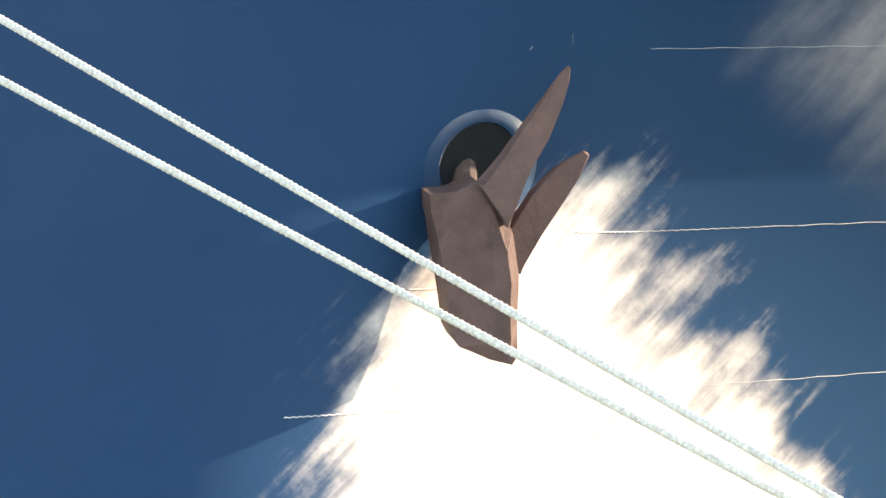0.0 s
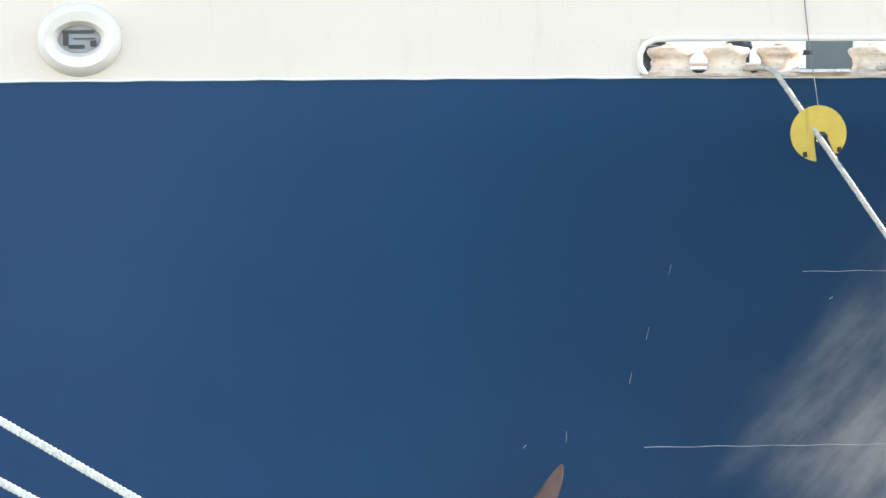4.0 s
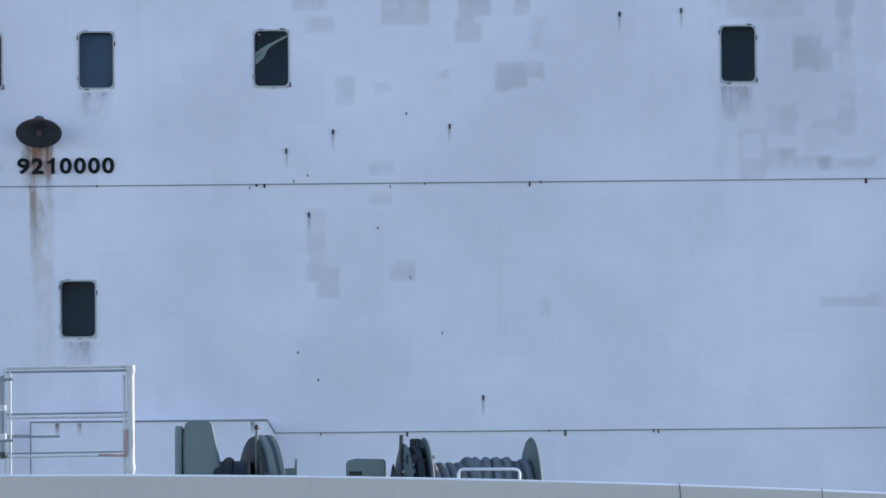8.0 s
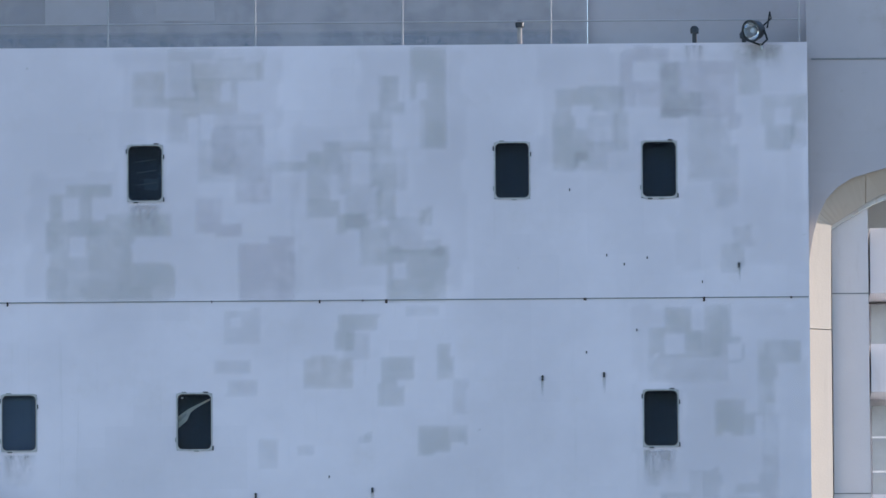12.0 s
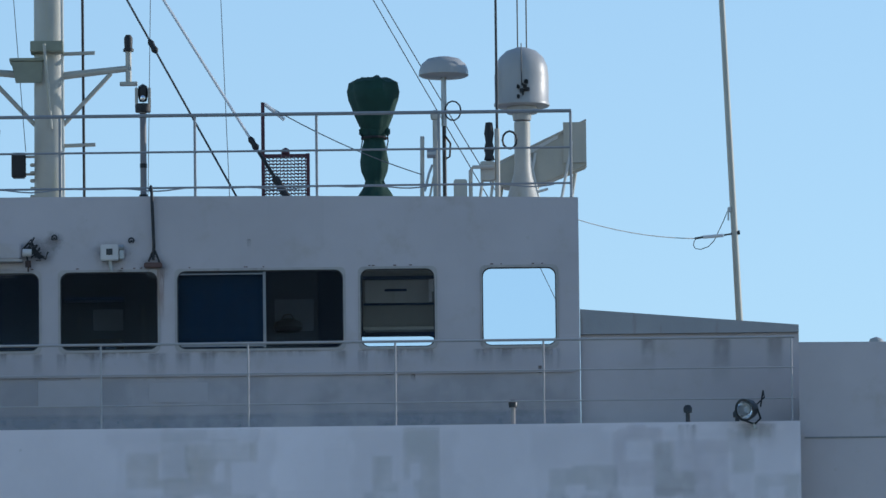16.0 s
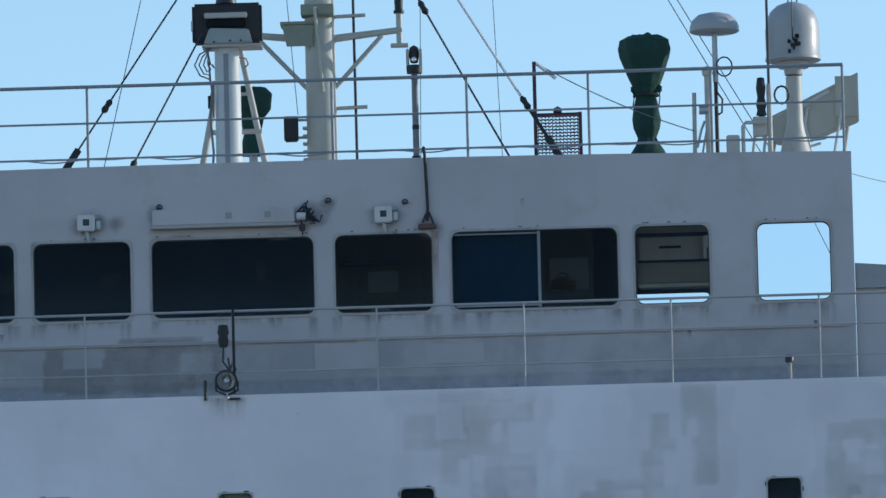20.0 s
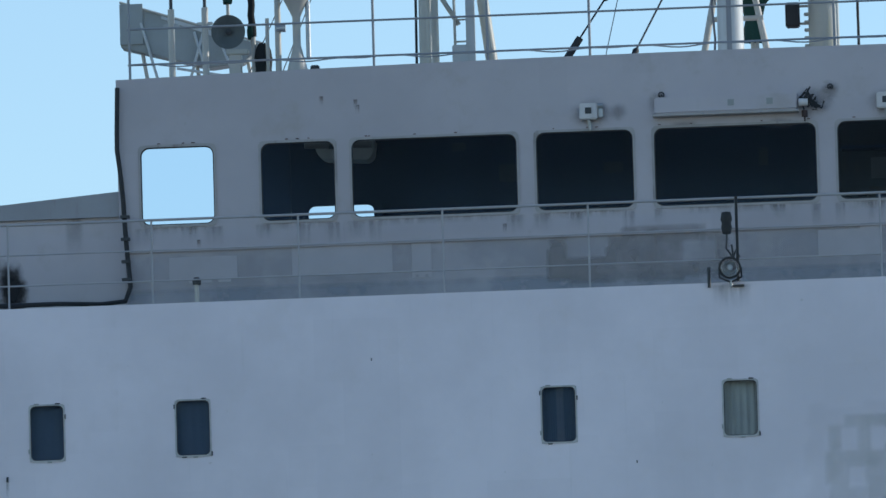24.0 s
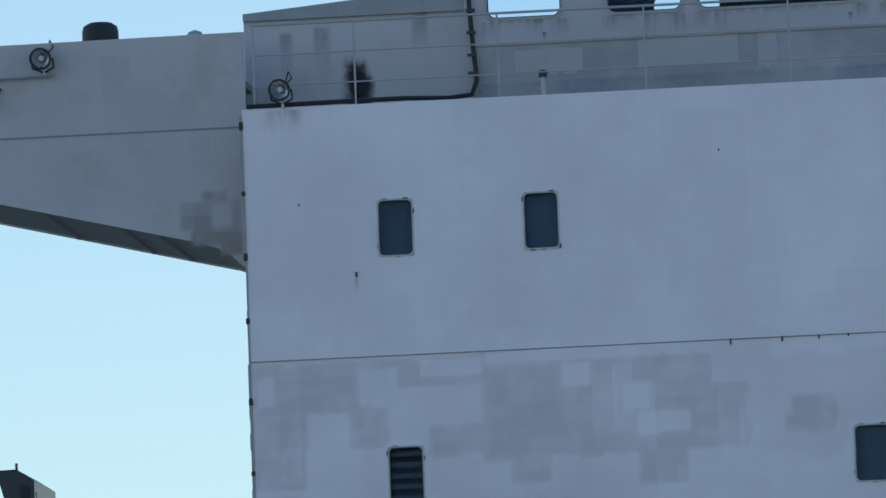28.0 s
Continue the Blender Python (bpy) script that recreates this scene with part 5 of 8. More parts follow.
for z, r in ((2.45, 0.043), (1.48, 0.041)):
    part("coupling", lathe([(0.0, -0.045), (r, -0.04), (r + 0.004, 0.0), (r, 0.04), (0.0, 0.045)], 14, Matrix.Translation((0.60, 0, z))), M_WHITEDIRTY, t, smooth=True)
part("rusty_sleeve", rodb((0.545, -0.03, 1.62), (0.545, -0.03, 1.86), 0.018, n=12), M_PINKRUST, t, "worn pinkish-red length of the post", smooth=True)
part("rusty_joint", rodb((0.28, -0.02, 1.612), (0.56, -0.02, 1.60), 0.013, n=8), M_PINKRUST, t, "rust-red end of the rail", smooth=True)
part("stub", rodb((-0.52, 0, 0), (-0.52, 0, 1.42), 0.02, n=8), M_DARKMETAL, t)

t = thing("winch_gearbox", "grey-green winch housing with a dark rope-filled drum", "winch", at=(1.85, -10, DZ))
part("housing", slab([(0.10, 0), (0.45, 0), (0.45, 1.6), (0.36, 2.05), (0.11, 2.05), (0.08, 1.9)], 0.0, 0.5, 0.02), M_GREYGREEN, t)
part("gear_cover", slab([(-0.02, 0), (0.09, 0), (0.09, 2.0), (0.0, 1.98)], 0.05, 0.45, 0.02), M_DARKMETAL, t)
part("band", rodb((0.03, 0.02, 1.4), (0.04, 0.02, 2.0), 0.035, n=8), M_GREYGREEN, t, smooth=True)
part("drum", rodb((0.46, 0.3, 1.0), (0.75, 0.3, 1.0), 0.66, n=28), M_BLACK, t, smooth=True)
for i, (x, r) in enumerate(((0.44, 0.66), (0.53, 0.70), (0.62, 0.62))):
    part("rope_coil", lathe([(0.58, -0.066)] + [(r - 0.055 + 0.055 * math.cos(radians(a)), 0.06 * math.sin(radians(a))) for a in range(-90, 91, 30)] + [(0.58, 0.066)], 24, Matrix.Translation((x, 0.3, 1.0)) @ Matrix.Rotation(radians(90), 4, "Y")), M_BLACK, t, smooth=True)
# the brake drum: a dark disc on its near side, a grooved pale rim
side_on = Matrix.Translation((0.83, 0.3, 1.0)) @ Matrix.Rotation(radians(13), 4, "Z") @ Matrix.Rotation(radians(90), 4, "Y")
part("brake_disc", lathe([(0.0, -0.085), (0.885, -0.085), (0.90, -0.07), (0.90, -0.05), (0.0, -0.05)], 48, side_on), M_BLACK, t, smooth=False)
part("brake_drum", lathe([(0.0, -0.049), (0.905, -0.049), (0.92, -0.03), (0.92, 0.02), (0.90, 0.03), (0.90, 0.06), (0.92, 0.07), (0.92, 0.11), (0.90, 0.12), (0.0, 0.12)], 48, side_on), M_WINCHGREEN, t, smooth=False)
for x, z0, z1 in ((0.76, 1.2, 1.72), (0.88, 1.1, 1.62), (0.93, 1.0, 1.5)):
    part("brake_band", boxb(x - 0.014, x + 0.014, -0.62, -0.585, z0, z1, 0.006), M_DARKMETAL, t)
part("brake_lever", rodb((0.82, 0.0, 1.5), (0.82, 0.0, 2.0), 0.016), M_GREYGREEN, t)
part("lever_knob", lathe([(0.0, -0.03), (0.022, -0.025), (0.026, 0.0), (0.02, 0.025), (0.0, 0.03)], 10, Matrix.Translation((0.82, 0.0, 1.98))), M_DARKMETAL, t, smooth=True)
part("warping_arm", slab([(0.98, 1.49), (1.22, 1.50), (1.22, 1.66), (1.20, 1.66), (1.195, 1.57), (0.98, 1.56)], 0.0, 0.12), M_GREYGREEN, t)
t = thing("valve_box", "low grey-green control box on the deck", "control box", at=(3.75, -10, DZ))
part("body", slab([(-0.20, 0), (0.20, 0), (0.20, 1.65), (-0.10, 1.66), (-0.19, 1.63)], 0, 0.4, 0.012), M_GREYGREEN, t)
part("vent", boxb(-0.16, -0.03, -0.008, 0.0, 1.49, 1.53), M_BLACK, t)
t = thing("mooring_winch", "mooring winch with grey rope wound on its drum", "winch", at=(4.75, -10, DZ))
yaw = Matrix.Rotation(radians(9), 4, "Z")
axis = yaw @ Matrix.Translation((0, 0, 1.0)) @ Matrix.Rotation(radians(90), 4, "Y")
drum = part("drum", lathe([(0.0, -0.55), (0.5, -0.55), (0.5, 0.62), (0.0, 0.62)], 24, axis), M_WINCHGREEN, t, smooth=True)
for i in range(11):
    z = -0.36 + 0.094 * i
    lift = 0.0 if i < 4 else 0.035 + 0.02 * math.sin(i * 1.9)
    wind = axis @ Matrix.Rotation(radians(-3.5), 4, "X") @ Matrix.Rotation(radians(40 * i), 4, "Z")
    part("rope_coil", lathe([(0.48, z - 0.046)] + [(0.565 + lift + 0.048 * math.cos(radians(a)), z + 0.046 * math.sin(radians(a))) for a in range(-90, 91, 22)] + [(0.48, z + 0.046)], 32, wind), M_COIL, drum, smooth=True)
for i in range(4):
    z = 0.10 + 0.105 * i
    part("rope_turn", lathe([(0.60, z - 0.045)] + [(0.62 + 0.045 * math.cos(radians(a)), z + 0.044 * math.sin(radians(a))) for a in range(-90, 91, 22)] + [(0.60, z + 0.045)], 32, axis @ Matrix.Rotation(radians(5), 4, "X")), M_COIL, drum, "loose upper turn of the hawser", smooth=True)
for z, r in ((-0.62, 0.80), (-0.42, 0.86), (0.66, 0.86)):
    part("flange", lathe([(0.0, z - 0.012), (r - 0.012, z - 0.014), (r, z), (r - 0.012, z + 0.014), (0.0, z + 0.012)], 48, axis), M_WINCHGREEN, drum, smooth=False)
part("bearing", slab([(-0.85, 0), (-0.6, 0), (-0.62, 1.3), (-0.72, 1.62), (-0.78, 1.3)], -0.1, 0.15, 0.02), M_DARKMETAL, t)
spindle = part("brake_spindle", rodb((-0.66, -0.2, 0.9), (-0.63, -0.2, 1.88), 0.02), M_DARKMETAL, t)
part("brake_wheel", lathe([(0.10, -0.012), (0.125, 0.0), (0.10, 0.012)], 20, Matrix.Translation((-0.42, -0.25, 1.70)) @ Matrix.Rotation(radians(62), 4, "Y")), M_BLACK, spindle, smooth=True)
part("brake_hub", rodb((-0.60, -0.24, 1.60), (-0.36, -0.25, 1.74), 0.035, n=10), M_BLACK, spindle, smooth=True)
part("brake_screw", rodb((-0.62, -0.24, 1.50), (-0.30, -0.25, 1.66), 0.02, n=8), M_STEEL, spindle, smooth=True)
part("band_brake", lathe([(0.72, -0.05), (0.78, -0.03), (0.78, 0.03), (0.72, 0.05)], 28, axis @ Matrix.Translation((0, 0, -0.52))), M_BLACK, t, smooth=True)
for a in (50, 85, 115):
    q = radians(a)
    part("brake_lug", boxb(-0.58 + 0.03 * (a > 60), -0.44, -0.80 * math.cos(q) - 0.03, -0.80 * math.cos(q) + 0.03, 1.0 + 0.80 * math.sin(q) - 0.04, 1.0 + 0.80 * math.sin(q) + 0.05, 0.01), M_BLACK, t)
part("bed", boxb(-0.9, 0.9, -0.5, 0.5, 0.0, 0.12, 0.02), M_GREYGREEN, t)
t = thing("guard_frame", "white tubular guard frame before the winch", "frame", at=(5.015, -12, DZ))
part("hoop", tube([(-0.30, 0, 0), (-0.30, 0, 1.40), (-0.285, 0, 1.43), (-0.25, 0, 1.44), (0.25, 0, 1.435), (0.285, 0, 1.425), (0.30, 0, 1.40), (0.30, 0, 0)], 0.016, 8), M_WHITE, t, smooth=True)
# low casing at the foot of the front
structure("low_casing", slab([(-0.10, TOP + 0.01), (2.62, TOP + 0.01), (2.55, 12.27), (2.46, 12.42), (-0.10, 12.42)], -0.22, -0.004), M_WALL, "low white casing against the deckhouse front")
structure("low_casing_edge", tube([(-0.11, -0.225, TOP + 0.1), (-0.11, -0.225, 12.42), (2.46, -0.225, 12.42), (2.55, -0.225, 12.27)], 0.011, 6), M_SEAM)

# ---- on the deckhouse front ----
t = thing("horn_speaker", "dark round horn on the deckhouse front with rust below", "horn", at=(0.0, -0.02, 15.585))
tilt = Matrix.Translation((0, -0.26, -0.02)) @ Matrix.Rotation(radians(90 - 34 + 90), 4, "X")
part("bell", lathe([(0.0, -0.20), (0.06, -0.19), (0.10, -0.10), (0.18, -0.03), (0.24, 0.0), (0.245, 0.012), (0.225, 0.012), (0.16, -0.01), (0.07, -0.06), (0.0, -0.07)], 32, tilt), M_DARKMETAL, t, smooth=True)
part("rim", lathe([(0.232, 0.006), (0.25, 0.012), (0.252, 0.0), (0.24, -0.01)], 32, tilt), M_RUST, t, smooth=True)
part("bracket", boxb(-0.03, 0.03, -0.2, 0.018, -0.05, 0.08, 0.01), M_RUST, t)


def stain_mat(name, color, strength=0.8, fine=9.0):
    """A run of dirt or rust: thick at its head, thinning out downwards and to the sides."""
    m, nt, p = base_nodes(name)
    g = nt.nodes.new("ShaderNodeTexCoord")
    xyz = add(nt, "ShaderNodeSeparateXYZ", {0: g.outputs["Generated"]}).outputs
    n1 = noise_n(nt, coords(nt, (fine, fine, 1.0)), 1.5, 5, 0.65)
    head = math_n(nt, "POWER", xyz[2], 1.3)
    edge = step(nt, math_n(nt, "SUBTRACT", 0.5, math_n(nt, "ABSOLUTE", math_n(nt, "SUBTRACT", xyz[0], 0.5))), 0.0, 0.3)
    head = math_n(nt, "MULTIPLY", head, step(nt, math_n(nt, "SUBTRACT", 1.0, xyz[2]), 0.0, 0.10))
    a = math_n(nt, "MULTIPLY", math_n(nt, "MULTIPLY", head, edge), step(nt, n1, 0.30, 0.62))
    nt.links.new(math_n(nt, "MULTIPLY", a, strength), p.inputs["Alpha"])
    p.inputs["Base Color"].default_value = rgb(color)
    p.inputs["Roughness"].default_value = 0.85
    return m


M_RUSTRUN = stain_mat("rust_run", (0.30, 0.14, 0.07), 1.0)
M_RUSTSOFT = stain_mat("soft_rust_run", (0.36, 0.24, 0.17), 0.75, 3.0)
M_HEADDIRT0 = stain_mat("dark_rust_run", (0.16, 0.10, 0.07), 0.9)
M_DIRTSOFT = stain_mat("soft_dirt_run", (0.44, 0.42, 0.42), 0.75, 2.5)
M_DIRTRUN = stain_mat("dirt_run", (0.30, 0.31, 0.28), 0.62)


def run_down(x, z, w, h, mat, y=-0.006):
    """A stain that runs down the plating from z."""
    bm = bmesh.new()
    n = 6
    a = [bm.verts.new((x - w / 2 + w * i / n, y, z)) for i in range(n + 1)]
    b = [bm.verts.new((x - w / 2 + w * i / n, y, z - h)) for i in range(n + 1)]
    for i in range(n):
        bm.faces.new((b[i], b[i + 1], a[i + 1], a[i]))
    ob = structure("stain", bm, mat)
    ob.visible_shadow = False


run_down(0.0, 15.50, 0.34, 0.52, M_RUSTRUN)
run_down(-0.02, 15.50, 0.42, 0.60, M_RUSTSOFT, -0.004)
run_down(-0.17, 15.42, 0.12, 0.46, M_DIRTRUN, -0.007)
run_down(0.10, 15.46, 0.09, 0.62, M_RUSTRUN, -0.008)
run_down(-0.09, 15.46, 0.10, 0.62, M_RUSTRUN, -0.0085)
run_down(0.02, 15.48, 0.26, 0.46, M_RUSTRUN, -0.009)
run_down(0.03, 15.02, 0.30, 2.3, stain_mat("pale_rust_run", (0.60, 0.50, 0.40), 0.62, 2.2))
run_down(-0.08, 15.02, 0.10, 1.1, M_RUSTSOFT, -0.0068)
for x, z in cabin_windows:
    if (x, z) in ((0.615, 16.375), (7.605, 16.375), (2.00, 19.10), (0.405, 13.66)):
        run_down(x, z - 0.33, 0.42, 0.42, M_DIRTSOFT)
run_down(7.45, 16.05, 0.10, 0.4, M_DIRTRUN)
for x in (0.18, 0.42, 2.3):
    run_down(x, 12.41, 0.06, 0.16, M_HEADDIRT0, -0.226)


def touch_up(mat, y, rects, holes=(), label="", wobble=0.02, cell=0.036, thin=True):
    """A thin coat of touch-up paint: overlapping brushed squares (x0, x1, z0, z1), ragged at the edges."""
    bm = bmesh.new()
    verts = {}
    x0, x1 = min(r[0] for r in rects) - 0.04, max(r[1] for r in rects) + 0.04
    z0, z1 = min(r[2] for r in rects) - 0.04, max(r[3] for r in rects) + 0.02
    gaps = list(holes)
    if abs(y) < 0.1:
        gaps += [(wx - 0.2, wx + 0.2, wz - 0.32, wz + 0.32) for wx, wz in cabin_windows]

    def vert(i, k):
        if (i, k) not in verts:
            j = Vector((noise.noise((i * 0.9, k * 0.9, 3.1)), noise.noise((i * 0.9, k * 0.9, 8.7)))) * 0.005
            verts[i, k] = bm.verts.new((x0 + i * cell + j.x, y, z0 + k * cell + j.y))
        return verts[i, k]

    for i in range(int((x1 - x0) / cell) + 1):
        for k in range(int((z1 - z0) / cell) + 1):
            x, z = x0 + (i + 0.5) * cell, z0 + (k + 0.5) * cell
            bx, bz = math.floor(x / 0.12) * 0.41, math.floor(z / 0.10) * 0.37
            wx = x + wobble * (0.35 * noise.noise((x * 3.1, z * 3.1, 1.0)) + 0.8 * noise.noise((bx, bz, 1.5)))
            wz = z + wobble * (0.35 * noise.noise((x * 3.1, z * 3.1, 5.0)) + 0.8 * noise.noise((bx, bz, 5.5)))
            if any(r[0] - 0.03 < wx < r[1] + 0.03 and r[2] - 0.03 < wz < r[3] + 0.03 for r in rects) and not any(h[0] < wx < h[1] and h[2] < wz < h[3] for h in gaps):
                bm.faces.new((vert(i, k), vert(i + 1, k), vert(i + 1, k + 1), vert(i, k + 1)))
    # the coat thins out to nothing along its edge
    thick = bm.verts.layers.float.new("coat")
    now = {v: 1.0 if len(v.link_faces) == 4 else 0.0 for v in bm.verts}
    if not thin:
        now = {v: 0.95 for v in bm.verts}
    for turn in range(2 if thin else 0):
        now = {v: 0.0 if len(v.link_faces) < 4 else 0.5 * now[v] + 0.125 * sum(now[e.other_vert(v)] for e in v.link_edges) for v in bm.verts}
    for v in bm.verts:
        v[thick] = now[v]
    return structure("touch_up_paint", bm, mat, label)


HAZE = "broad thin haze of brushed paint on the white plating"
touch_up(M_PATCHHAZE, -0.0008, [(0.7, 3.7, 17.75, 19.1), (1.7, 3.5, 19.1, 20.45)], (), HAZE, 0.12, 0.06)
touch_up(M_PATCHHAZE, -0.0009, [(3.6, 5.5, 17.8, 19.6), (4.3, 5.5, 19.4, 20.45)], (), HAZE, 0.12, 0.06)
touch_up(M_PATCHHAZE, -0.0010, [(6.3, 9.22, 19.1, 20.45), (7.8, 9.2, 18.0, 19.3)], (), HAZE, 0.12, 0.06)
touch_up(M_PATCHHAZE, -0.0011, [(7.3, 9.2, 15.05, 17.6)], (), HAZE, 0.12, 0.06)
touch_up(M_PATCHHAZE, -0.0012, [(-9.25, -3.6, 15.2, 17.66), (-3.8, -0.5, 16.4, 17.5)], (), HAZE, 0.12, 0.06)
TOUCH = "uneven squares of grey touch-up paint on the white plating"
touch_up(M_PATCH, -0.0018, [(0.94, 1.40, 17.71, 18.87), (1.40, 1.86, 17.71, 18.56), (1.59, 2.27, 18.43, 18.66), (1.86, 2.32, 17.72, 18.09), (1.16, 1.65, 18.85, 18.96)],
         [(1.11, 1.25, 18.59, 18.81), (1.17, 1.33, 18.21, 18.39)], TOUCH)
touch_up(M_PATCHYELLOW, -0.0018, [(1.85, 2.20, 19.83, 20.18), (2.27, 2.55, 19.73, 19.90), (2.53, 3.01, 19.76, 20.32), (2.80, 3.27, 20.13, 20.33)],
         [(2.86, 2.92, 19.91, 20.07)], "yellowed squares of touch-up paint")
touch_up(M_PATCHFAINT, -0.0014, [(2.27, 2.55, 19.89, 20.41), (2.24, 2.46, 19.45, 19.73), (2.58, 3.29, 19.02, 19.75), (2.27, 3.32, 20.33, 20.45)],
         [(2.63, 2.73, 19.48, 19.73)], TOUCH)
touch_up(M_PATCHLILAC, -0.0018, [(2.76, 3.31, 19.11, 19.60), (2.99, 3.37, 18.76, 19.13), (2.57, 2.83, 18.43, 18.80), (2.83, 3.04, 18.42, 18.54), (3.03, 3.61, 17.70, 18.39)],
         [(3.03, 3.31, 18.34, 18.39)], TOUCH)
touch_up(M_PATCH, -0.0018, [(3.32, 3.80, 19.14, 19.20), (3.78, 4.13, 19.12, 19.31), (3.96, 4.50, 19.35, 19.43), (3.79, 4.12, 18.61, 19.13), (4.11, 4.42, 18.46, 18.63), (4.46, 4.68, 19.32, 19.74), (4.57, 4.74, 19.74, 20.16), (4.68, 4.83, 19.74, 19.87), (4.46, 4.74, 18.94, 19.32), (4.53, 4.73, 18.60, 19.06), (4.36, 4.67, 18.07, 18.50), (4.63, 5.28, 17.69, 18.25), (5.01, 5.11, 18.52, 18.68)],
         [(4.04, 4.13, 18.80, 19.05), (4.73, 4.82, 17.95, 18.07)], TOUCH)
touch_up(M_PATCHFAINT, -0.0014, [(4.13, 4.49, 18.88, 19.36), (4.19, 4.56, 18.51, 18.88), (4.67, 5.01, 18.22, 18.59), (5.07, 5.23, 18.19, 18.34), (4.73, 4.87, 18.91, 19.36)],
         [(4.27, 4.49, 18.99, 19.31)], TOUCH)
touch_up(M_PATCH, -0.0018, [(4.92, 5.30, 19.91, 20.45), (5.01, 5.28, 19.37, 19.91)],
         [(5.00, 5.06, 19.91, 20.05)], TOUCH)
touch_up(M_PATCH, -0.0018, [(6.48, 7.24, 19.73, 20.00), (6.47, 6.71, 19.11, 19.73), (6.71, 6.83, 19.20, 19.57), (6.83, 7.26, 19.32, 19.41), (7.11, 7.27, 19.35, 19.72)],
         [(6.70, 6.87, 19.58, 19.80)], TOUCH)
touch_up(M_PATCHFAINT, -0.0014, [(6.83, 7.14, 19.38, 19.69), (6.71, 7.05, 19.11, 19.29)],
         [], TOUCH)
touch_up(M_PATCHLILAC, -0.0018, [(7.21, 7.72, 19.78, 20.43), (7.65, 8.42, 19.69, 20.28), (8.41, 8.50, 19.55, 19.71)],
         [(7.34, 7.59, 20.08, 20.28)], TOUCH)
touch_up(M_PATCH, -0.0032, [(7.66, 7.86, 19.68, 20.26), (7.85, 8.07, 19.69, 19.93)],
         [], TOUCH)
touch_up(M_PATCH, -0.0018, [(8.50, 8.73, 19.94, 20.18), (8.74, 9.23, 19.59, 19.90), (8.78, 9.06, 19.32, 19.58), (8.64, 8.91, 20.32, 20.42)],
         [(8.89, 9.05, 19.61, 19.75)], TOUCH)
touch_up(M_PATCHFAINT, -0.0014, [(7.95, 8.39, 18.97, 19.68), (8.21, 8.45, 18.71, 19.35), (8.42, 8.62, 18.27, 18.47), (8.44, 8.69, 20.18, 20.38), (9.05, 9.21, 19.34, 19.58)],
         [], TOUCH)
touch_up(M_PATCH, -0.0018, [(8.30, 8.50, 17.98, 18.26)],
         [], TOUCH)
touch_up(M_PATCHFAINT, -0.0016, [(2.86, 3.23, 17.22, 17.59), (2.77, 3.12, 16.89, 17.04), (2.89, 3.20, 16.64, 16.82), (4.18, 4.44, 17.06, 17.32), (3.25, 3.41, 15.88, 16.17), (3.66, 3.81, 16.00, 16.08), (3.59, 3.86, 15.12, 15.21), (5.35, 5.49, 16.43, 16.80), (4.83, 5.17, 17.52, 17.61)],
         [(2.95, 3.01, 17.44, 17.50)], TOUCH)
touch_up(M_PATCHYELLOW, -0.0018, [(3.74, 4.24, 16.75, 17.06)],
         [], "yellowed square of touch-up paint")
touch_up(M_PATCH, -0.0018, [(4.12, 4.53, 17.37, 17.52), (4.08, 4.26, 17.15, 17.34), (4.58, 4.90, 16.75, 17.06), (4.55, 4.81, 16.53, 16.75), (5.20, 5.33, 16.83, 17.18), (4.97, 5.30, 16.01, 16.28), (5.34, 5.48, 16.13, 16.28), (4.31, 4.43, 16.13, 16.20)],
         [(4.76, 4.90, 16.75, 16.78)], TOUCH)
touch_up(M_PATCH, -0.0018, [(7.66, 7.94, 17.33, 17.56), (7.50, 8.37, 17.07, 17.34), (8.10, 8.37, 17.33, 17.59), (8.35, 8.49, 16.98, 17.25), (8.67, 8.85, 16.41, 17.21), (8.85, 9.14, 17.00, 17.21), (8.21, 8.52, 16.20, 16.55), (8.52, 8.62, 16.20, 16.41)],
         [(7.69, 7.85, 17.09, 17.28), (8.34, 8.47, 17.02, 17.17)], TOUCH)
touch_up(M_PATCHFAINT, -0.0014, [(7.50, 8.32, 16.78, 17.07), (8.70, 8.87, 15.48, 16.41), (7.92, 8.24, 15.49, 15.80), (8.23, 9.10, 15.14, 15.23), (8.41, 8.71, 15.57, 15.64)],
         [], TOUCH)
touch_up(M_PATCH, -0.0018, [(7.61, 7.90, 15.01, 15.54), (7.92, 8.24, 15.14, 15.33), (7.47, 7.57, 15.64, 15.80), (8.47, 8.60, 15.10, 15.21)],
         [(7.70, 7.84, 15.25, 15.46)], TOUCH)
touch_up(M_PATCHTHIN, -0.0018, [(2.91, 3.09, 13.93, 14.7), (3.0, 3.24, 13.77, 14.11), (3.59, 3.8, 14.78, 14.91), (3.8, 4.07, 13.95, 14.12), (5.42, 5.54, 13.56, 13.75), (8.46, 9.14, 13.62, 13.72)], (), TOUCH)
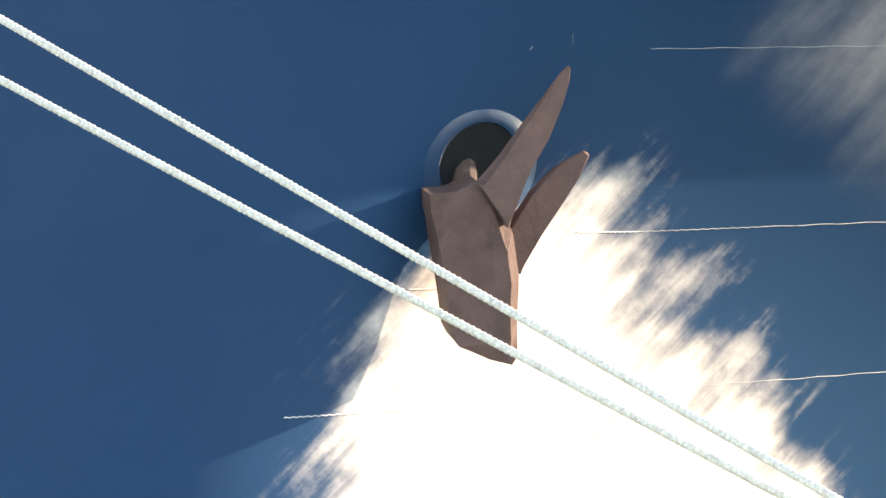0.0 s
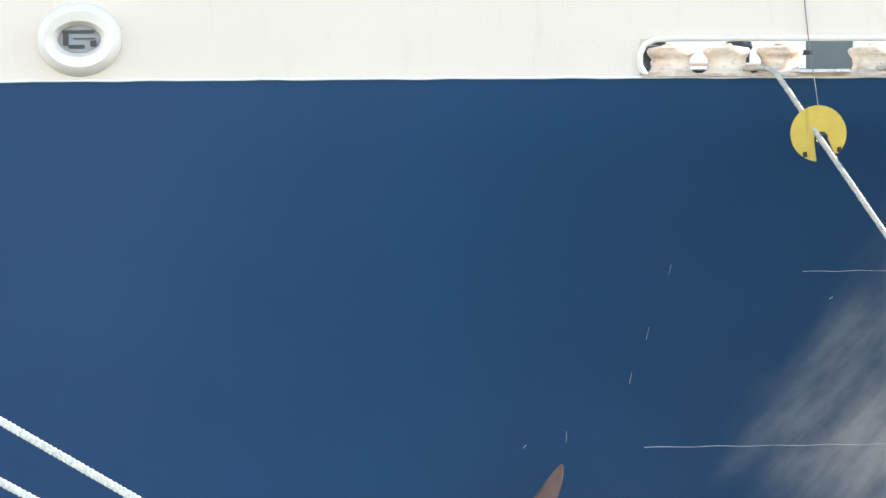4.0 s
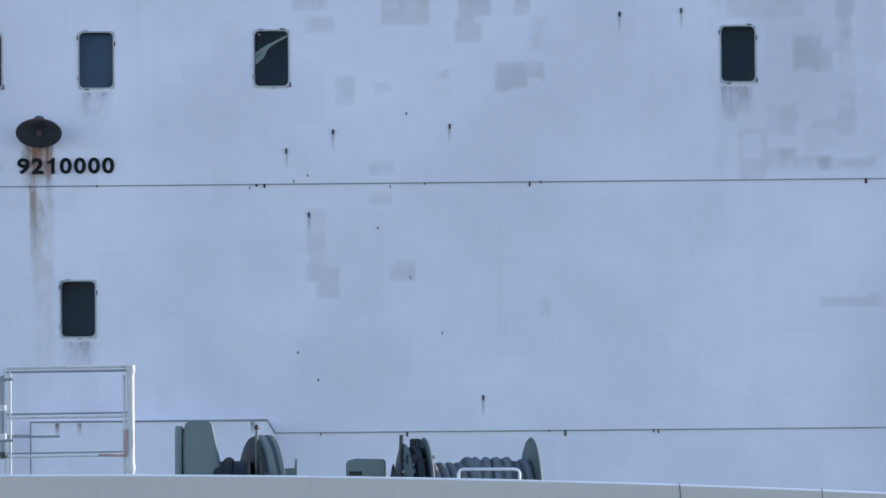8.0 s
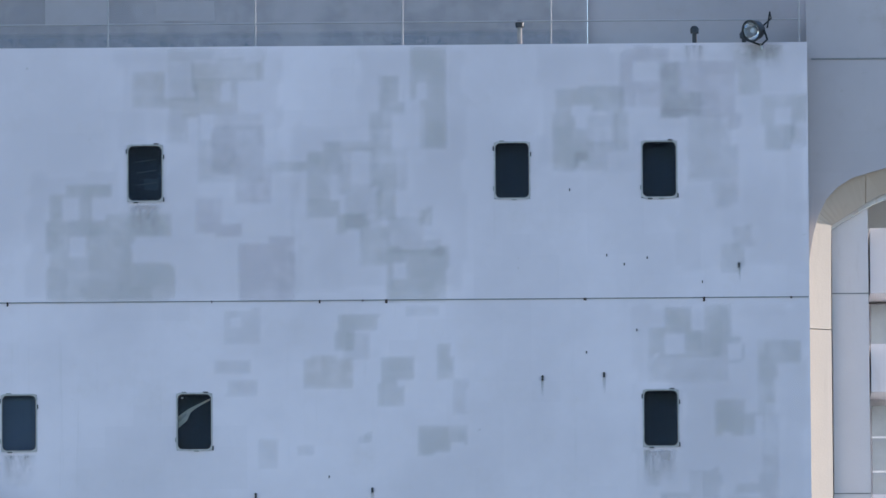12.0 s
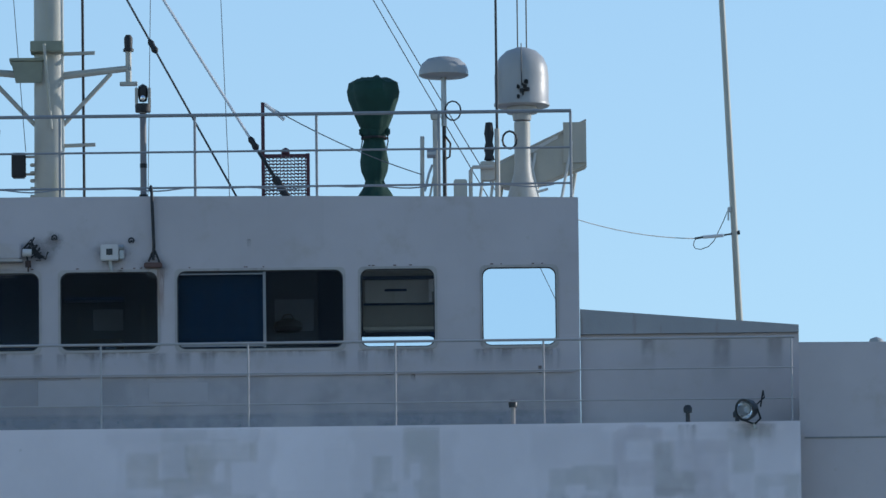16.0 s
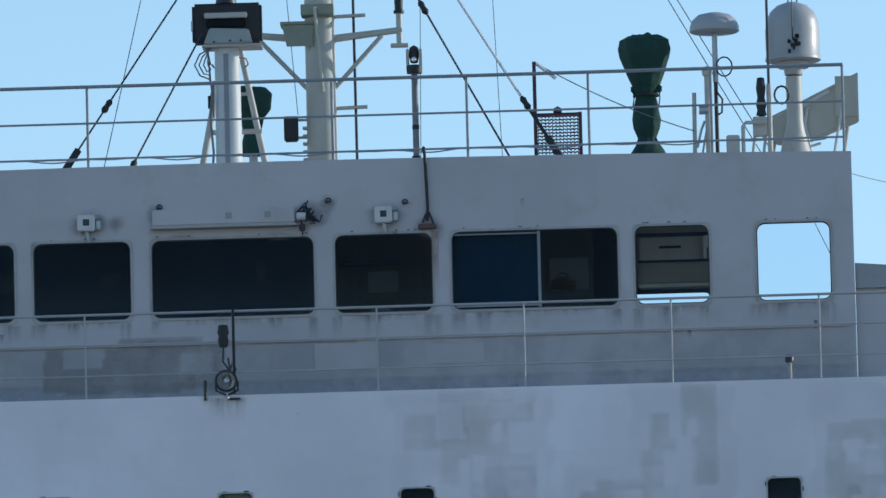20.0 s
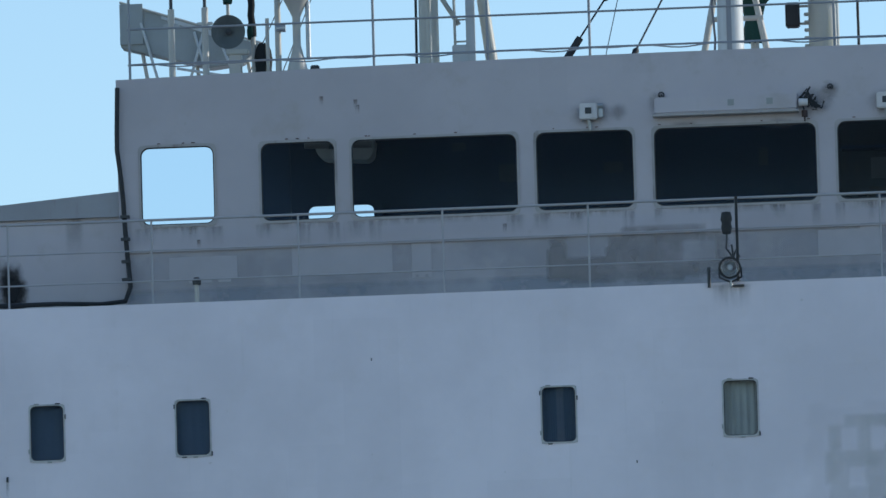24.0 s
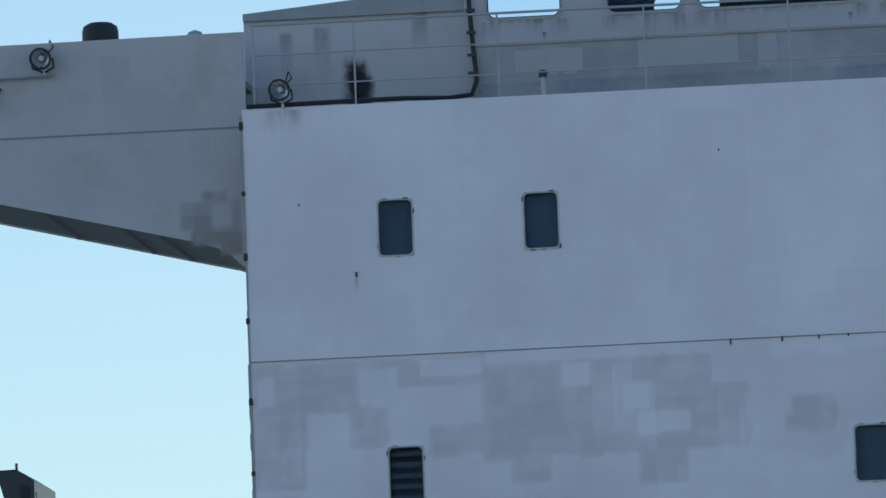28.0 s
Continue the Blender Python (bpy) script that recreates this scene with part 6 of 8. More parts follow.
touch_up(M_PATCHPORT, -0.0018, [(-9.23, -6.69, 17.08, 17.65), (-6.67, -4.21, 16.96, 17.55), (-9.24, -7.76, 16.7, 17.2), (-9.25, -8.71, 16.27, 16.77), (-7.31, -6.46, 16.57, 17.02), (-6.75, -5.03, 16.5, 17.08),
                                (-6.42, -6.01, 16.24, 16.76), (-5.02, -4.49, 16.17, 16.69), (-4.44, -3.79, 16.51, 17.22), (-3.4, -2.86, 16.65, 17.05)],
         [(-8.07, -7.68, 17.16, 17.52), (-7.74, -6.73, 16.93, 17.32), (-7.38, -6.74, 17.46, 17.61), (-9.2, -9.05, 17.22, 17.48), (-8.65, -8.2, 16.72, 17.08), (-5.83, -5.53, 17.27, 17.5), (-5.13, -4.89, 16.99, 17.25), (-3.8, -3.34, 16.83, 17.07)], TOUCH)
# wing front and wheelhouse front
touch_up(M_PATCHBROWN, 0.397, [(-10.02, -9.36, 19.05, 19.52), (-9.60, -9.36, 18.95, 19.3), (-9.75, -9.62, 19.45, 19.63), (-9.60, -9.52, 19.5, 19.63)], [(-9.65, -9.49, 19.28, 19.5), (-10.1, -9.95, 19.0, 19.2)], "brown-grey square patches of primer on the wing")
touch_up(M_PATCHPALE, 0.397, [(-10.18, -9.94, 20.4, 20.63), (-10.83, -10.59, 20.68, 21.16), (-10.6, -10.45, 20.14, 20.37), (-9.85, -9.72, 19.95, 20.25)], (), "paler squares of fresh paint", thin=False)
touch_up(M_PATCHBROWN, 1.1955, [(-2.12, -0.16, 20.70, 21.16), (-1.3, -0.4, 21.1, 21.28)], [(-1.9, -1.5, 20.98, 21.2), (-0.6, -0.3, 20.9, 21.1)], "brownish repainted area under the middle window")
touch_up(M_PATCHPALE, 1.195, [(-4.95, -3.9, 20.9, 21.2), (-3.6, -3.45, 20.85, 21.25), (0.9, 1.5, 20.9, 21.15), (2.1, 2.7, 20.95, 21.1), (-6.3, -5.6, 20.9, 21.1)], (), "paler squares of fresh paint", thin=False)
touch_up(M_PATCHCLOUD, 1.1976, [(-6.8, 6.8, 20.76, 21.19)], (), "cloudy grey repainting under the wheelhouse windows", 0.01)
# bluish shading above the walkway, put into a sheet of paint
touch_up(M_PATCHBLUE, 1.1966, [(-6.8, 6.8, 20.44, 20.755)], (), "painted blue-grey shading along the foot of the wheelhouse front", 0.008)

# small lugs and weld studs left on the plating
LUGS = [(6.32, 16.84), (3.19, 15.58), (2.68, 15.38), (2.91, 15.1), (2.76, 15.04), (2.28, 14.97), (3.81, 14.97), (2.92, 14.68), (3.67, 14.52),
        (4.46, 15.63), (4.36, 13.37), (2.79, 13.17), (3.01, 12.87), (4.8, 12.67), (4.02, 13.98), (3.99, 15.77), (6.99, 16.87), (8.47, 18.06), (7.03, 18.17),
        (7.22, 18.07), (7.47, 18.14), (6.8, 17.11), (7.35, 17.35), (6.63, 18.89), (8.07, 17.87), (6.8, 17.69), (-4.02, 19.79), (-8.67, 19.41), (-8.06, 18.62),
        (-1.35, 18.12), (-1.12, 18.02), (-1.14, 18.56)]
BIG = {(6.32, 16.84), (4.46, 15.63), (2.92, 14.68), (2.68, 15.38), (4.8, 12.67), (-1.12, 18.02), (-1.35, 18.12), (-8.06, 18.62), (6.99, 16.87), (8.47, 18.06), (3.19, 15.58)}
wall_ob = bpy.data.objects["wall_front"]
for i, (x, z) in enumerate(LUGS):
    k = 0.95 if (x, z) in BIG else 0.5
    bm = bmesh.new()
    rod(bm, (x, 0.0, z), (x, -0.03 * k, z), 0.016 * k, 0.011 * k, 8)
    box(bm, x - 0.012 * k, x + 0.012 * k, -0.02 * k, 0.0, z - 0.045 * k, z)
    part("lug", bm, M_DARKMETAL, wall_ob)
    if k > 0.6:
        run_down(x, z - 0.02, 0.045, 0.22, M_DIRTRUN)


def lettering(text, x0, x1, z0, z1, y, mat):
    cu = bpy.data.curves.new("text", "FONT")
    turned = text == "9"  # a six, turned round
    cu.body, cu.size, cu.offset, cu.extrude = "6" if turned else text, 1.0, 0.03, 0.004
    ob = bpy.data.objects.new("text", cu)
    scene.collection.objects.link(ob)
    me = bpy.data.meshes.new_from_object(ob.evaluated_get(bpy.context.evaluated_depsgraph_get()))
    bpy.data.objects.remove(ob)
    bm = bmesh.new()
    bm.from_mesh(me)
    bmesh.ops.remove_doubles(bm, verts=bm.verts, dist=1e-5)
    lo = [min(v.co[i] for v in bm.verts) for i in (0, 1)]
    hi = [max(v.co[i] for v in bm.verts) for i in (0, 1)]
    for v in bm.verts:
        a, b, c = v.co
        if turned:
            a, b = lo[0] + hi[0] - a, lo[1] + hi[1] - b
        v.co = (x0 + (a - lo[0]) / (hi[0] - lo[0]) * (x1 - x0), y - c, z0 + (b - lo[1]) / (hi[1] - lo[1]) * (z1 - z0))
    return bm


STROKES = {"I": [(0, 0), (1, 0), (1, 1), (0, 1)],
           "M": [(0, 0), (0.22, 0), (0.22, 0.68), (0.40, 0), (0.60, 0), (0.78, 0.68), (0.78, 0), (1, 0), (1, 1), (0.68, 1), (0.5, 0.36), (0.32, 1), (0, 1)],
           "1": [(0.48, 0), (0.92, 0), (0.92, 1), (0.62, 1), (0.45, 0.86), (0.06, 0.77), (0.06, 0.60), (0.48, 0.72)]}


def outer_bold(text, x0, x1, z0, z1):
    if text in STROKES:
        return slab([(x0 + (x1 - x0) * a, z0 + (z1 - z0) * b) for a, b in STROKES[text]], -0.02, -0.012)
    return lettering(text, x0, x1, z0, z1, -0.016, M_TEXT)


t = thing("ship_lettering", "black block letters and figures painted on the front", "lettering")
for ch, x0, x1 in (("I", -0.98, -0.935), ("M", -0.895, -0.685), ("O", -0.65, -0.44)):
    part("letter", outer_bold(ch, x0, x1, 15.13, 15.305), M_TEXT, t)
for k, ch in enumerate("9210000"):
    x0 = -0.25 + k * 0.154
    part("figure", outer_bold(ch, x0 + (0.016 if ch == "1" else 0.0), x0 + (0.108 if ch == "1" else 0.132), 15.135, 15.31), M_TEXT, t)

# ---- floodlights ----
flood = thing("floodlight", "round black floodlight with a clear lens on a swivel bracket", "floodlight", "deck floodlights")
aim = Matrix.Translation((0, -0.16, 0.0)) @ Matrix.Rotation(radians(90 + 12), 4, "X")
housing = part("housing", lathe([(0.0, -0.13), (0.06, -0.125), (0.10, -0.06), (0.12, 0.03), (0.125, 0.06), (0.108, 0.062), (0.10, 0.03)], 28, aim), M_DARKMETAL, flood, smooth=True)
part("reflector", lathe([(0.10, 0.05), (0.08, 0.0), (0.045, -0.035), (0.0, -0.045)], 24, aim), M_REFLECTOR, housing, "dull metal reflector", smooth=True)
part("lens", lathe([(0.102, 0.056), (0.07, 0.066), (0.0, 0.07)], 24, aim), M_LENS, housing, smooth=True)
# white ball painted in place of the glint seen in the lens
part("glint_ball", lathe([(0.0, -0.03), (0.028, -0.02), (0.034, 0.0), (0.025, 0.025), (0.0, 0.035)], 14, aim), M_WHITE, housing, "white ball behind the lens, for its bright glint", smooth=True)
bracket = part("bracket", tube([(-0.12, -0.14, 0.0), (-0.12, -0.08, -0.10), (0.0, -0.03, -0.15), (0.12, -0.08, -0.10), (0.12, -0.14, 0.0)], 0.012, 6), M_DARKMETAL, flood)
part("stalk", rodb((0, -0.03, -0.20), (0, -0.03, -0.13), 0.018), M_STEEL, bracket)
part("cable", tube([(0.03, -0.05, 0.05), (0.10, 0.02, 0.14), (0.06, 0.05, 0.22), (0.0, 0.08, 0.05)], 0.009, 6), M_BLACK, flood)
flood.matrix_basis = pose(-0.05, 0.0, 20.63)
for x, z, y in ((-8.80, 20.67, 0.0), (8.755, 20.60, 0.0), (-11.49, 21.20, 0.38)):
    copy_thing(flood, pose(x, y, z, rz=-38 if x > 0 else -4))
t = thing("lamp_arm", "grey pipe arm on the wing carrying a floodlight", "bracket", at=(-11.8, 0.38, 21.0))
part("arm", tube([(-0.25, 0.0, -0.02), (-0.18, -0.06, 0.0), (0.40, -0.06, 0.01), (0.42, -0.03, 0.03)], 0.014, 8), M_STEEL, t, smooth=True)
part("drop_pipe", rodb((-0.26, -0.06, -0.32), (-0.26, -0.06, -0.10), 0.030, n=12), M_STEEL, t, smooth=True)
part("clamp", boxb(-0.34, -0.18, -0.1, 0.018, -0.12, -0.095, 0.006), M_DARKMETAL, t)
part("end_ring", rodb((-0.26, -0.06, -0.335), (-0.26, -0.06, -0.31), 0.04, n=12), M_DARKMETAL, t, smooth=True)
part("knob", rodb((-0.31, -0.05, 0.0), (-0.31, -0.05, 0.05), 0.02, n=8), M_DARKMETAL, t)
# signal fixture at the middle of the walkway
t = thing("signal_lamp", "dark signal lamp on a thin post with a hanging cable", "lamp", at=(0.03, -0.02, DECK_Z))
part("post", rodb((0.0, 0, 0.06), (0.0, 0, 1.0), 0.016), M_BLACK, t)
part("head", lathe([(0.0, -0.12), (0.045, -0.12), (0.06, -0.05), (0.05, 0.0), (0.065, 0.04), (0.05, 0.12), (0.0, 0.13)], 14, Matrix.Translation((-0.11, -0.03, 0.70))), M_BLACK, t, smooth=True)
part("cable", tube([(-0.11, -0.03, 0.58), (-0.12, -0.05, 0.42), (-0.05, -0.06, 0.32), (-0.03, -0.04, 0.22), (-0.06, -0.06, 0.46)], 0.011, 6), M_DARKMETAL, t)
part("pipe_stub", rodb((-0.32, -0.01, 0.0), (-0.32, -0.01, 0.22), 0.018), M_DARKMETAL, t)
part("foot", boxb(-0.06, 0.06, -0.03, 0.05, 0.0, 0.02), M_DARKMETAL, t)
for x, h in ((8.01, 0.22), (8.55, 0.16), (6.10, 0.30), (-5.93, 0.31)):
    t = thing("vent_stub", "short stained pipe stub on the walkway edge", "pipe", "walkway pipe stubs", (x, 0.10, DECK_Z))
    part("pipe", rodb((0, 0, 0), (0, 0, h), 0.026, n=10), M_DARKMETAL if x > 7 else M_STUB if x > 0 else M_GEAR, t, smooth=True)
    part("cap", lathe([(0.0, h - 0.05), (0.045, h - 0.05), (0.05, h), (0.03, h + 0.03), (0.0, h + 0.035)], 12), M_DARKMETAL, t, smooth=True)
# black cable run beside the port dodger
t = thing("cable_run", "thick black cable clipped down the wheelhouse corner and along the walkway", "cable", at=(-6.86, 1.12, 20.6))
part("cable", tube([(-0.005, 0.02, 2.45), (-0.02, 0.02, 2.0), (-0.025, 0.02, 1.75), (0.0, 0.02, 1.55), (0.03, 0.02, 1.2), (0.045, 0.02, 0.85), (0.06, 0.02, 0.6), (0.09, 0.02, 0.22), (0.03, 0.0, 0.06), (-0.2, -0.3, 0.0), (-0.6, -0.9, -0.05), (-1.2, -1.06, -0.07), (-2.35, -1.08, -0.08)], 0.026, 8), M_BLACK, t, smooth=True)
for z in (1.0, 0.75, 0.5, 0.3):
    part("clip", boxb(0.0, 0.10, -0.04, 0.03, z - 0.015, z + 0.015), M_DARKMETAL, t)


def soot_mat(name="soot", color=(0.012, 0.012, 0.013), strength=1.0, low=0.35):
    """A smudge: dense in its middle, cloudy and thin round its edge."""
    m, nt, p = base_nodes(name)
    g = nt.nodes.new("ShaderNodeTexCoord")
    xyz = add(nt, "ShaderNodeSeparateXYZ", {0: g.outputs["Generated"]}).outputs
    dx, dz = math_n(nt, "SUBTRACT", xyz[0], 0.5), math_n(nt, "SUBTRACT", xyz[2], low)
    d = math_n(nt, "SQRT", math_n(nt, "ADD", math_n(nt, "MULTIPLY", dx, dx), math_n(nt, "MULTIPLY", dz, dz)))
    n1 = noise_n(nt, coords(nt), 5.0, 5, 0.65)
    a = step(nt, math_n(nt, "ADD", math_n(nt, "SUBTRACT", 0.42, d), math_n(nt, "MULTIPLY", math_n(nt, "SUBTRACT", n1, 0.5), 0.45)), 0.0, 0.34)
    edge = step(nt, math_n(nt, "SUBTRACT", 0.5, d), 0.0, 0.12)
    nt.links.new(math_n(nt, "MULTIPLY", math_n(nt, "MULTIPLY", a, edge), strength), p.inputs["Alpha"])
    p.inputs["Base Color"].default_value = rgb(color)
    p.inputs["Roughness"].default_value = 0.8
    return m


run_down(-8.12, 21.40, 0.52, 0.98, soot_mat(low=0.44), 1.272)
run_down(-8.09, 21.24, 0.34, 0.72, soot_mat("thick_soot", low=0.46), 1.270)

# ---- on the wheelhouse front ----
def junction(x, z):
    t = thing("junction_box", "small white junction box over a wheelhouse window", "junction box", "front junction boxes", (x, BY - 0.012, z))
    part("box", boxb(-0.10, 0.10, -0.10, 0.0, -0.09, 0.09, 0.012), M_WHITEDIRTY, t)
    part("plate", boxb(-0.035, 0.035, -0.106, -0.101, -0.03, 0.04), M_DARKMETAL, t)
    part("gland", rodb((0.10, -0.05, 0.06), (0.16, -0.05, 0.06), 0.03, n=8), M_STEEL, t)
    part("side_box", boxb(0.11, 0.16, -0.07, 0.0, -0.07, 0.03, 0.008), M_STEEL, t)
    part("conduit", rodb((0.02, -0.03, -0.20), (0.0, -0.04, -0.09), 0.02, n=8), M_STEEL, t)


junction(-1.63, 22.58)
junction(1.66, 22.58)
t = thing("window_wash_bar", "long pale box fixed over the middle wheelhouse window", "fixture", at=(-0.1, BY - 0.012, 22.60))
part("box", boxb(-0.80, 0.78, -0.10, 0.0, -0.085, 0.10, 0.015), M_BRIDGE, t)
part("drip_edge", boxb(-0.82, 0.80, -0.13, -0.003, -0.115, -0.088, 0.005), M_FRAME, t)
for x in (0.05, 0.48):
    part("label_plate", boxb(x - 0.035, x + 0.035, -0.106, -0.101, -0.02, 0.05), M_GRIME, t)
part("motor", rodb((0.80, -0.06, -0.01), (0.90, -0.06, -0.01), 0.045, n=12), M_WHITEDIRTY, t, smooth=True)
for k in range(7):
    rng = random.Random(70 + k)
    a = [(0.80, -0.05, 0.03)]
    for i in range(6):
        a.append((0.88 + 0.035 * i * (0.5 + 0.5 * rng.random()) + rng.uniform(-0.05, 0.05), -0.06 - 0.02 * rng.random(), 0.05 - 0.022 * i + rng.uniform(-0.08, 0.09)))
    part("cable", tube(a, 0.008 + 0.003 * (k % 2), 6), M_BLACK, t)
part("lead", tube([(0.86, -0.05, -0.12), (0.84, -0.07, -0.02), (0.88, -0.08, 0.07), (0.93, -0.06, 0.16)], 0.010, 6), M_BLACK, t)
part("plug", rodb((0.86, -0.05, -0.17), (0.86, -0.05, -0.10), 0.034, n=10), M_DARKRUST, t)
part("plug_tail", rodb((0.86, -0.04, -0.22), (0.86, -0.05, -0.171), 0.010, n=6), M_DARKRUST, t)
for x, z in ((-0.82, 22.74), (1.05, 22.76), (1.90, 22.72)):
    t = thing("hook", "small dark eye bolt on the wheelhouse front", "eye bolt", "front eye bolts", (x, BY, z))
    part("eye", tube(arc((0, 0), 0.028, -60, 250, 12, -0.03), 0.009, 6), M_DARKMETAL, t)
    part("stem", rodb((0, 0, 0), (0, -0.03, -0.01), 0.012), M_DARKMETAL, t)
t = thing("deck_cable", "black cable hanging from the roof to a rusty gland", "cable", at=(2.14, BY - 0.02, 23.2))
part("cable", tube([(-0.03, 0.10, 0.10), (-0.02, 0.0, 0.12), (-0.01, -0.03, 0.04), (0.0, -0.02, -0.25), (0.01, -0.02, -0.55), (0.0, -0.02, -0.70)], 0.018, 8), M_BLACK, t, smooth=True)
part("tail", tube([(0.02, -0.02, -0.60), (0.06, -0.02, -0.70), (0.07, -0.02, -0.75)], 0.012, 6), M_BLACK, t)
part("tail", tube([(-0.01, -0.02, -0.62), (-0.05, -0.02, -0.72)], 0.012, 6), M_BLACK, t)
part("gland", boxb(-0.10, 0.10, -0.04, 0.018, -0.79, -0.73, 0.01), M_RUST, t)
run_down(2.22, 22.42, 0.10, 0.7, M_RUSTRUN, BY - 0.016)
M_SILLDIRT = stain_mat("sill_dirt", (0.22, 0.20, 0.19), 0.45)
M_DODGERDIRT = stain_mat("dodger_dirt", (0.26, 0.24, 0.23), 0.5, 2.0)
M_HEADDIRT = stain_mat("head_rust", (0.16, 0.10, 0.07), 0.9)
for a, b in spans:
    for i in range(4):
        bm = boxb(0, random.uniform(0.015, 0.035), -0.012, 0.0, 0, 0.010)
        bmesh.ops.translate(bm, vec=(a + 0.05 + random.random() * (b - a - 0.12), BY - 0.002, HEAD + 0.032), verts=bm.verts)
        part("clip", bm, M_RUST, bpy.data.objects["bridge_front"])
    for x in (a + 0.04, b - 0.04, a + random.uniform(0.2, b - a - 0.2)):
        run_down(x + random.uniform(-0.03, 0.03), SILL - 0.02, random.uniform(0.14, 0.30), random.uniform(0.16, 0.34), M_SILLDIRT, BY - 0.005 - random.random() * 0.0012)
    run_down((a + b) / 2, SILL - 0.012, b - a, 0.10, M_SILLDIRT, BY - 0.0036)
for x, z in ((-4.6, 22.85), (-4.2, 22.74), (-4.22, 22.80), (3.2, 22.7), (-6.0, 21.3), (5.0, 21.2), (6.4, 21.25), (-2.6, 21.35)):
    run_down(x, z + 0.03, 0.06, 0.12, M_HEADDIRT, BY - 0.0042)
for x, z, w, h in ((-8.5, 21.55, 0.12, 0.7), (7.6, 21.6, 0.10, 0.5), (8.4, 21.6, 0.14, 0.6), (9.0, 21.6, 0.12, 0.5), (-7.4, 21.7, 0.12, 0.6), (-8.9, 21.5, 0.1, 0.7)):
    run_down(x, z, w * 2.0, h, M_DODGERDIRT, 1.274)
M_SMUDGE = soot_mat("brown_smudge", (0.16, 0.14, 0.13), 0.34, 0.5)
for x, z, w, h in ((-1.60, 22.80, 0.62, 0.46), (1.69, 22.80, 0.62, 0.46), (0.88, 22.86, 0.62, 0.52), (-0.85, 22.82, 0.36, 0.34), (1.05, 22.88, 0.3, 0.3), (2.16, 22.62, 0.55, 0.42), (-1.3, 22.72, 0.3, 0.3), (0.5, 22.46, 0.5, 0.16), (-0.6, 22.47, 0.5, 0.16)):
    run_down(x, z, w, h, M_SMUDGE, BY - 0.0047 + 0.0002 * x)
for x, w in ((-0.05, 0.5), (8.75, 0.55), (-8.8, 0.5), (8.0, 0.25)):
    run_down(x, 20.47, w, 0.30, M_SILLDIRT, -0.0052)
structure("front_ledge", boxb(BX - 6.8, BX + 6.8, BY - 0.03, BY - 0.003, 21.20, 21.215), M_BRIDGE)

# ---- wheelhouse roof ----
def on_roof(name, label, cat, x, y, group=""):
    return thing(name, label, cat, group, (x, y, roof_z(x) - 0.004))


YARD_UP = 26.75 - roof_z(0.88) + 0.004
t = on_roof("signal_mast", "thick pale steel mast with a cross-arm and platform", "mast", 0.88, 4.0)
part("column", lathe([(0.0, 0), (0.175, 0), (0.165, 3.8), (0.0, 3.8)], 18), M_MAST, t, smooth=True)
part("platform", boxb(-0.44, -0.05, -0.22, 0.14, 1.925, 1.96, 0.006), M_OLIVE, t)
for z in (0.28, 0.52):
    part("foot_clip", boxb(0.14, 0.26, -0.03, 0.03, z - 0.20, z - 0.16, 0.006), M_STEEL, t)
part("platform_side", slab([(-0.42, 1.92), (-0.37, 1.68), (-0.08, 1.68), (-0.06, 1.92)], -0.20, -0.165), M_OLIVE, t)
part("upper_step", boxb(-0.20, 0.17, -0.30, 0.0, 2.02, 2.14, 0.006), M_OLIVE, t)
part("brace", rodb((-0.04, -0.34, 2.10), (0.03, -0.20, 1.15), 0.018), M_MAST, t)
for s in (-1, 1):
    part("cross_arm", rodb((s * 0.15, 0, 1.78), (s * 0.93, 0, 1.86), 0.045, 0.035), M_MAST, t, smooth=True)
    part("strut", rodb((s * 0.16, 0, 1.22), (s * 0.70, 0, 1.80), 0.026), M_MAST, t, smooth=True)
lamp_stand = part("lamp_stand", rodb((0.90, 0, 1.70), (0.90, 0, 2.05), 0.035), M_MAST, t)
part("lamp_foot", boxb(0.80, 1.0, -0.05, 0.05, 1.66, 1.70, 0.005), M_MAST, t)
part("navigation_light", lathe([(0.0, 2.05), (0.06, 2.05), (0.06, 2.08), (0.045, 2.09), (0.05, 2.20), (0.03, 2.24), (0.0, 2.245)], 14, Matrix.Translation((0.90, 0, 0))), M_BLACK, lamp_stand, "black navigation light", smooth=True)
for z in (2.03, 0.98):
    part("spreader", rodb((0.15, 0, z), (0.52, 0, z + 0.01), 0.022), M_MAST, t)
part("halyard", rodb((0.39, 0, 0.02), (0.38, 0, 3.8), 0.016), M_BLACK, t)
part("yard", rodb((-5.2, 0, YARD_UP), (3.6, 0, YARD_UP), 0.04), M_MAST, t, smooth=True)
part("side_box", boxb(-0.43, -0.27, -0.08, 0.08, 0.62, 0.90, 0.015), M_BLACK, t, "black terminal box")
for z in (0.66, 0.86):
    part("box_arm", rodb((-0.28, 0, z), (-0.15, 0, z), 0.015), M_MAST, t)
for i in range(6):
    part("cleat", boxb(-0.22, -0.16, -0.05, 0.05, 0.30 + 0.09 * i, 0.33 + 0.09 * i, 0.006), M_MAST, t)

t = on_roof("radar_pedestal", "white pedestal carrying a black radar unit", "radar", -0.10, 2.5)
part("column", lathe([(0.0, 0), (0.15, 0), (0.14, 1.52), (0.0, 1.52)], 20), M_MASTWHITE, t, smooth=True)
part("column_strip", boxb(-0.035, 0.02, -0.155, -0.14, 0.02, 1.40), M_PIPE, t)
part("tray", slab([(-0.25, 1.50), (0.30, 1.50), (0.26, 1.66), (-0.18, 1.68)], -0.24, -0.14, 0.012), M_FAIRING, t, "pale sloping gearbox front")
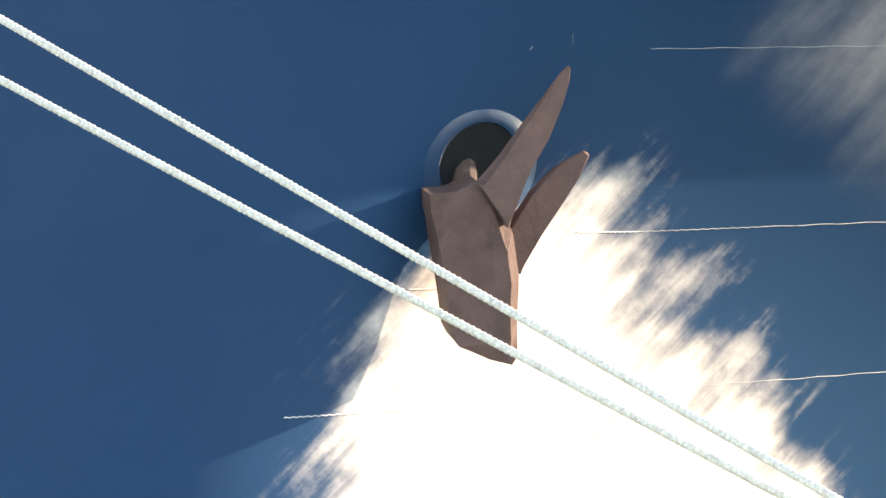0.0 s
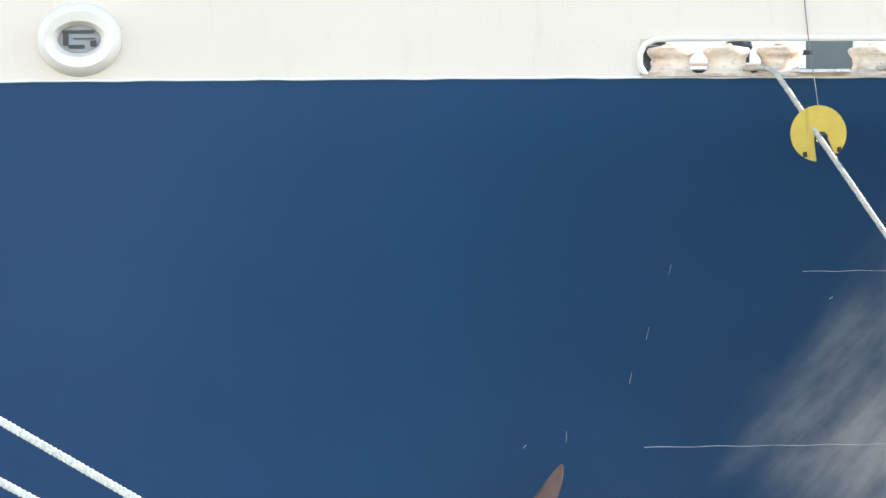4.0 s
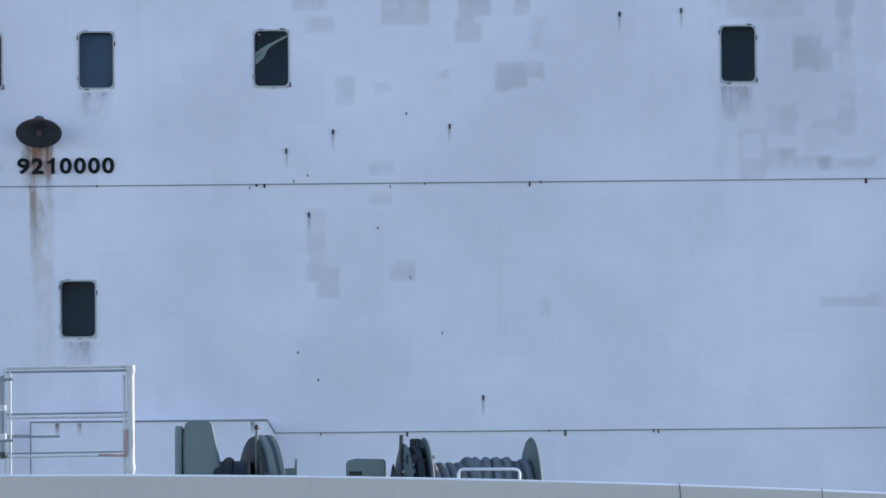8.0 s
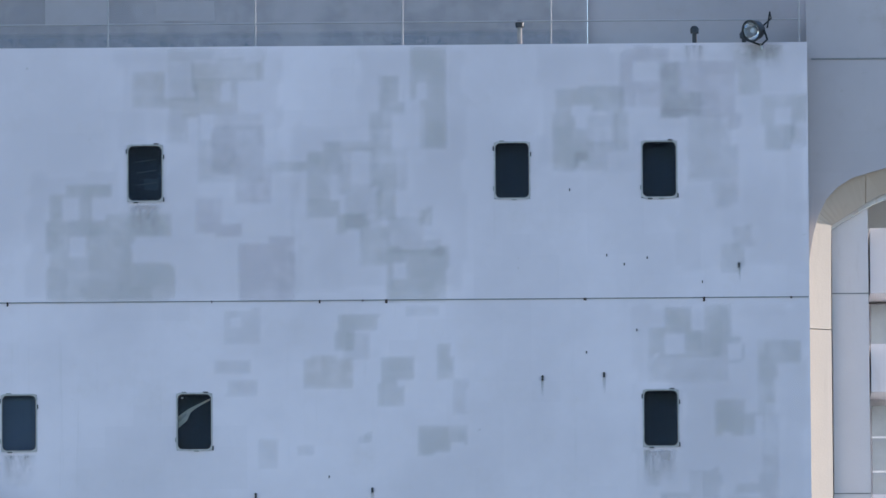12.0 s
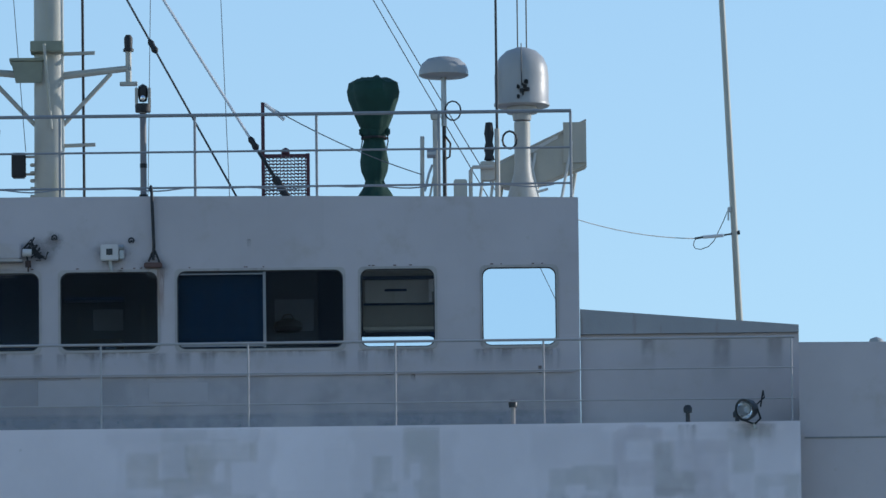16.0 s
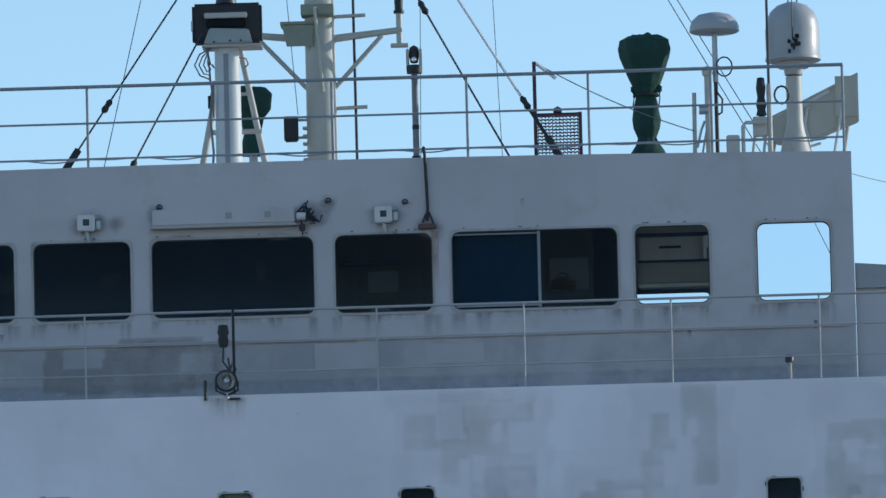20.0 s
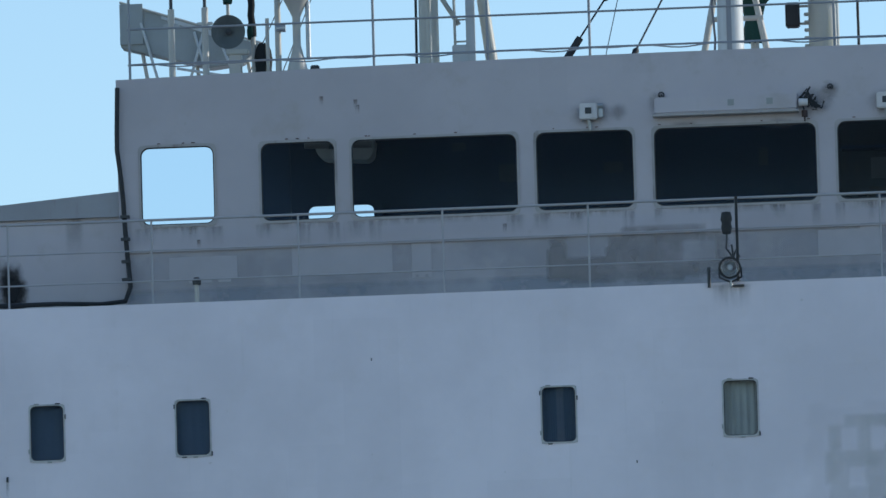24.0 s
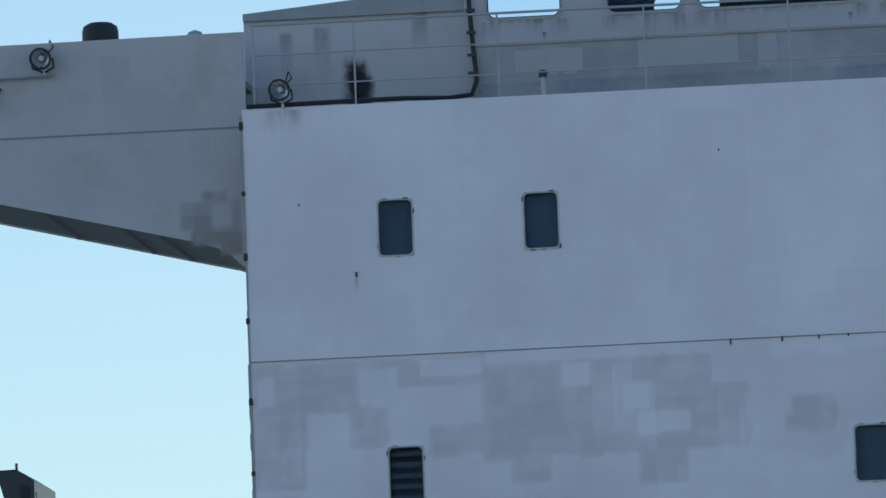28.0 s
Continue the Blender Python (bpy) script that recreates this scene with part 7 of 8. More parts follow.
part("tray_floor", boxb(-0.27, 0.40, -0.22, 0.16, 1.47, 1.497, 0.006), M_GEAR, t)
screen = part("screen", boxb(-0.38, 0.40, -0.10, 0.10, 1.53, 1.98, 0.03), M_BLACK, t, "black square housing")
part("cap", boxb(-0.24, 0.24, -0.18, -0.104, 1.80, 1.86, 0.008), M_GEAR, t)
part("front_box", boxb(-0.22, 0.22, -0.15, -0.102, 1.69, 1.79, 0.02), M_PIT, screen, "black gearbox on the housing")
part("hinge", boxb(-0.39, -0.37, -0.14, -0.08, 1.66, 1.78, 0.005), M_STEEL, screen)
for x, z in ((-0.13, 1.52), (0.05, 1.53), (0.17, 1.53)):
    part("bolt", rodb((x, -0.25, z), (x, -0.238, z), 0.013, n=6), M_BLACK, t)
part("turning_gear", lathe([(0.0, 1.98), (0.12, 1.98), (0.10, 2.08), (0.0, 2.10)], 16), M_DARKMETAL, t, smooth=True)
for k in range(5):
    loop = [(-0.14 - 0.02 * k, -0.12, 1.48), (-0.30 + 0.03 * k, -0.14, 1.40 - 0.03 * k), (-0.36 + 0.05 * k, -0.12, 1.28), (-0.30 + 0.04 * k, -0.12, 1.16 + 0.02 * k), (-0.20, -0.12, 1.12 + 0.05 * k), (-0.155, -0.1, 1.0 - 0.08 * k)]
    part("cable", tube(loop, 0.009, 6), M_POST, t, smooth=True)
part("conduit", tube([(-0.15, -0.1, 1.1), (-0.20, -0.08, 0.7), (-0.17, -0.08, 0.3), (-0.19, -0.08, 0.0)], 0.014, 6), M_POST, t, smooth=True)
part("side_hook", tube([(0.14, -0.1, 1.36), (0.22, -0.1, 1.34), (0.24, -0.1, 1.28), (0.20, -0.1, 1.24)], 0.010, 6), M_PIPE, t, smooth=True)
t = on_roof("tripod_stand", "white pipe tripod behind the radar pedestal", "tripod", -0.08, 3.2)
for x0, y0 in ((-0.40, -0.1), (0.40, -0.1), (0.0, 0.4)):
    part("leg", rodb((x0, y0, 0), (x0 * 0.22, y0 * 0.2, 1.6), 0.04, 0.035), M_GEAR, t, smooth=True)
part("ring_bar", rodb((-0.30, -0.08, 0.62), (0.32, -0.08, 0.62), 0.03), M_GEAR, t, smooth=True)
part("ring_bar", rodb((-0.20, -0.06, 1.05), (0.20, -0.06, 1.05), 0.02), M_GEAR, t, smooth=True)


def cloth_cover(profile, n=36, rough=0.05, seed=3):
    """A canvas cover: the profile is turned, then puckered into folds that run to its ties."""
    fine = []
    for (r0, z0), (r1, z1) in zip(profile, profile[1:]):
        fine += [(r0 + (r1 - r0) * k / 4, z0 + (z1 - z0) * k / 4) for k in range(4)]
    bm = lathe(fine + [profile[-1]], max(n, 36))
    for v in bm.verts:
        a = math.atan2(v.co.y, v.co.x)
        k = noise.noise(Vector((v.co.x * 5, v.co.y * 5, v.co.z * 4 + seed)))
        f = noise.noise(Vector((math.cos(a) * 2.2, math.sin(a) * 2.2, v.co.z * 2.5 + seed * 3)))
        w = 1 + rough * 2.0 * k + rough * 2.2 * f + 0.035 * math.sin(a * 9 + v.co.z * 7 + 3 * f)
        v.co.x *= w
        v.co.y *= w
        v.co.z += 0.03 * f
    return bm


t = on_roof("covered_searchlight", "dark green canvas cover over a small lamp behind the tripod", "covered lamp", 0.10, 3.9)
part("cover", cloth_cover([(0.0, 0.45), (0.14, 0.46), (0.12, 0.62), (0.10, 0.70), (0.13, 0.9), (0.22, 1.0), (0.24, 1.15), (0.16, 1.22), (0.0, 1.24)], 18, seed=9), M_GREENCLOTH, t, smooth=True)
part("post", rodb((0, 0, 0), (0, 0, 0.5), 0.05), M_GEAR, t)
part("side_cover", boxb(-0.50, -0.36, -0.06, 0.06, 0.98, 1.18, 0.03), M_GREENCLOTH, t)

t = on_roof("camera_post", "pole with a round-headed camera housing", "camera", 2.015, 1.9)
part("pole", rodb((0, 0, 0), (0, 0, 1.05), 0.036, n=12), M_POST, t, smooth=True)
for z in (0.42, 0.98):
    part("band", rodb((0, 0, z), (0, 0, z + 0.05), 0.040, n=12), M_BLACK, t, smooth=True)
part("collar", rodb((0, 0, 0.0), (0, 0, 0.12), 0.05, n=12), M_BLACK, t, smooth=True)
part("base", lathe([(0.0, 1.05), (0.085, 1.05), (0.09, 1.12), (0.085, 1.14), (0.0, 1.14)], 18), M_BLACK, t, smooth=True)
for s in (-1, 1):
    part("yoke", boxb(*sorted((s * 0.055, s * 0.088)), -0.06, 0.06, 1.13, 1.33, 0.012), M_GEAR, t)
ball = part("ball", lathe([(0.0, 1.16), (0.04, 1.17), (0.056, 1.24), (0.05, 1.34), (0.0, 1.37)], 16), M_BLACK, t, smooth=True)
part("lens", lathe([(0.0, 0.0), (0.03, 0.0), (0.028, 0.02), (0.0, 0.025)], 12, Matrix.Translation((0, -0.05, 1.20)) @ Matrix.Rotation(radians(90), 4, "X")), M_REFLECTOR, ball)

t = on_roof("basket", "dark red metal mesh basket at the rail", "basket", 3.59, 2.2)
for x in (-0.25, 0.25):
    part("post", boxb(x - 0.02, x + 0.02, -0.02, 0.02, 0, 0.62 if x > 0 else 1.2), M_REDFRAME, t)
for z in (0.02, 0.60):
    part("bar", boxb(-0.23, 0.23, -0.015, 0.015, z - 0.015, z + 0.015), M_REDFRAME, t)
bm = bmesh.new()
for i in range(15):
    z = 0.05 + 0.037 * i
    pts = [(-0.23 + 0.46 * k / 20, 0, z + 0.016 * (k % 2)) for k in range(21)]
    for a, b in zip(pts, pts[1:]):
        rod(bm, a, b, 0.0080, n=4, cap=False)
part("mesh", bm, M_REDFRAME, t, "dark expanded-metal mesh")
bm = bmesh.new()
for i in range(12):
    rod(bm, (-0.22 + 0.04 * i, 0.02, 0.03), (-0.22 + 0.04 * i, 0.02, 0.6), 0.004, n=4, cap=False)
part("mesh_backing", bm, M_REDFRAME, t)
part("hook", lathe([(0.0, 0.60), (0.05, 0.62), (0.04, 0.67), (0.0, 0.69)], 12), M_REDFRAME, t, smooth=True)

t = on_roof("covered_compass", "tall instrument wrapped in dark green canvas and tied", "covered instrument", 4.57, 3.0)
part("upper_cover", cloth_cover([(0.0, 0.95), (0.12, 0.96), (0.15, 1.02), (0.21, 1.15), (0.272, 1.33), (0.285, 1.43), (0.265, 1.53), (0.17, 1.585), (0.0, 1.59)], 24, seed=1), M_GREENCLOTH, t, smooth=True)
part("lower_cover", cloth_cover([(0.0, 0.0), (0.20, 0.0), (0.19, 0.24), (0.125, 0.36), (0.105, 0.42), (0.145, 0.53), (0.158, 0.64), (0.14, 0.78), (0.112, 0.88), (0.14, 0.95), (0.15, 1.01), (0.0, 1.03)], 24, seed=5), M_GREENCLOTH, t, smooth=True)
part("tie", tube([(0.14 * math.cos(a * 0.5), 0.14 * math.sin(a * 0.5), 0.91) for a in range(14)], 0.014, 6), M_BLACK, t)
for x in (-0.17, 0.12):
    part("knot", boxb(x, x + 0.06, -0.08, -0.03, 0.93, 1.02, 0.015), M_GREENCLOTH, t)
    part("cord_end", tube([(x + 0.03, -0.06, 0.95), (x + 0.035, -0.08, 0.86), (x + 0.02, -0.08, 0.78)], 0.007, 6), M_BLACKCLOTH, t)

t = on_roof("antenna_disc", "grey flat-domed satellite antenna on a slim pole", "antenna", 5.355, 3.0)
part("disc", lathe([(0.0, 1.60), (0.10, 1.60), (0.255, 1.61), (0.28, 1.625), (0.276, 1.68), (0.25, 1.75), (0.18, 1.81), (0.08, 1.834), (0.0, 1.837)], 32), M_DOME, t, smooth=True)
part("pole", rodb((0, 0, 0), (0, 0, 1.63), 0.024), M_DARKMETAL, t, smooth=True)
part("sleeve", rodb((0, 0, 1.05), (0, 0, 1.6), 0.032), M_STEEL, t, smooth=True)
part("cable", tube([Vector((0.10 + 0.09 * math.cos(a * 0.55), -0.03, 1.22 + 0.11 * math.sin(a * 0.55))) for a in range(13)], 0.009, 6), M_BLACK, t)
part("cable", tube([(0.0, -0.03, 0.95), (0.07, -0.03, 0.85), (0.06, -0.03, 0.70), (0.02, -0.03, 0.68)], 0.012, 6), M_BLACK, t)
t = on_roof("vent_pipe", "pale pipe with a round cap and valves", "pipe", 5.26, 2.9)
part("pipe", rodb((0, 0, 0), (0, 0, 1.15), 0.035), M_GEAR, t, smooth=True)
part("cap", lathe([(0.0, 1.10), (0.05, 1.11), (0.06, 1.16), (0.04, 1.21), (0.0, 1.22)], 14), M_GEAR, t, smooth=True)
part("valve", lathe([(0.0, -0.05), (0.05, -0.05), (0.05, 0.05), (0.0, 0.05)], 10, Matrix.Translation((-0.05, -0.02, 0.72)) @ Matrix.Rotation(radians(90), 4, "Y")), M_STEEL, t)
part("side_pipe", rodb((-0.16, 0, 0), (-0.15, 0, 0.92), 0.024), M_GEAR, t, smooth=True)
part("elbow", tube([(-0.13, 0, 0.3), (-0.08, 0, 0.5), (-0.04, 0, 0.6)], 0.015, 6), M_STEEL, t)
part("stay", rodb((-0.12, 0, 0.0), (-0.02, 0, 0.5), 0.012), M_GEAR, t)

t = on_roof("satellite_dome", "pale grey satellite dome on a tapered pedestal", "satellite dome", 6.23, 3.0)
dome = part("dome", lathe([(0.0, 1.27), (0.15, 1.27), (0.30, 1.275), (0.312, 1.285), (0.312, 1.31), (0.302, 1.325), (0.305, 1.62), (0.292, 1.73), (0.25, 1.83), (0.17, 1.905), (0.06, 1.945), (0.0, 1.95)], 40), M_DOME, t, smooth=True)
part("neck", lathe([(0.0, 1.10), (0.10, 1.12), (0.11, 1.19), (0.17, 1.20), (0.17, 1.268), (0.0, 1.268)], 20), M_DOME, t, smooth=True)
part("pedestal", lathe([(0.0, 0), (0.25, 0), (0.23, 0.10), (0.16, 0.28), (0.105, 0.50), (0.09, 0.62), (0.09, 1.10), (0.0, 1.12)], 24), M_GEAR, t, smooth=True)
bm = bmesh.new()
for k in range(14):
    box(bm, *[c for a in (random.uniform(-0.06, 0.05), -0.325, 1.42 + random.uniform(-0.10, 0.09)) for c in (a, a + random.uniform(0.02, 0.05))], 0.006)
part("fitting", bm, M_BLACK, dome, "tangle of black fittings on the dome front")
part("cable", rodb((0.0, -0.31, 1.5), (0.0, -0.31, 1.95), 0.006), M_DARKMETAL, t)
for x in (-0.04, 0.06):
    part("lightning_wire", rodb((x, 0, 1.88), (x, 0, 3.2), 0.008), M_DARKMETAL, t)


def whip(x, y, z, label="thin dark whip antenna", r=0.016):
    t = on_roof("whip_antenna", label, "antenna", x, y, "whip antennas")
    part("rod", rodb((0, 0, 0.9), (0, 0, z), r, r * 0.8, n=8), M_DARKMETAL, t, smooth=True)
    part("base_tube", rodb((0, 0, 0), (0, 0, 0.95), r * 1.9, n=10), M_GEAR, t, smooth=True)
    return t


w = whip(5.95, 2.5, 3.4)
part("insulator", lathe([(0.0, 0.58), (0.06, 0.6), (0.045, 0.66), (0.06, 0.72), (0.04, 0.80), (0.055, 0.90), (0.04, 1.02), (0.0, 1.03)], 14, Matrix.Translation((-0.09, 0, 0))), M_BLACK, w, "black ribbed insulator", smooth=True)
part("stand", boxb(-0.19, -0.03, -0.06, 0.06, 0.36, 0.58, 0.01), M_GEAR, w)
for x in (-0.17, -0.05):
    part("leg", rodb((x - 0.05, 0, 0), (x, 0, 0.37), 0.016), M_GEAR, w)
part("loop", tube([Vector((0.14 + 0.08 * math.cos(a * 0.53), -0.02, 0.82 + 0.10 * math.sin(a * 0.53))) for a in range(13)], 0.012, 6), M_BLACK, w)


def side_panel(s, x0, x1):
    """The long sloping white box beside the rail."""
    # starboard takes a sunlit cream, port a shaded grey: light put into paint
    paint = M_MAST if s > 0 else M_FAIRING
    t = on_roof("fairing", "sloping box fairing at the roof edge, its paint toned for sun or shade", "fairing", x0, 3.7, "roof edge fairings")
    L = x1 - x0
    part("panel", slab([(L * 0.04, 0.66), (L, 1.20), (L, 0.69), (L * 0.40, 0.42), (L * 0.18, 0.46)], -0.03, 0.25, 0.012), paint, t)
    part("end_plate", boxb(*sorted((L - 0.26 * s, L - 0.002)), -0.06, -0.034, 0.72, 1.18), paint, t)
    part("top_flange", slab([(L * 0.30, 0.80), (L * 0.72, 1.035), (L * 0.72, 1.00), (L * 0.34, 0.76)], -0.05, -0.032), M_MASTWHITE, t, "pale flange on the fairing")
    for f, g in ((0.16, 0.34), (0.36, 0.50), (0.58, 0.44), (0.70, 0.86)):
        part("brace", rodb((L * f, -0.10, 0.0), (L * g, -0.05, 0.66 + 0.35 * g), 0.017, n=8), M_MASTWHITE, t, smooth=True)
    part("tie_bar", rodb((L * 0.12, -0.08, 0.26), (L * 0.62, -0.08, 0.42), 0.015, n=8), M_MASTWHITE, t, smooth=True)
    part("lip", rodb((L * 0.04, -0.045, 0.675), (L, -0.045, 1.205), 0.014), M_GEAR, t)
    for f in (0.1, 0.45, 0.8):
        part("leg", rodb((L * f, 0.1, 0), (L * f + 0.10 * s, 0.1, 0.62), 0.022), M_GEAR, t, smooth=True)
    return t


side_panel(1, 5.80, 6.95)
side_panel(-1, -5.40, -7.08)
t = on_roof("small_box", "small cream junction box on a bent pipe", "junction box", 5.55, 2.4)
part("box", boxb(-0.09, 0.06, -0.05, 0.05, 0.14, 0.36, 0.012), M_MAST, t)
part("pipe", tube([(0.10, 0, 0), (0.10, 0, 0.46), (0.13, 0, 0.50), (0.36, 0, 0.50)], 0.022, 8), M_GEAR, t, smooth=True)

# port side of the roof
t = on_roof("ladder_mast", "white mast with a ladder and a slanting leg", "mast", -3.56, 3.5)
part("column", rodb((0, 0, 0), (0, 0, 3.4), 0.115, 0.10, n=16), M_MAST, t, smooth=True)
part("leg", rodb((0.74, 0.1, 0), (0.46, 0.1, 2.2), 0.07, 0.06, n=12), M_MAST, t, smooth=True)
for x in (0.30, 0.50):
    part("stile", rodb((x, -0.05, 0.1), (x - 0.02, -0.05, 3.2), 0.016), M_MAST, t)
for i in range(10):
    part("rung", rodb((0.29, -0.05, 0.3 + 0.25 * i), (0.50, -0.05, 0.3 + 0.25 * i), 0.011), M_MAST, t)
part("gusset", slab([(0.10, 1.50), (0.55, 1.48), (0.58, 1.62), (0.45, 1.60), (0.30, 1.66), (0.10, 1.60)], 0.0, 0.06), M_MAST, t)
part("strut", rodb((0.10, 0, 1.15), (0.34, 0, 0.75), 0.028), M_MAST, t)
part("black_cable", tube([(-0.15, 0, 0.05), (-0.14, 0, 1.2), (-0.15, 0, 2.4), (-0.13, 0, 3.4)], 0.016, 6), M_BLACK, t)
part("grey_case", boxb(0.44, 0.54, -0.3, -0.2, 0.0, 1.05, 0.01), M_STEEL, t)
part("case_box", boxb(0.28, 0.46, -0.3, -0.2, 0.26, 0.48, 0.01), M_STEEL, t)
t = on_roof("radome", "greenish-white flattened round antenna", "antenna", -3.48, 2.5)
part("shell", lathe([(0.0, 0.92), (0.12, 0.94), (0.19, 1.00), (0.21, 1.03), (0.20, 1.06), (0.19, 1.07), (0.17, 1.11), (0.09, 1.15), (0.0, 1.16)], 28), M_RADOME, t, smooth=True)
part("pole", rodb((0, 0, 0), (0, 0, 0.93), 0.03), M_MAST, t)
t = on_roof("loudhailer", "grey round loudhailer horn on a bracket", "loudhailer", -5.74, 2.5)
face = Matrix.Translation((0, 0, 0.66)) @ Matrix.Rotation(radians(96), 4, "X")
part("bell", lathe([(0.0, -0.20), (0.06, -0.19), (0.09, -0.10), (0.16, -0.02), (0.19, 0.0), (0.192, 0.012), (0.175, 0.010), (0.12, -0.02), (0.05, -0.06), (0.0, -0.06)], 32, face), M_HORN, t, smooth=True)
part("driver", lathe([(0.0, -0.02), (0.035, -0.03), (0.03, -0.06), (0.0, -0.07)], 14, face), M_DARKMETAL, t)
part("bracket", boxb(-0.03, 0.22, -0.02, 0.1, 0.40, 0.46, 0.01), M_MAST, t)
part("stand", boxb(0.0, 0.14, 0.0, 0.12, 0.0, 0.42, 0.01), M_GEAR, t)
part("lamp_cover", cloth_cover([(0.0, 0.98), (0.05, 0.98), (0.06, 1.08), (0.055, 1.22), (0.065, 1.30), (0.0, 1.31)], 14, seed=2), M_GREENCLOTH, t, "dark covered lamp", smooth=True)
part("lamp_pole", rodb((0, 0.02, 0.80), (0, 0.02, 1.0), 0.02), M_GEAR, t)
t = on_roof("wrapped_instrument", "jointed instrument arm wrapped in black cloth", "covered instrument", -5.50, 2.7)
part("arm", tube([(-0.25, 0, 1.20), (-0.12, 0, 1.14), (-0.04, 0, 1.17), (0.0, 0, 1.12), (0.01, 0, 0.98), (0.0, 0, 0.86), (0.02, 0, 0.70), (0.02, 0, 0.62)], 0.040, 10), M_BLACKCLOTH, t, smooth=True)
part("knuckle", cloth_cover([(0.0, 1.06), (0.04, 1.08), (0.05, 1.14), (0.035, 1.20), (0.0, 1.21)], 16, seed=11), M_GREENCLOTH, t, smooth=True)
part("lower_wrap", cloth_cover([(0.0, 0.60), (0.045, 0.61), (0.05, 0.68), (0.035, 0.76), (0.0, 0.77)], 16, seed=12), M_GREENCLOTH, t, smooth=True)
part("post", rodb((0.03, 0, 0), (0.02, 0, 0.62), 0.028), M_GEAR, t, smooth=True)
bag = cloth_cover([(0.0, 0.02), (0.075, 0.03), (0.10, 0.12), (0.085, 0.24), (0.10, 0.36), (0.085, 0.46), (0.05, 0.53), (0.0, 0.54)], 16, seed=7)
bmesh.ops.translate(bag, vec=(0.135, 0, 0), verts=bag.verts)
part("bag", bag, M_BLACKCLOTH, t, smooth=True)
t = on_roof("pelorus_stand", "white cone-footed stand with a funnel top", "stand", -4.97, 2.5)
part("stand", lathe([(0.0, 0), (0.16, 0), (0.15, 0.06), (0.06, 0.40), (0.045, 0.46), (0.045, 0.78), (0.07, 0.84), (0.15, 1.0), (0.17, 1.02), (0.17, 1.04), (0.0, 1.04)], 24), M_GEAR, t, smooth=True)
part("side_tube", rodb((0.13, 0, 0.30), (0.13, 0, 0.95), 0.028), M_STEEL, t, smooth=True)
part("whip", rodb((0.13, 0, 0.95), (0.13, 0, 2.6), 0.012), M_DARKMETAL, t)
t = on_roof("vent_pipe", "pale pipe with a round cap and valves", "pipe", -5.19, 2.6)
part("pipe", rodb((0, 0, 0), (0, 0, 1.12), 0.035), M_GEAR, t, smooth=True)
part("cap", lathe([(0.0, 1.07), (0.06, 1.09), (0.07, 1.14), (0.05, 1.19), (0.0, 1.20)], 14), M_GEAR, t, smooth=True)
part("valve", rodb((-0.02, -0.02, 0.68), (0.09, -0.02, 0.68), 0.045), M_STEEL, t)
part("side_pipe", rodb((-0.12, 0, 0), (-0.12, 0, 0.80), 0.022), M_GEAR, t)
for x, y in ((-6.38, 2.5), (-6.0, 2.5)):
    w = whip(x, y, 2.6, "white pole antenna clamped in pairs", 0.02)
    for z in (0.75, 1.15):
        part("clamp", boxb(-0.09, 0.09, -0.02, 0.02, z, z + 0.035, 0.006), M_STEEL, w)
t = on_roof("small_lamp", "small dark lamp at the roof edge", "lamp", -4.72, 1.9)
part("body", boxb(-0.05, 0.05, -0.05, 0.05, 0, 0.14, 0.012), M_DARKMETAL, t)


# ---- wires ----
def wire(a, b, drop, r, mat, label="thin grey wire stay running aloft", group="stays"):
    t = thing("wire_stay", label, "wire", group, a)
    part("wire", tube([p - Vector(a) for p in sag(a, b, drop)], r, 6), mat, t, smooth=True)
    return t


def stay(a, b, mat=None, heavy=0.0, screw=0.6, r=0.012):
    """A mast stay with a rigging screw, measured up from its foot, and at times a heavy served foot."""
    t = wire(a, b, 0.0, r, mat or M_DARKMETAL, "taut wire stay with a rigging screw", "mast stays")
    d = Vector(b) - Vector(a)
    u = d.normalized()
    part("rigging_screw", lathe([(0.0, -0.09), (0.02, -0.085), (0.038, -0.05), (0.03, 0.0), (0.042, 0.05), (0.02, 0.085), (0.0, 0.09)], 10, Matrix.Translation(d - u * screw) @ u.to_track_quat("Z", "Y").to_matrix().to_4x4()), M_BLACK, t, smooth=True)
    if heavy:
        part("served_foot", tube([d - u * heavy, d - u * heavy * 0.9, d - u * 0.3, d - u * 0.25, d], 0.020, 8), M_BLACK, t, smooth=True)
        part("screw_body", tube([d - u * 0.36, d - u * 0.33, d - u * 0.08, d - u * 0.05], 0.042, 8), M_BLACK, t, smooth=True)
    return t


stay((1.55, 2.2, 26.1), (3.10, 1.9, 23.20), None, 0.0, 2.08)
stay((1.95, 2.2, 26.05), (3.66, 1.9, 23.20), M_WHITE, 0.72, 0.82, 0.016)
stay((-0.27, 2.2, 25.75), (-1.95, 1.9, 23.22), None, 0.36, 0.95)
stay((-0.36, 2.3, 24.85), (-1.20, 1.9, 23.22), None, 0.0, 0.1)
YARD = 26.75
for x0, x1, y1, z1, rr in ((4.05, 5.85, 4.6, 23.6, 0.011), (4.13, 5.98, 4.6, 23.6, 0.011), (2.80, 2.95, 3.0, 23.19, 0.008), (2.05, 2.02, 3.0, 23.19, 0.008),
                           (-4.15, -5.75, 3.4, 23.16, 0.012), (-3.95, -5.35, 3.4, 23.17, 0.012), (0.42, 0.62, 3.8, 24.1, 0.008), (-0.85, -1.6, 3.0, 23.2, 0.010)):
    wire((x0, 4.0, YARD), (x1, y1, z1), 0.02, rr * 0.55, M_DARKROPE)
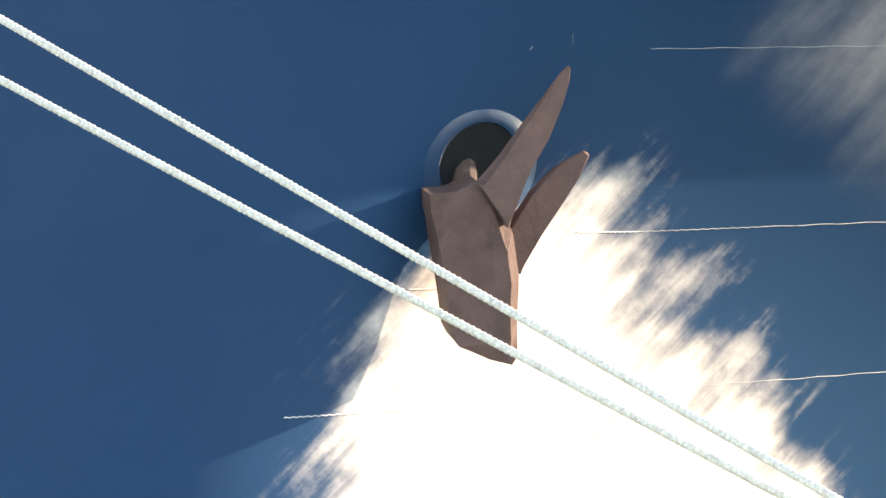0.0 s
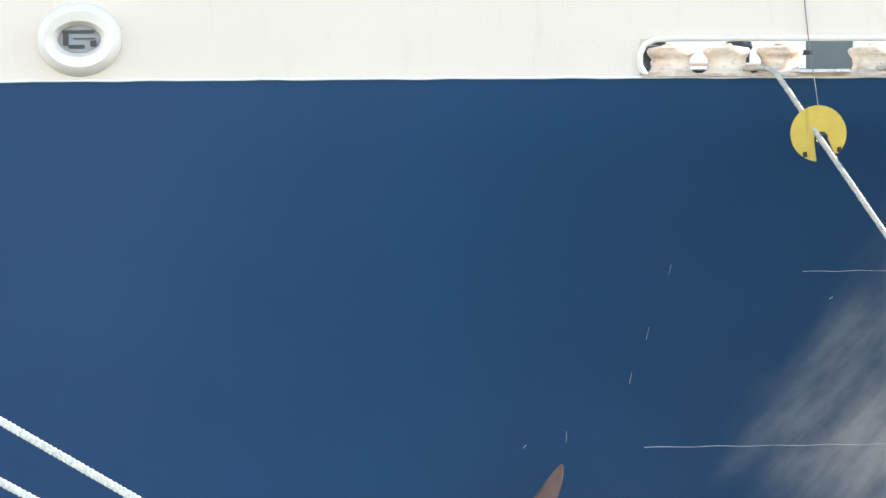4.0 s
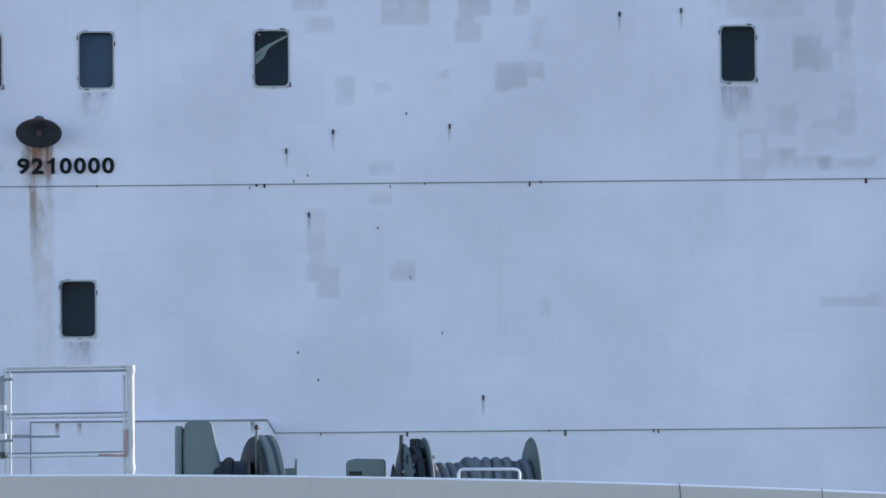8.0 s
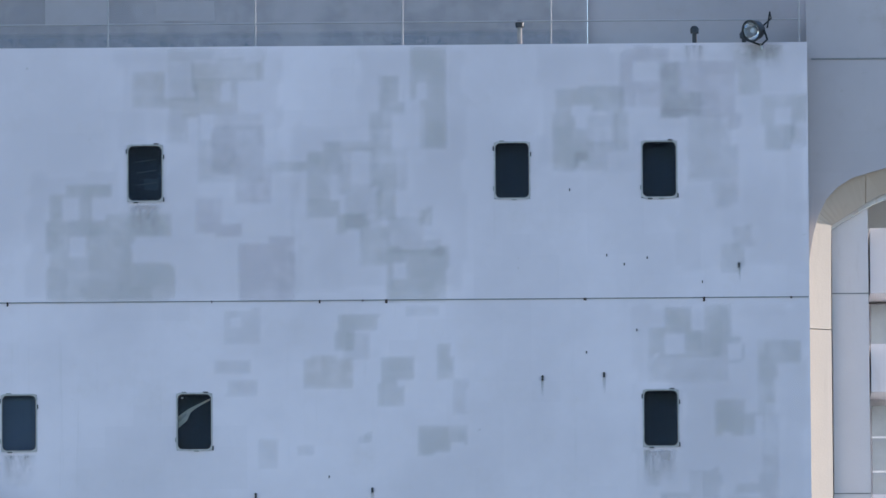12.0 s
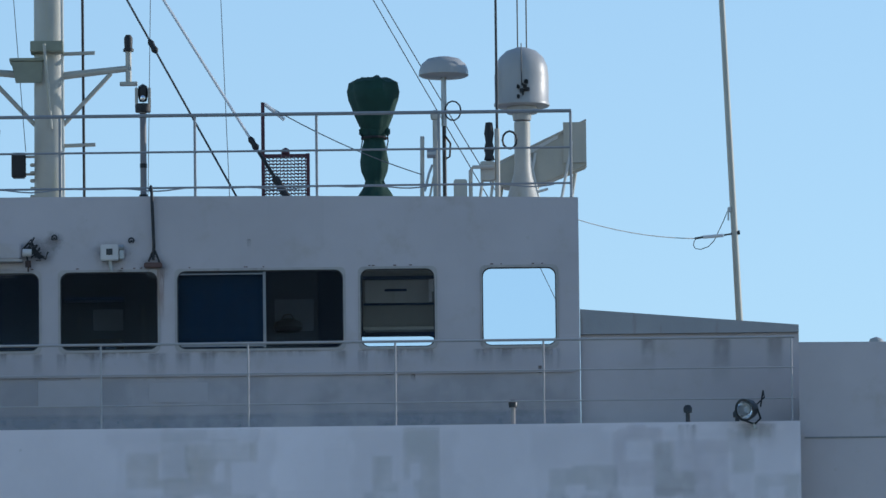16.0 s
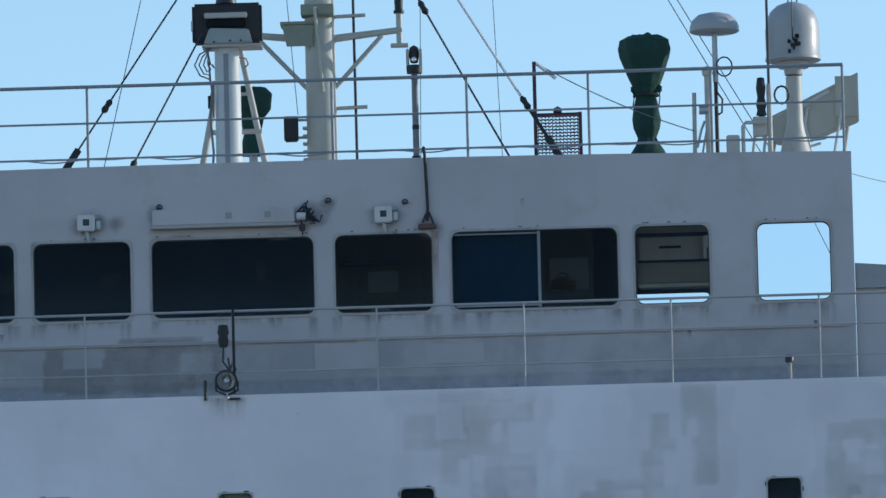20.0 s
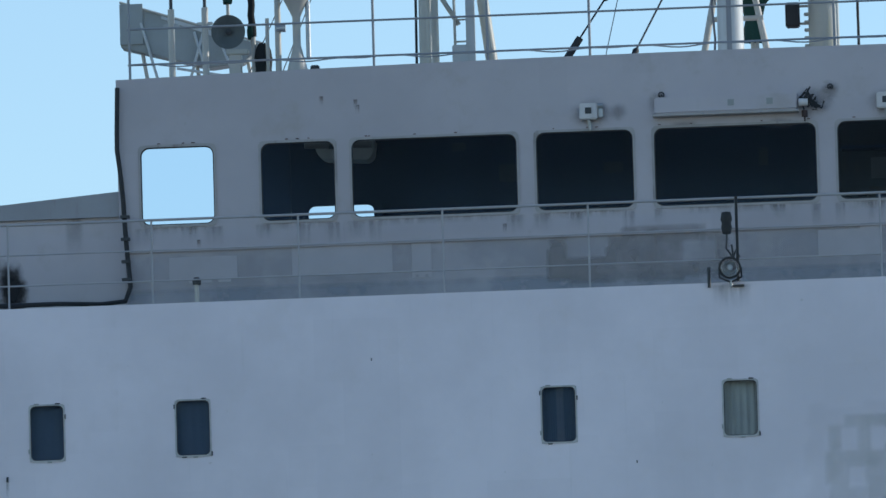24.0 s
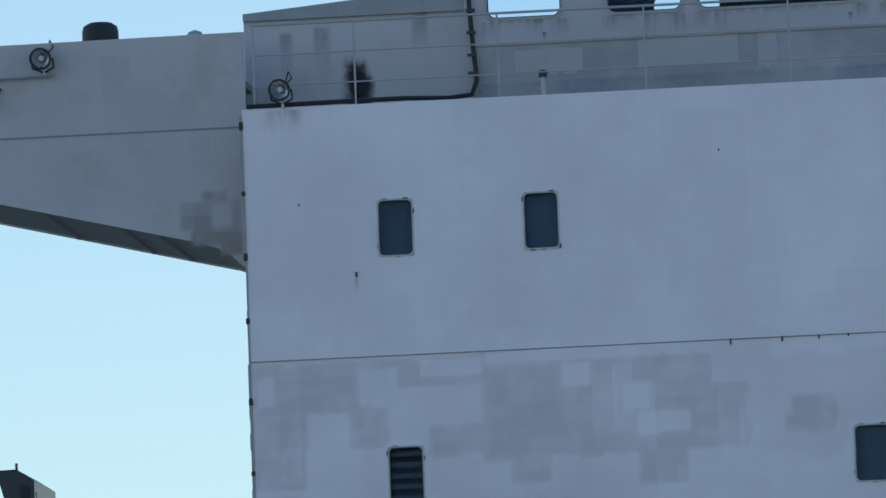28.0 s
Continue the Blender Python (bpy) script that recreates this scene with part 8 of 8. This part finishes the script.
wire((3.36, 2.2, 24.38), (5.1, 2.6, 23.62), 0.06, 0.006, M_DARKROPE)
t = wire((3.36, 2.2, 24.38), (3.58, 2.2, 24.2), 0.0, 0.022, M_WHITE, "short white wire stay with a turnbuckle")
t = thing("flag_staff", "slim pale pole standing beyond the starboard dodger", "pole", at=(8.70, 3.0, DECK_Z))
part("pole", rodb((0.0, 0, 0), (-0.26, 0, 6.4), 0.042, 0.030, n=12), M_MAST, t, smooth=True)
part("collar", rodb((-0.14, 0, 22.960 - DECK_Z), (-0.045, 0, 22.978 - DECK_Z), 0.024, n=10), M_BLACK, t)
part("shackle", tube([(-0.13, 0, 22.962 - DECK_Z), (-0.18, 0, 22.955 - DECK_Z), (-0.225, 0, 22.947 - DECK_Z)], 0.010, 8), M_DARKMETAL, t)
part("turnbuckle", tube([(-0.23, 0, 22.946 - DECK_Z), (-0.26, 0, 22.943 - DECK_Z), (-0.42, 0, 22.931 - DECK_Z), (-0.46, 0, 22.929 - DECK_Z)], 0.019, 8), M_WHITE, t, "white turnbuckle on the wire's end")
part("shackle", tube([(-0.455, 0, 22.929 - DECK_Z), (-0.50, 0, 22.921 - DECK_Z), (-0.55, 0, 22.914 - DECK_Z)], 0.012, 8), M_DARKMETAL, t)
part("loop", tube([(-0.176, 0, 23.225 - DECK_Z), (-0.23, 0, 23.10 - DECK_Z), (-0.29, 0, 22.975 - DECK_Z), (-0.333, 0, 22.888 - DECK_Z), (-0.40, 0, 22.82 - DECK_Z), (-0.483, 0, 22.79 - DECK_Z), (-0.545, 0, 22.80 - DECK_Z), (-0.567, 0, 22.839 - DECK_Z), (-0.555, 0, 22.885 - DECK_Z), (-0.534, 0, 22.913 - DECK_Z)], 0.005, 6), M_DARKMETAL, t)
part("cleat", boxb(-0.18, -0.14, -0.05, -0.02, 23.20 - DECK_Z, 23.26 - DECK_Z, 0.008), M_STEEL, t)
part("cleat_tail", rodb((-0.172, -0.03, 23.11 - DECK_Z), (-0.17, -0.03, 23.198 - DECK_Z), 0.010, n=8), M_STEEL, t)
wire((6.84, 1.6, 22.95), (8.15, 3.0, 22.914), 0.05, 0.005, M_DARKMETAL)
wire((6.312, 5.1, 23.10), (6.758, 5.06, 22.14), 0.0, 0.004, M_DARKROPE)

# ---- on the bridge wings ----
for x, s, m in ((-11.01, 0.205, M_BLACK), (-9.946, 0.12, M_DOME), (10.12, 0.11, M_DOME)):
    t = thing("wing_fixture", "round-topped hood standing on the bridge wing" if s > 0.2 else "small pale domed fitting on the bridge wing", "fixture", at=(x, 1.5, 20.9))
    part("hood", lathe([(0.0, 0.5), (s, 0.5), (s, 0.72 if s > 0.2 else 0.52), (s * 0.92, 0.78 if s > 0.2 else 0.60), (s * 0.6, 0.82 if s > 0.2 else 0.665), (0.0, 0.835 if s > 0.2 else 0.69)], 24), m, t, smooth=True)
    part("stand", rodb((0, 0, 0), (0, 0, 0.5), 0.06), M_WHITE, t)
for s in (1, -1):
    structure("wing_floor", boxb(*sorted((s * 9.3, s * 12.36)), 0.47, 2.52, 20.82, 20.9), M_DECK)
# rough flange down the port corner, with rusted bolt heads
bm = bmesh.new()
z = TOP + 0.1
while z < 20.4:
    h = random.uniform(0.12, 0.45)
    box(bm, -9.266 - random.uniform(0.014, 0.034), -9.262, -0.012, 0.05, z, min(z + h, 20.42))
    z += h
structure("corner_flange", bm, M_GRIME, "rough flange down the deckhouse corner")
bm = bmesh.new()
z = 14.2
while z < 20.3:
    box(bm, -9.30, -9.255, -0.022, 0.02, z, z + random.uniform(0.04, 0.10), 0.008)
    z += random.uniform(0.5, 1.0)
structure("corner_flange_lugs", bm, M_DARKRUST, "dark rusted lugs on the corner flange")

# dark deck crane top far behind, low beside the port side
t = thing("derrick_top", "dark deck crane house seen past the deckhouse side", "crane", at=(-16.87, 30, 0))
part("house", boxb(0.42, 0.80, 0.1, 2, 0.0, 19.05, 0.05), M_DARKMETAL, t)
part("head", slab([(0.08, 19.30), (0.55, 19.31), (0.79, 19.15), (0.79, 18.6), (0.45, 18.6), (0.31, 19.13), (0.10, 19.245)], 0.0, 2.0), M_DARKMETAL, t, "dark sloping head of the crane")
part("plate", boxb(0.60, 0.72, -0.03, -0.004, 18.85, 19.08, 0.01), M_BLACK, t)
part("rod", rodb((0.54, 0.1, 19.30), (0.54, 0.1, 19.40), 0.02), M_DARKMETAL, t)

# pipes and stair beside the starboard opening
t = thing("corner_pipe", "white pipe with valves down the starboard corner", "pipe", at=(9.29, 0.2, TOP + 0.006))
part("pipe", rodb((0, 0, 0), (0, 0, 4.42), 0.026, n=12), M_WHITE, t, smooth=True)
part("elbow", tube([(0, 0, 4.40), (0.01, 0, 4.46), (0.06, 0, 4.49), (0.12, 0, 4.49)], 0.026, 8), M_WHITE, t, smooth=True)
for z in (3.48, 4.05, 4.62):
    part("valve", lathe([(0.0, -0.045), (0.035, -0.04), (0.045, 0.0), (0.035, 0.04), (0.0, 0.045)], 12, Matrix.Translation((-0.015, -0.03, z))), M_DARKMETAL, t, smooth=True)
    part("valve_wheel", tube(arc((0.02, z), 0.035, 0, 330, 10, -0.075), 0.007, 6), M_RUST, t)
t = thing("side_stair", "white-railed stair with a slatted screen beyond the starboard opening", "stair", at=(9.32, 0.8, TOP + 0.006))
part("handrail", rodb((0.0, 0, 3.60), (1.4, 0, 4.62), 0.024, n=8), M_WHITE, t, smooth=True)
part("stringer", slab([(0.0, 3.46), (1.4, 4.40), (1.4, 4.46), (0.0, 3.53)], 0.02, 0.06), M_WHITE, t)
part("newel", rodb((0.02, 0, 0), (0.02, 0, 3.62), 0.022, n=8), M_WHITE, t, smooth=True)
part("panel", boxb(0.10, 1.4, 0.10, 0.14, 0, 3.58, 0.01), M_DARKMETAL, t, "dark screen behind the slats")
for i in range(11):
    part("slat", boxb(0.12 + 0.115 * i, 0.19 + 0.115 * i, 0.06, 0.095, 0.1, 3.40, 0.006), M_STEEL, t)
part("top_bar", boxb(0.10, 1.4, 0.05, 0.098, 3.41, 3.47, 0.006), M_STEEL, t)
part("mid_bar", boxb(0.10, 1.4, 0.05, 0.098, 2.9, 2.95, 0.006), M_STEEL, t)


def motions():
    """Nothing in the place moves but the camera, whose walk is keyed above."""


motions()
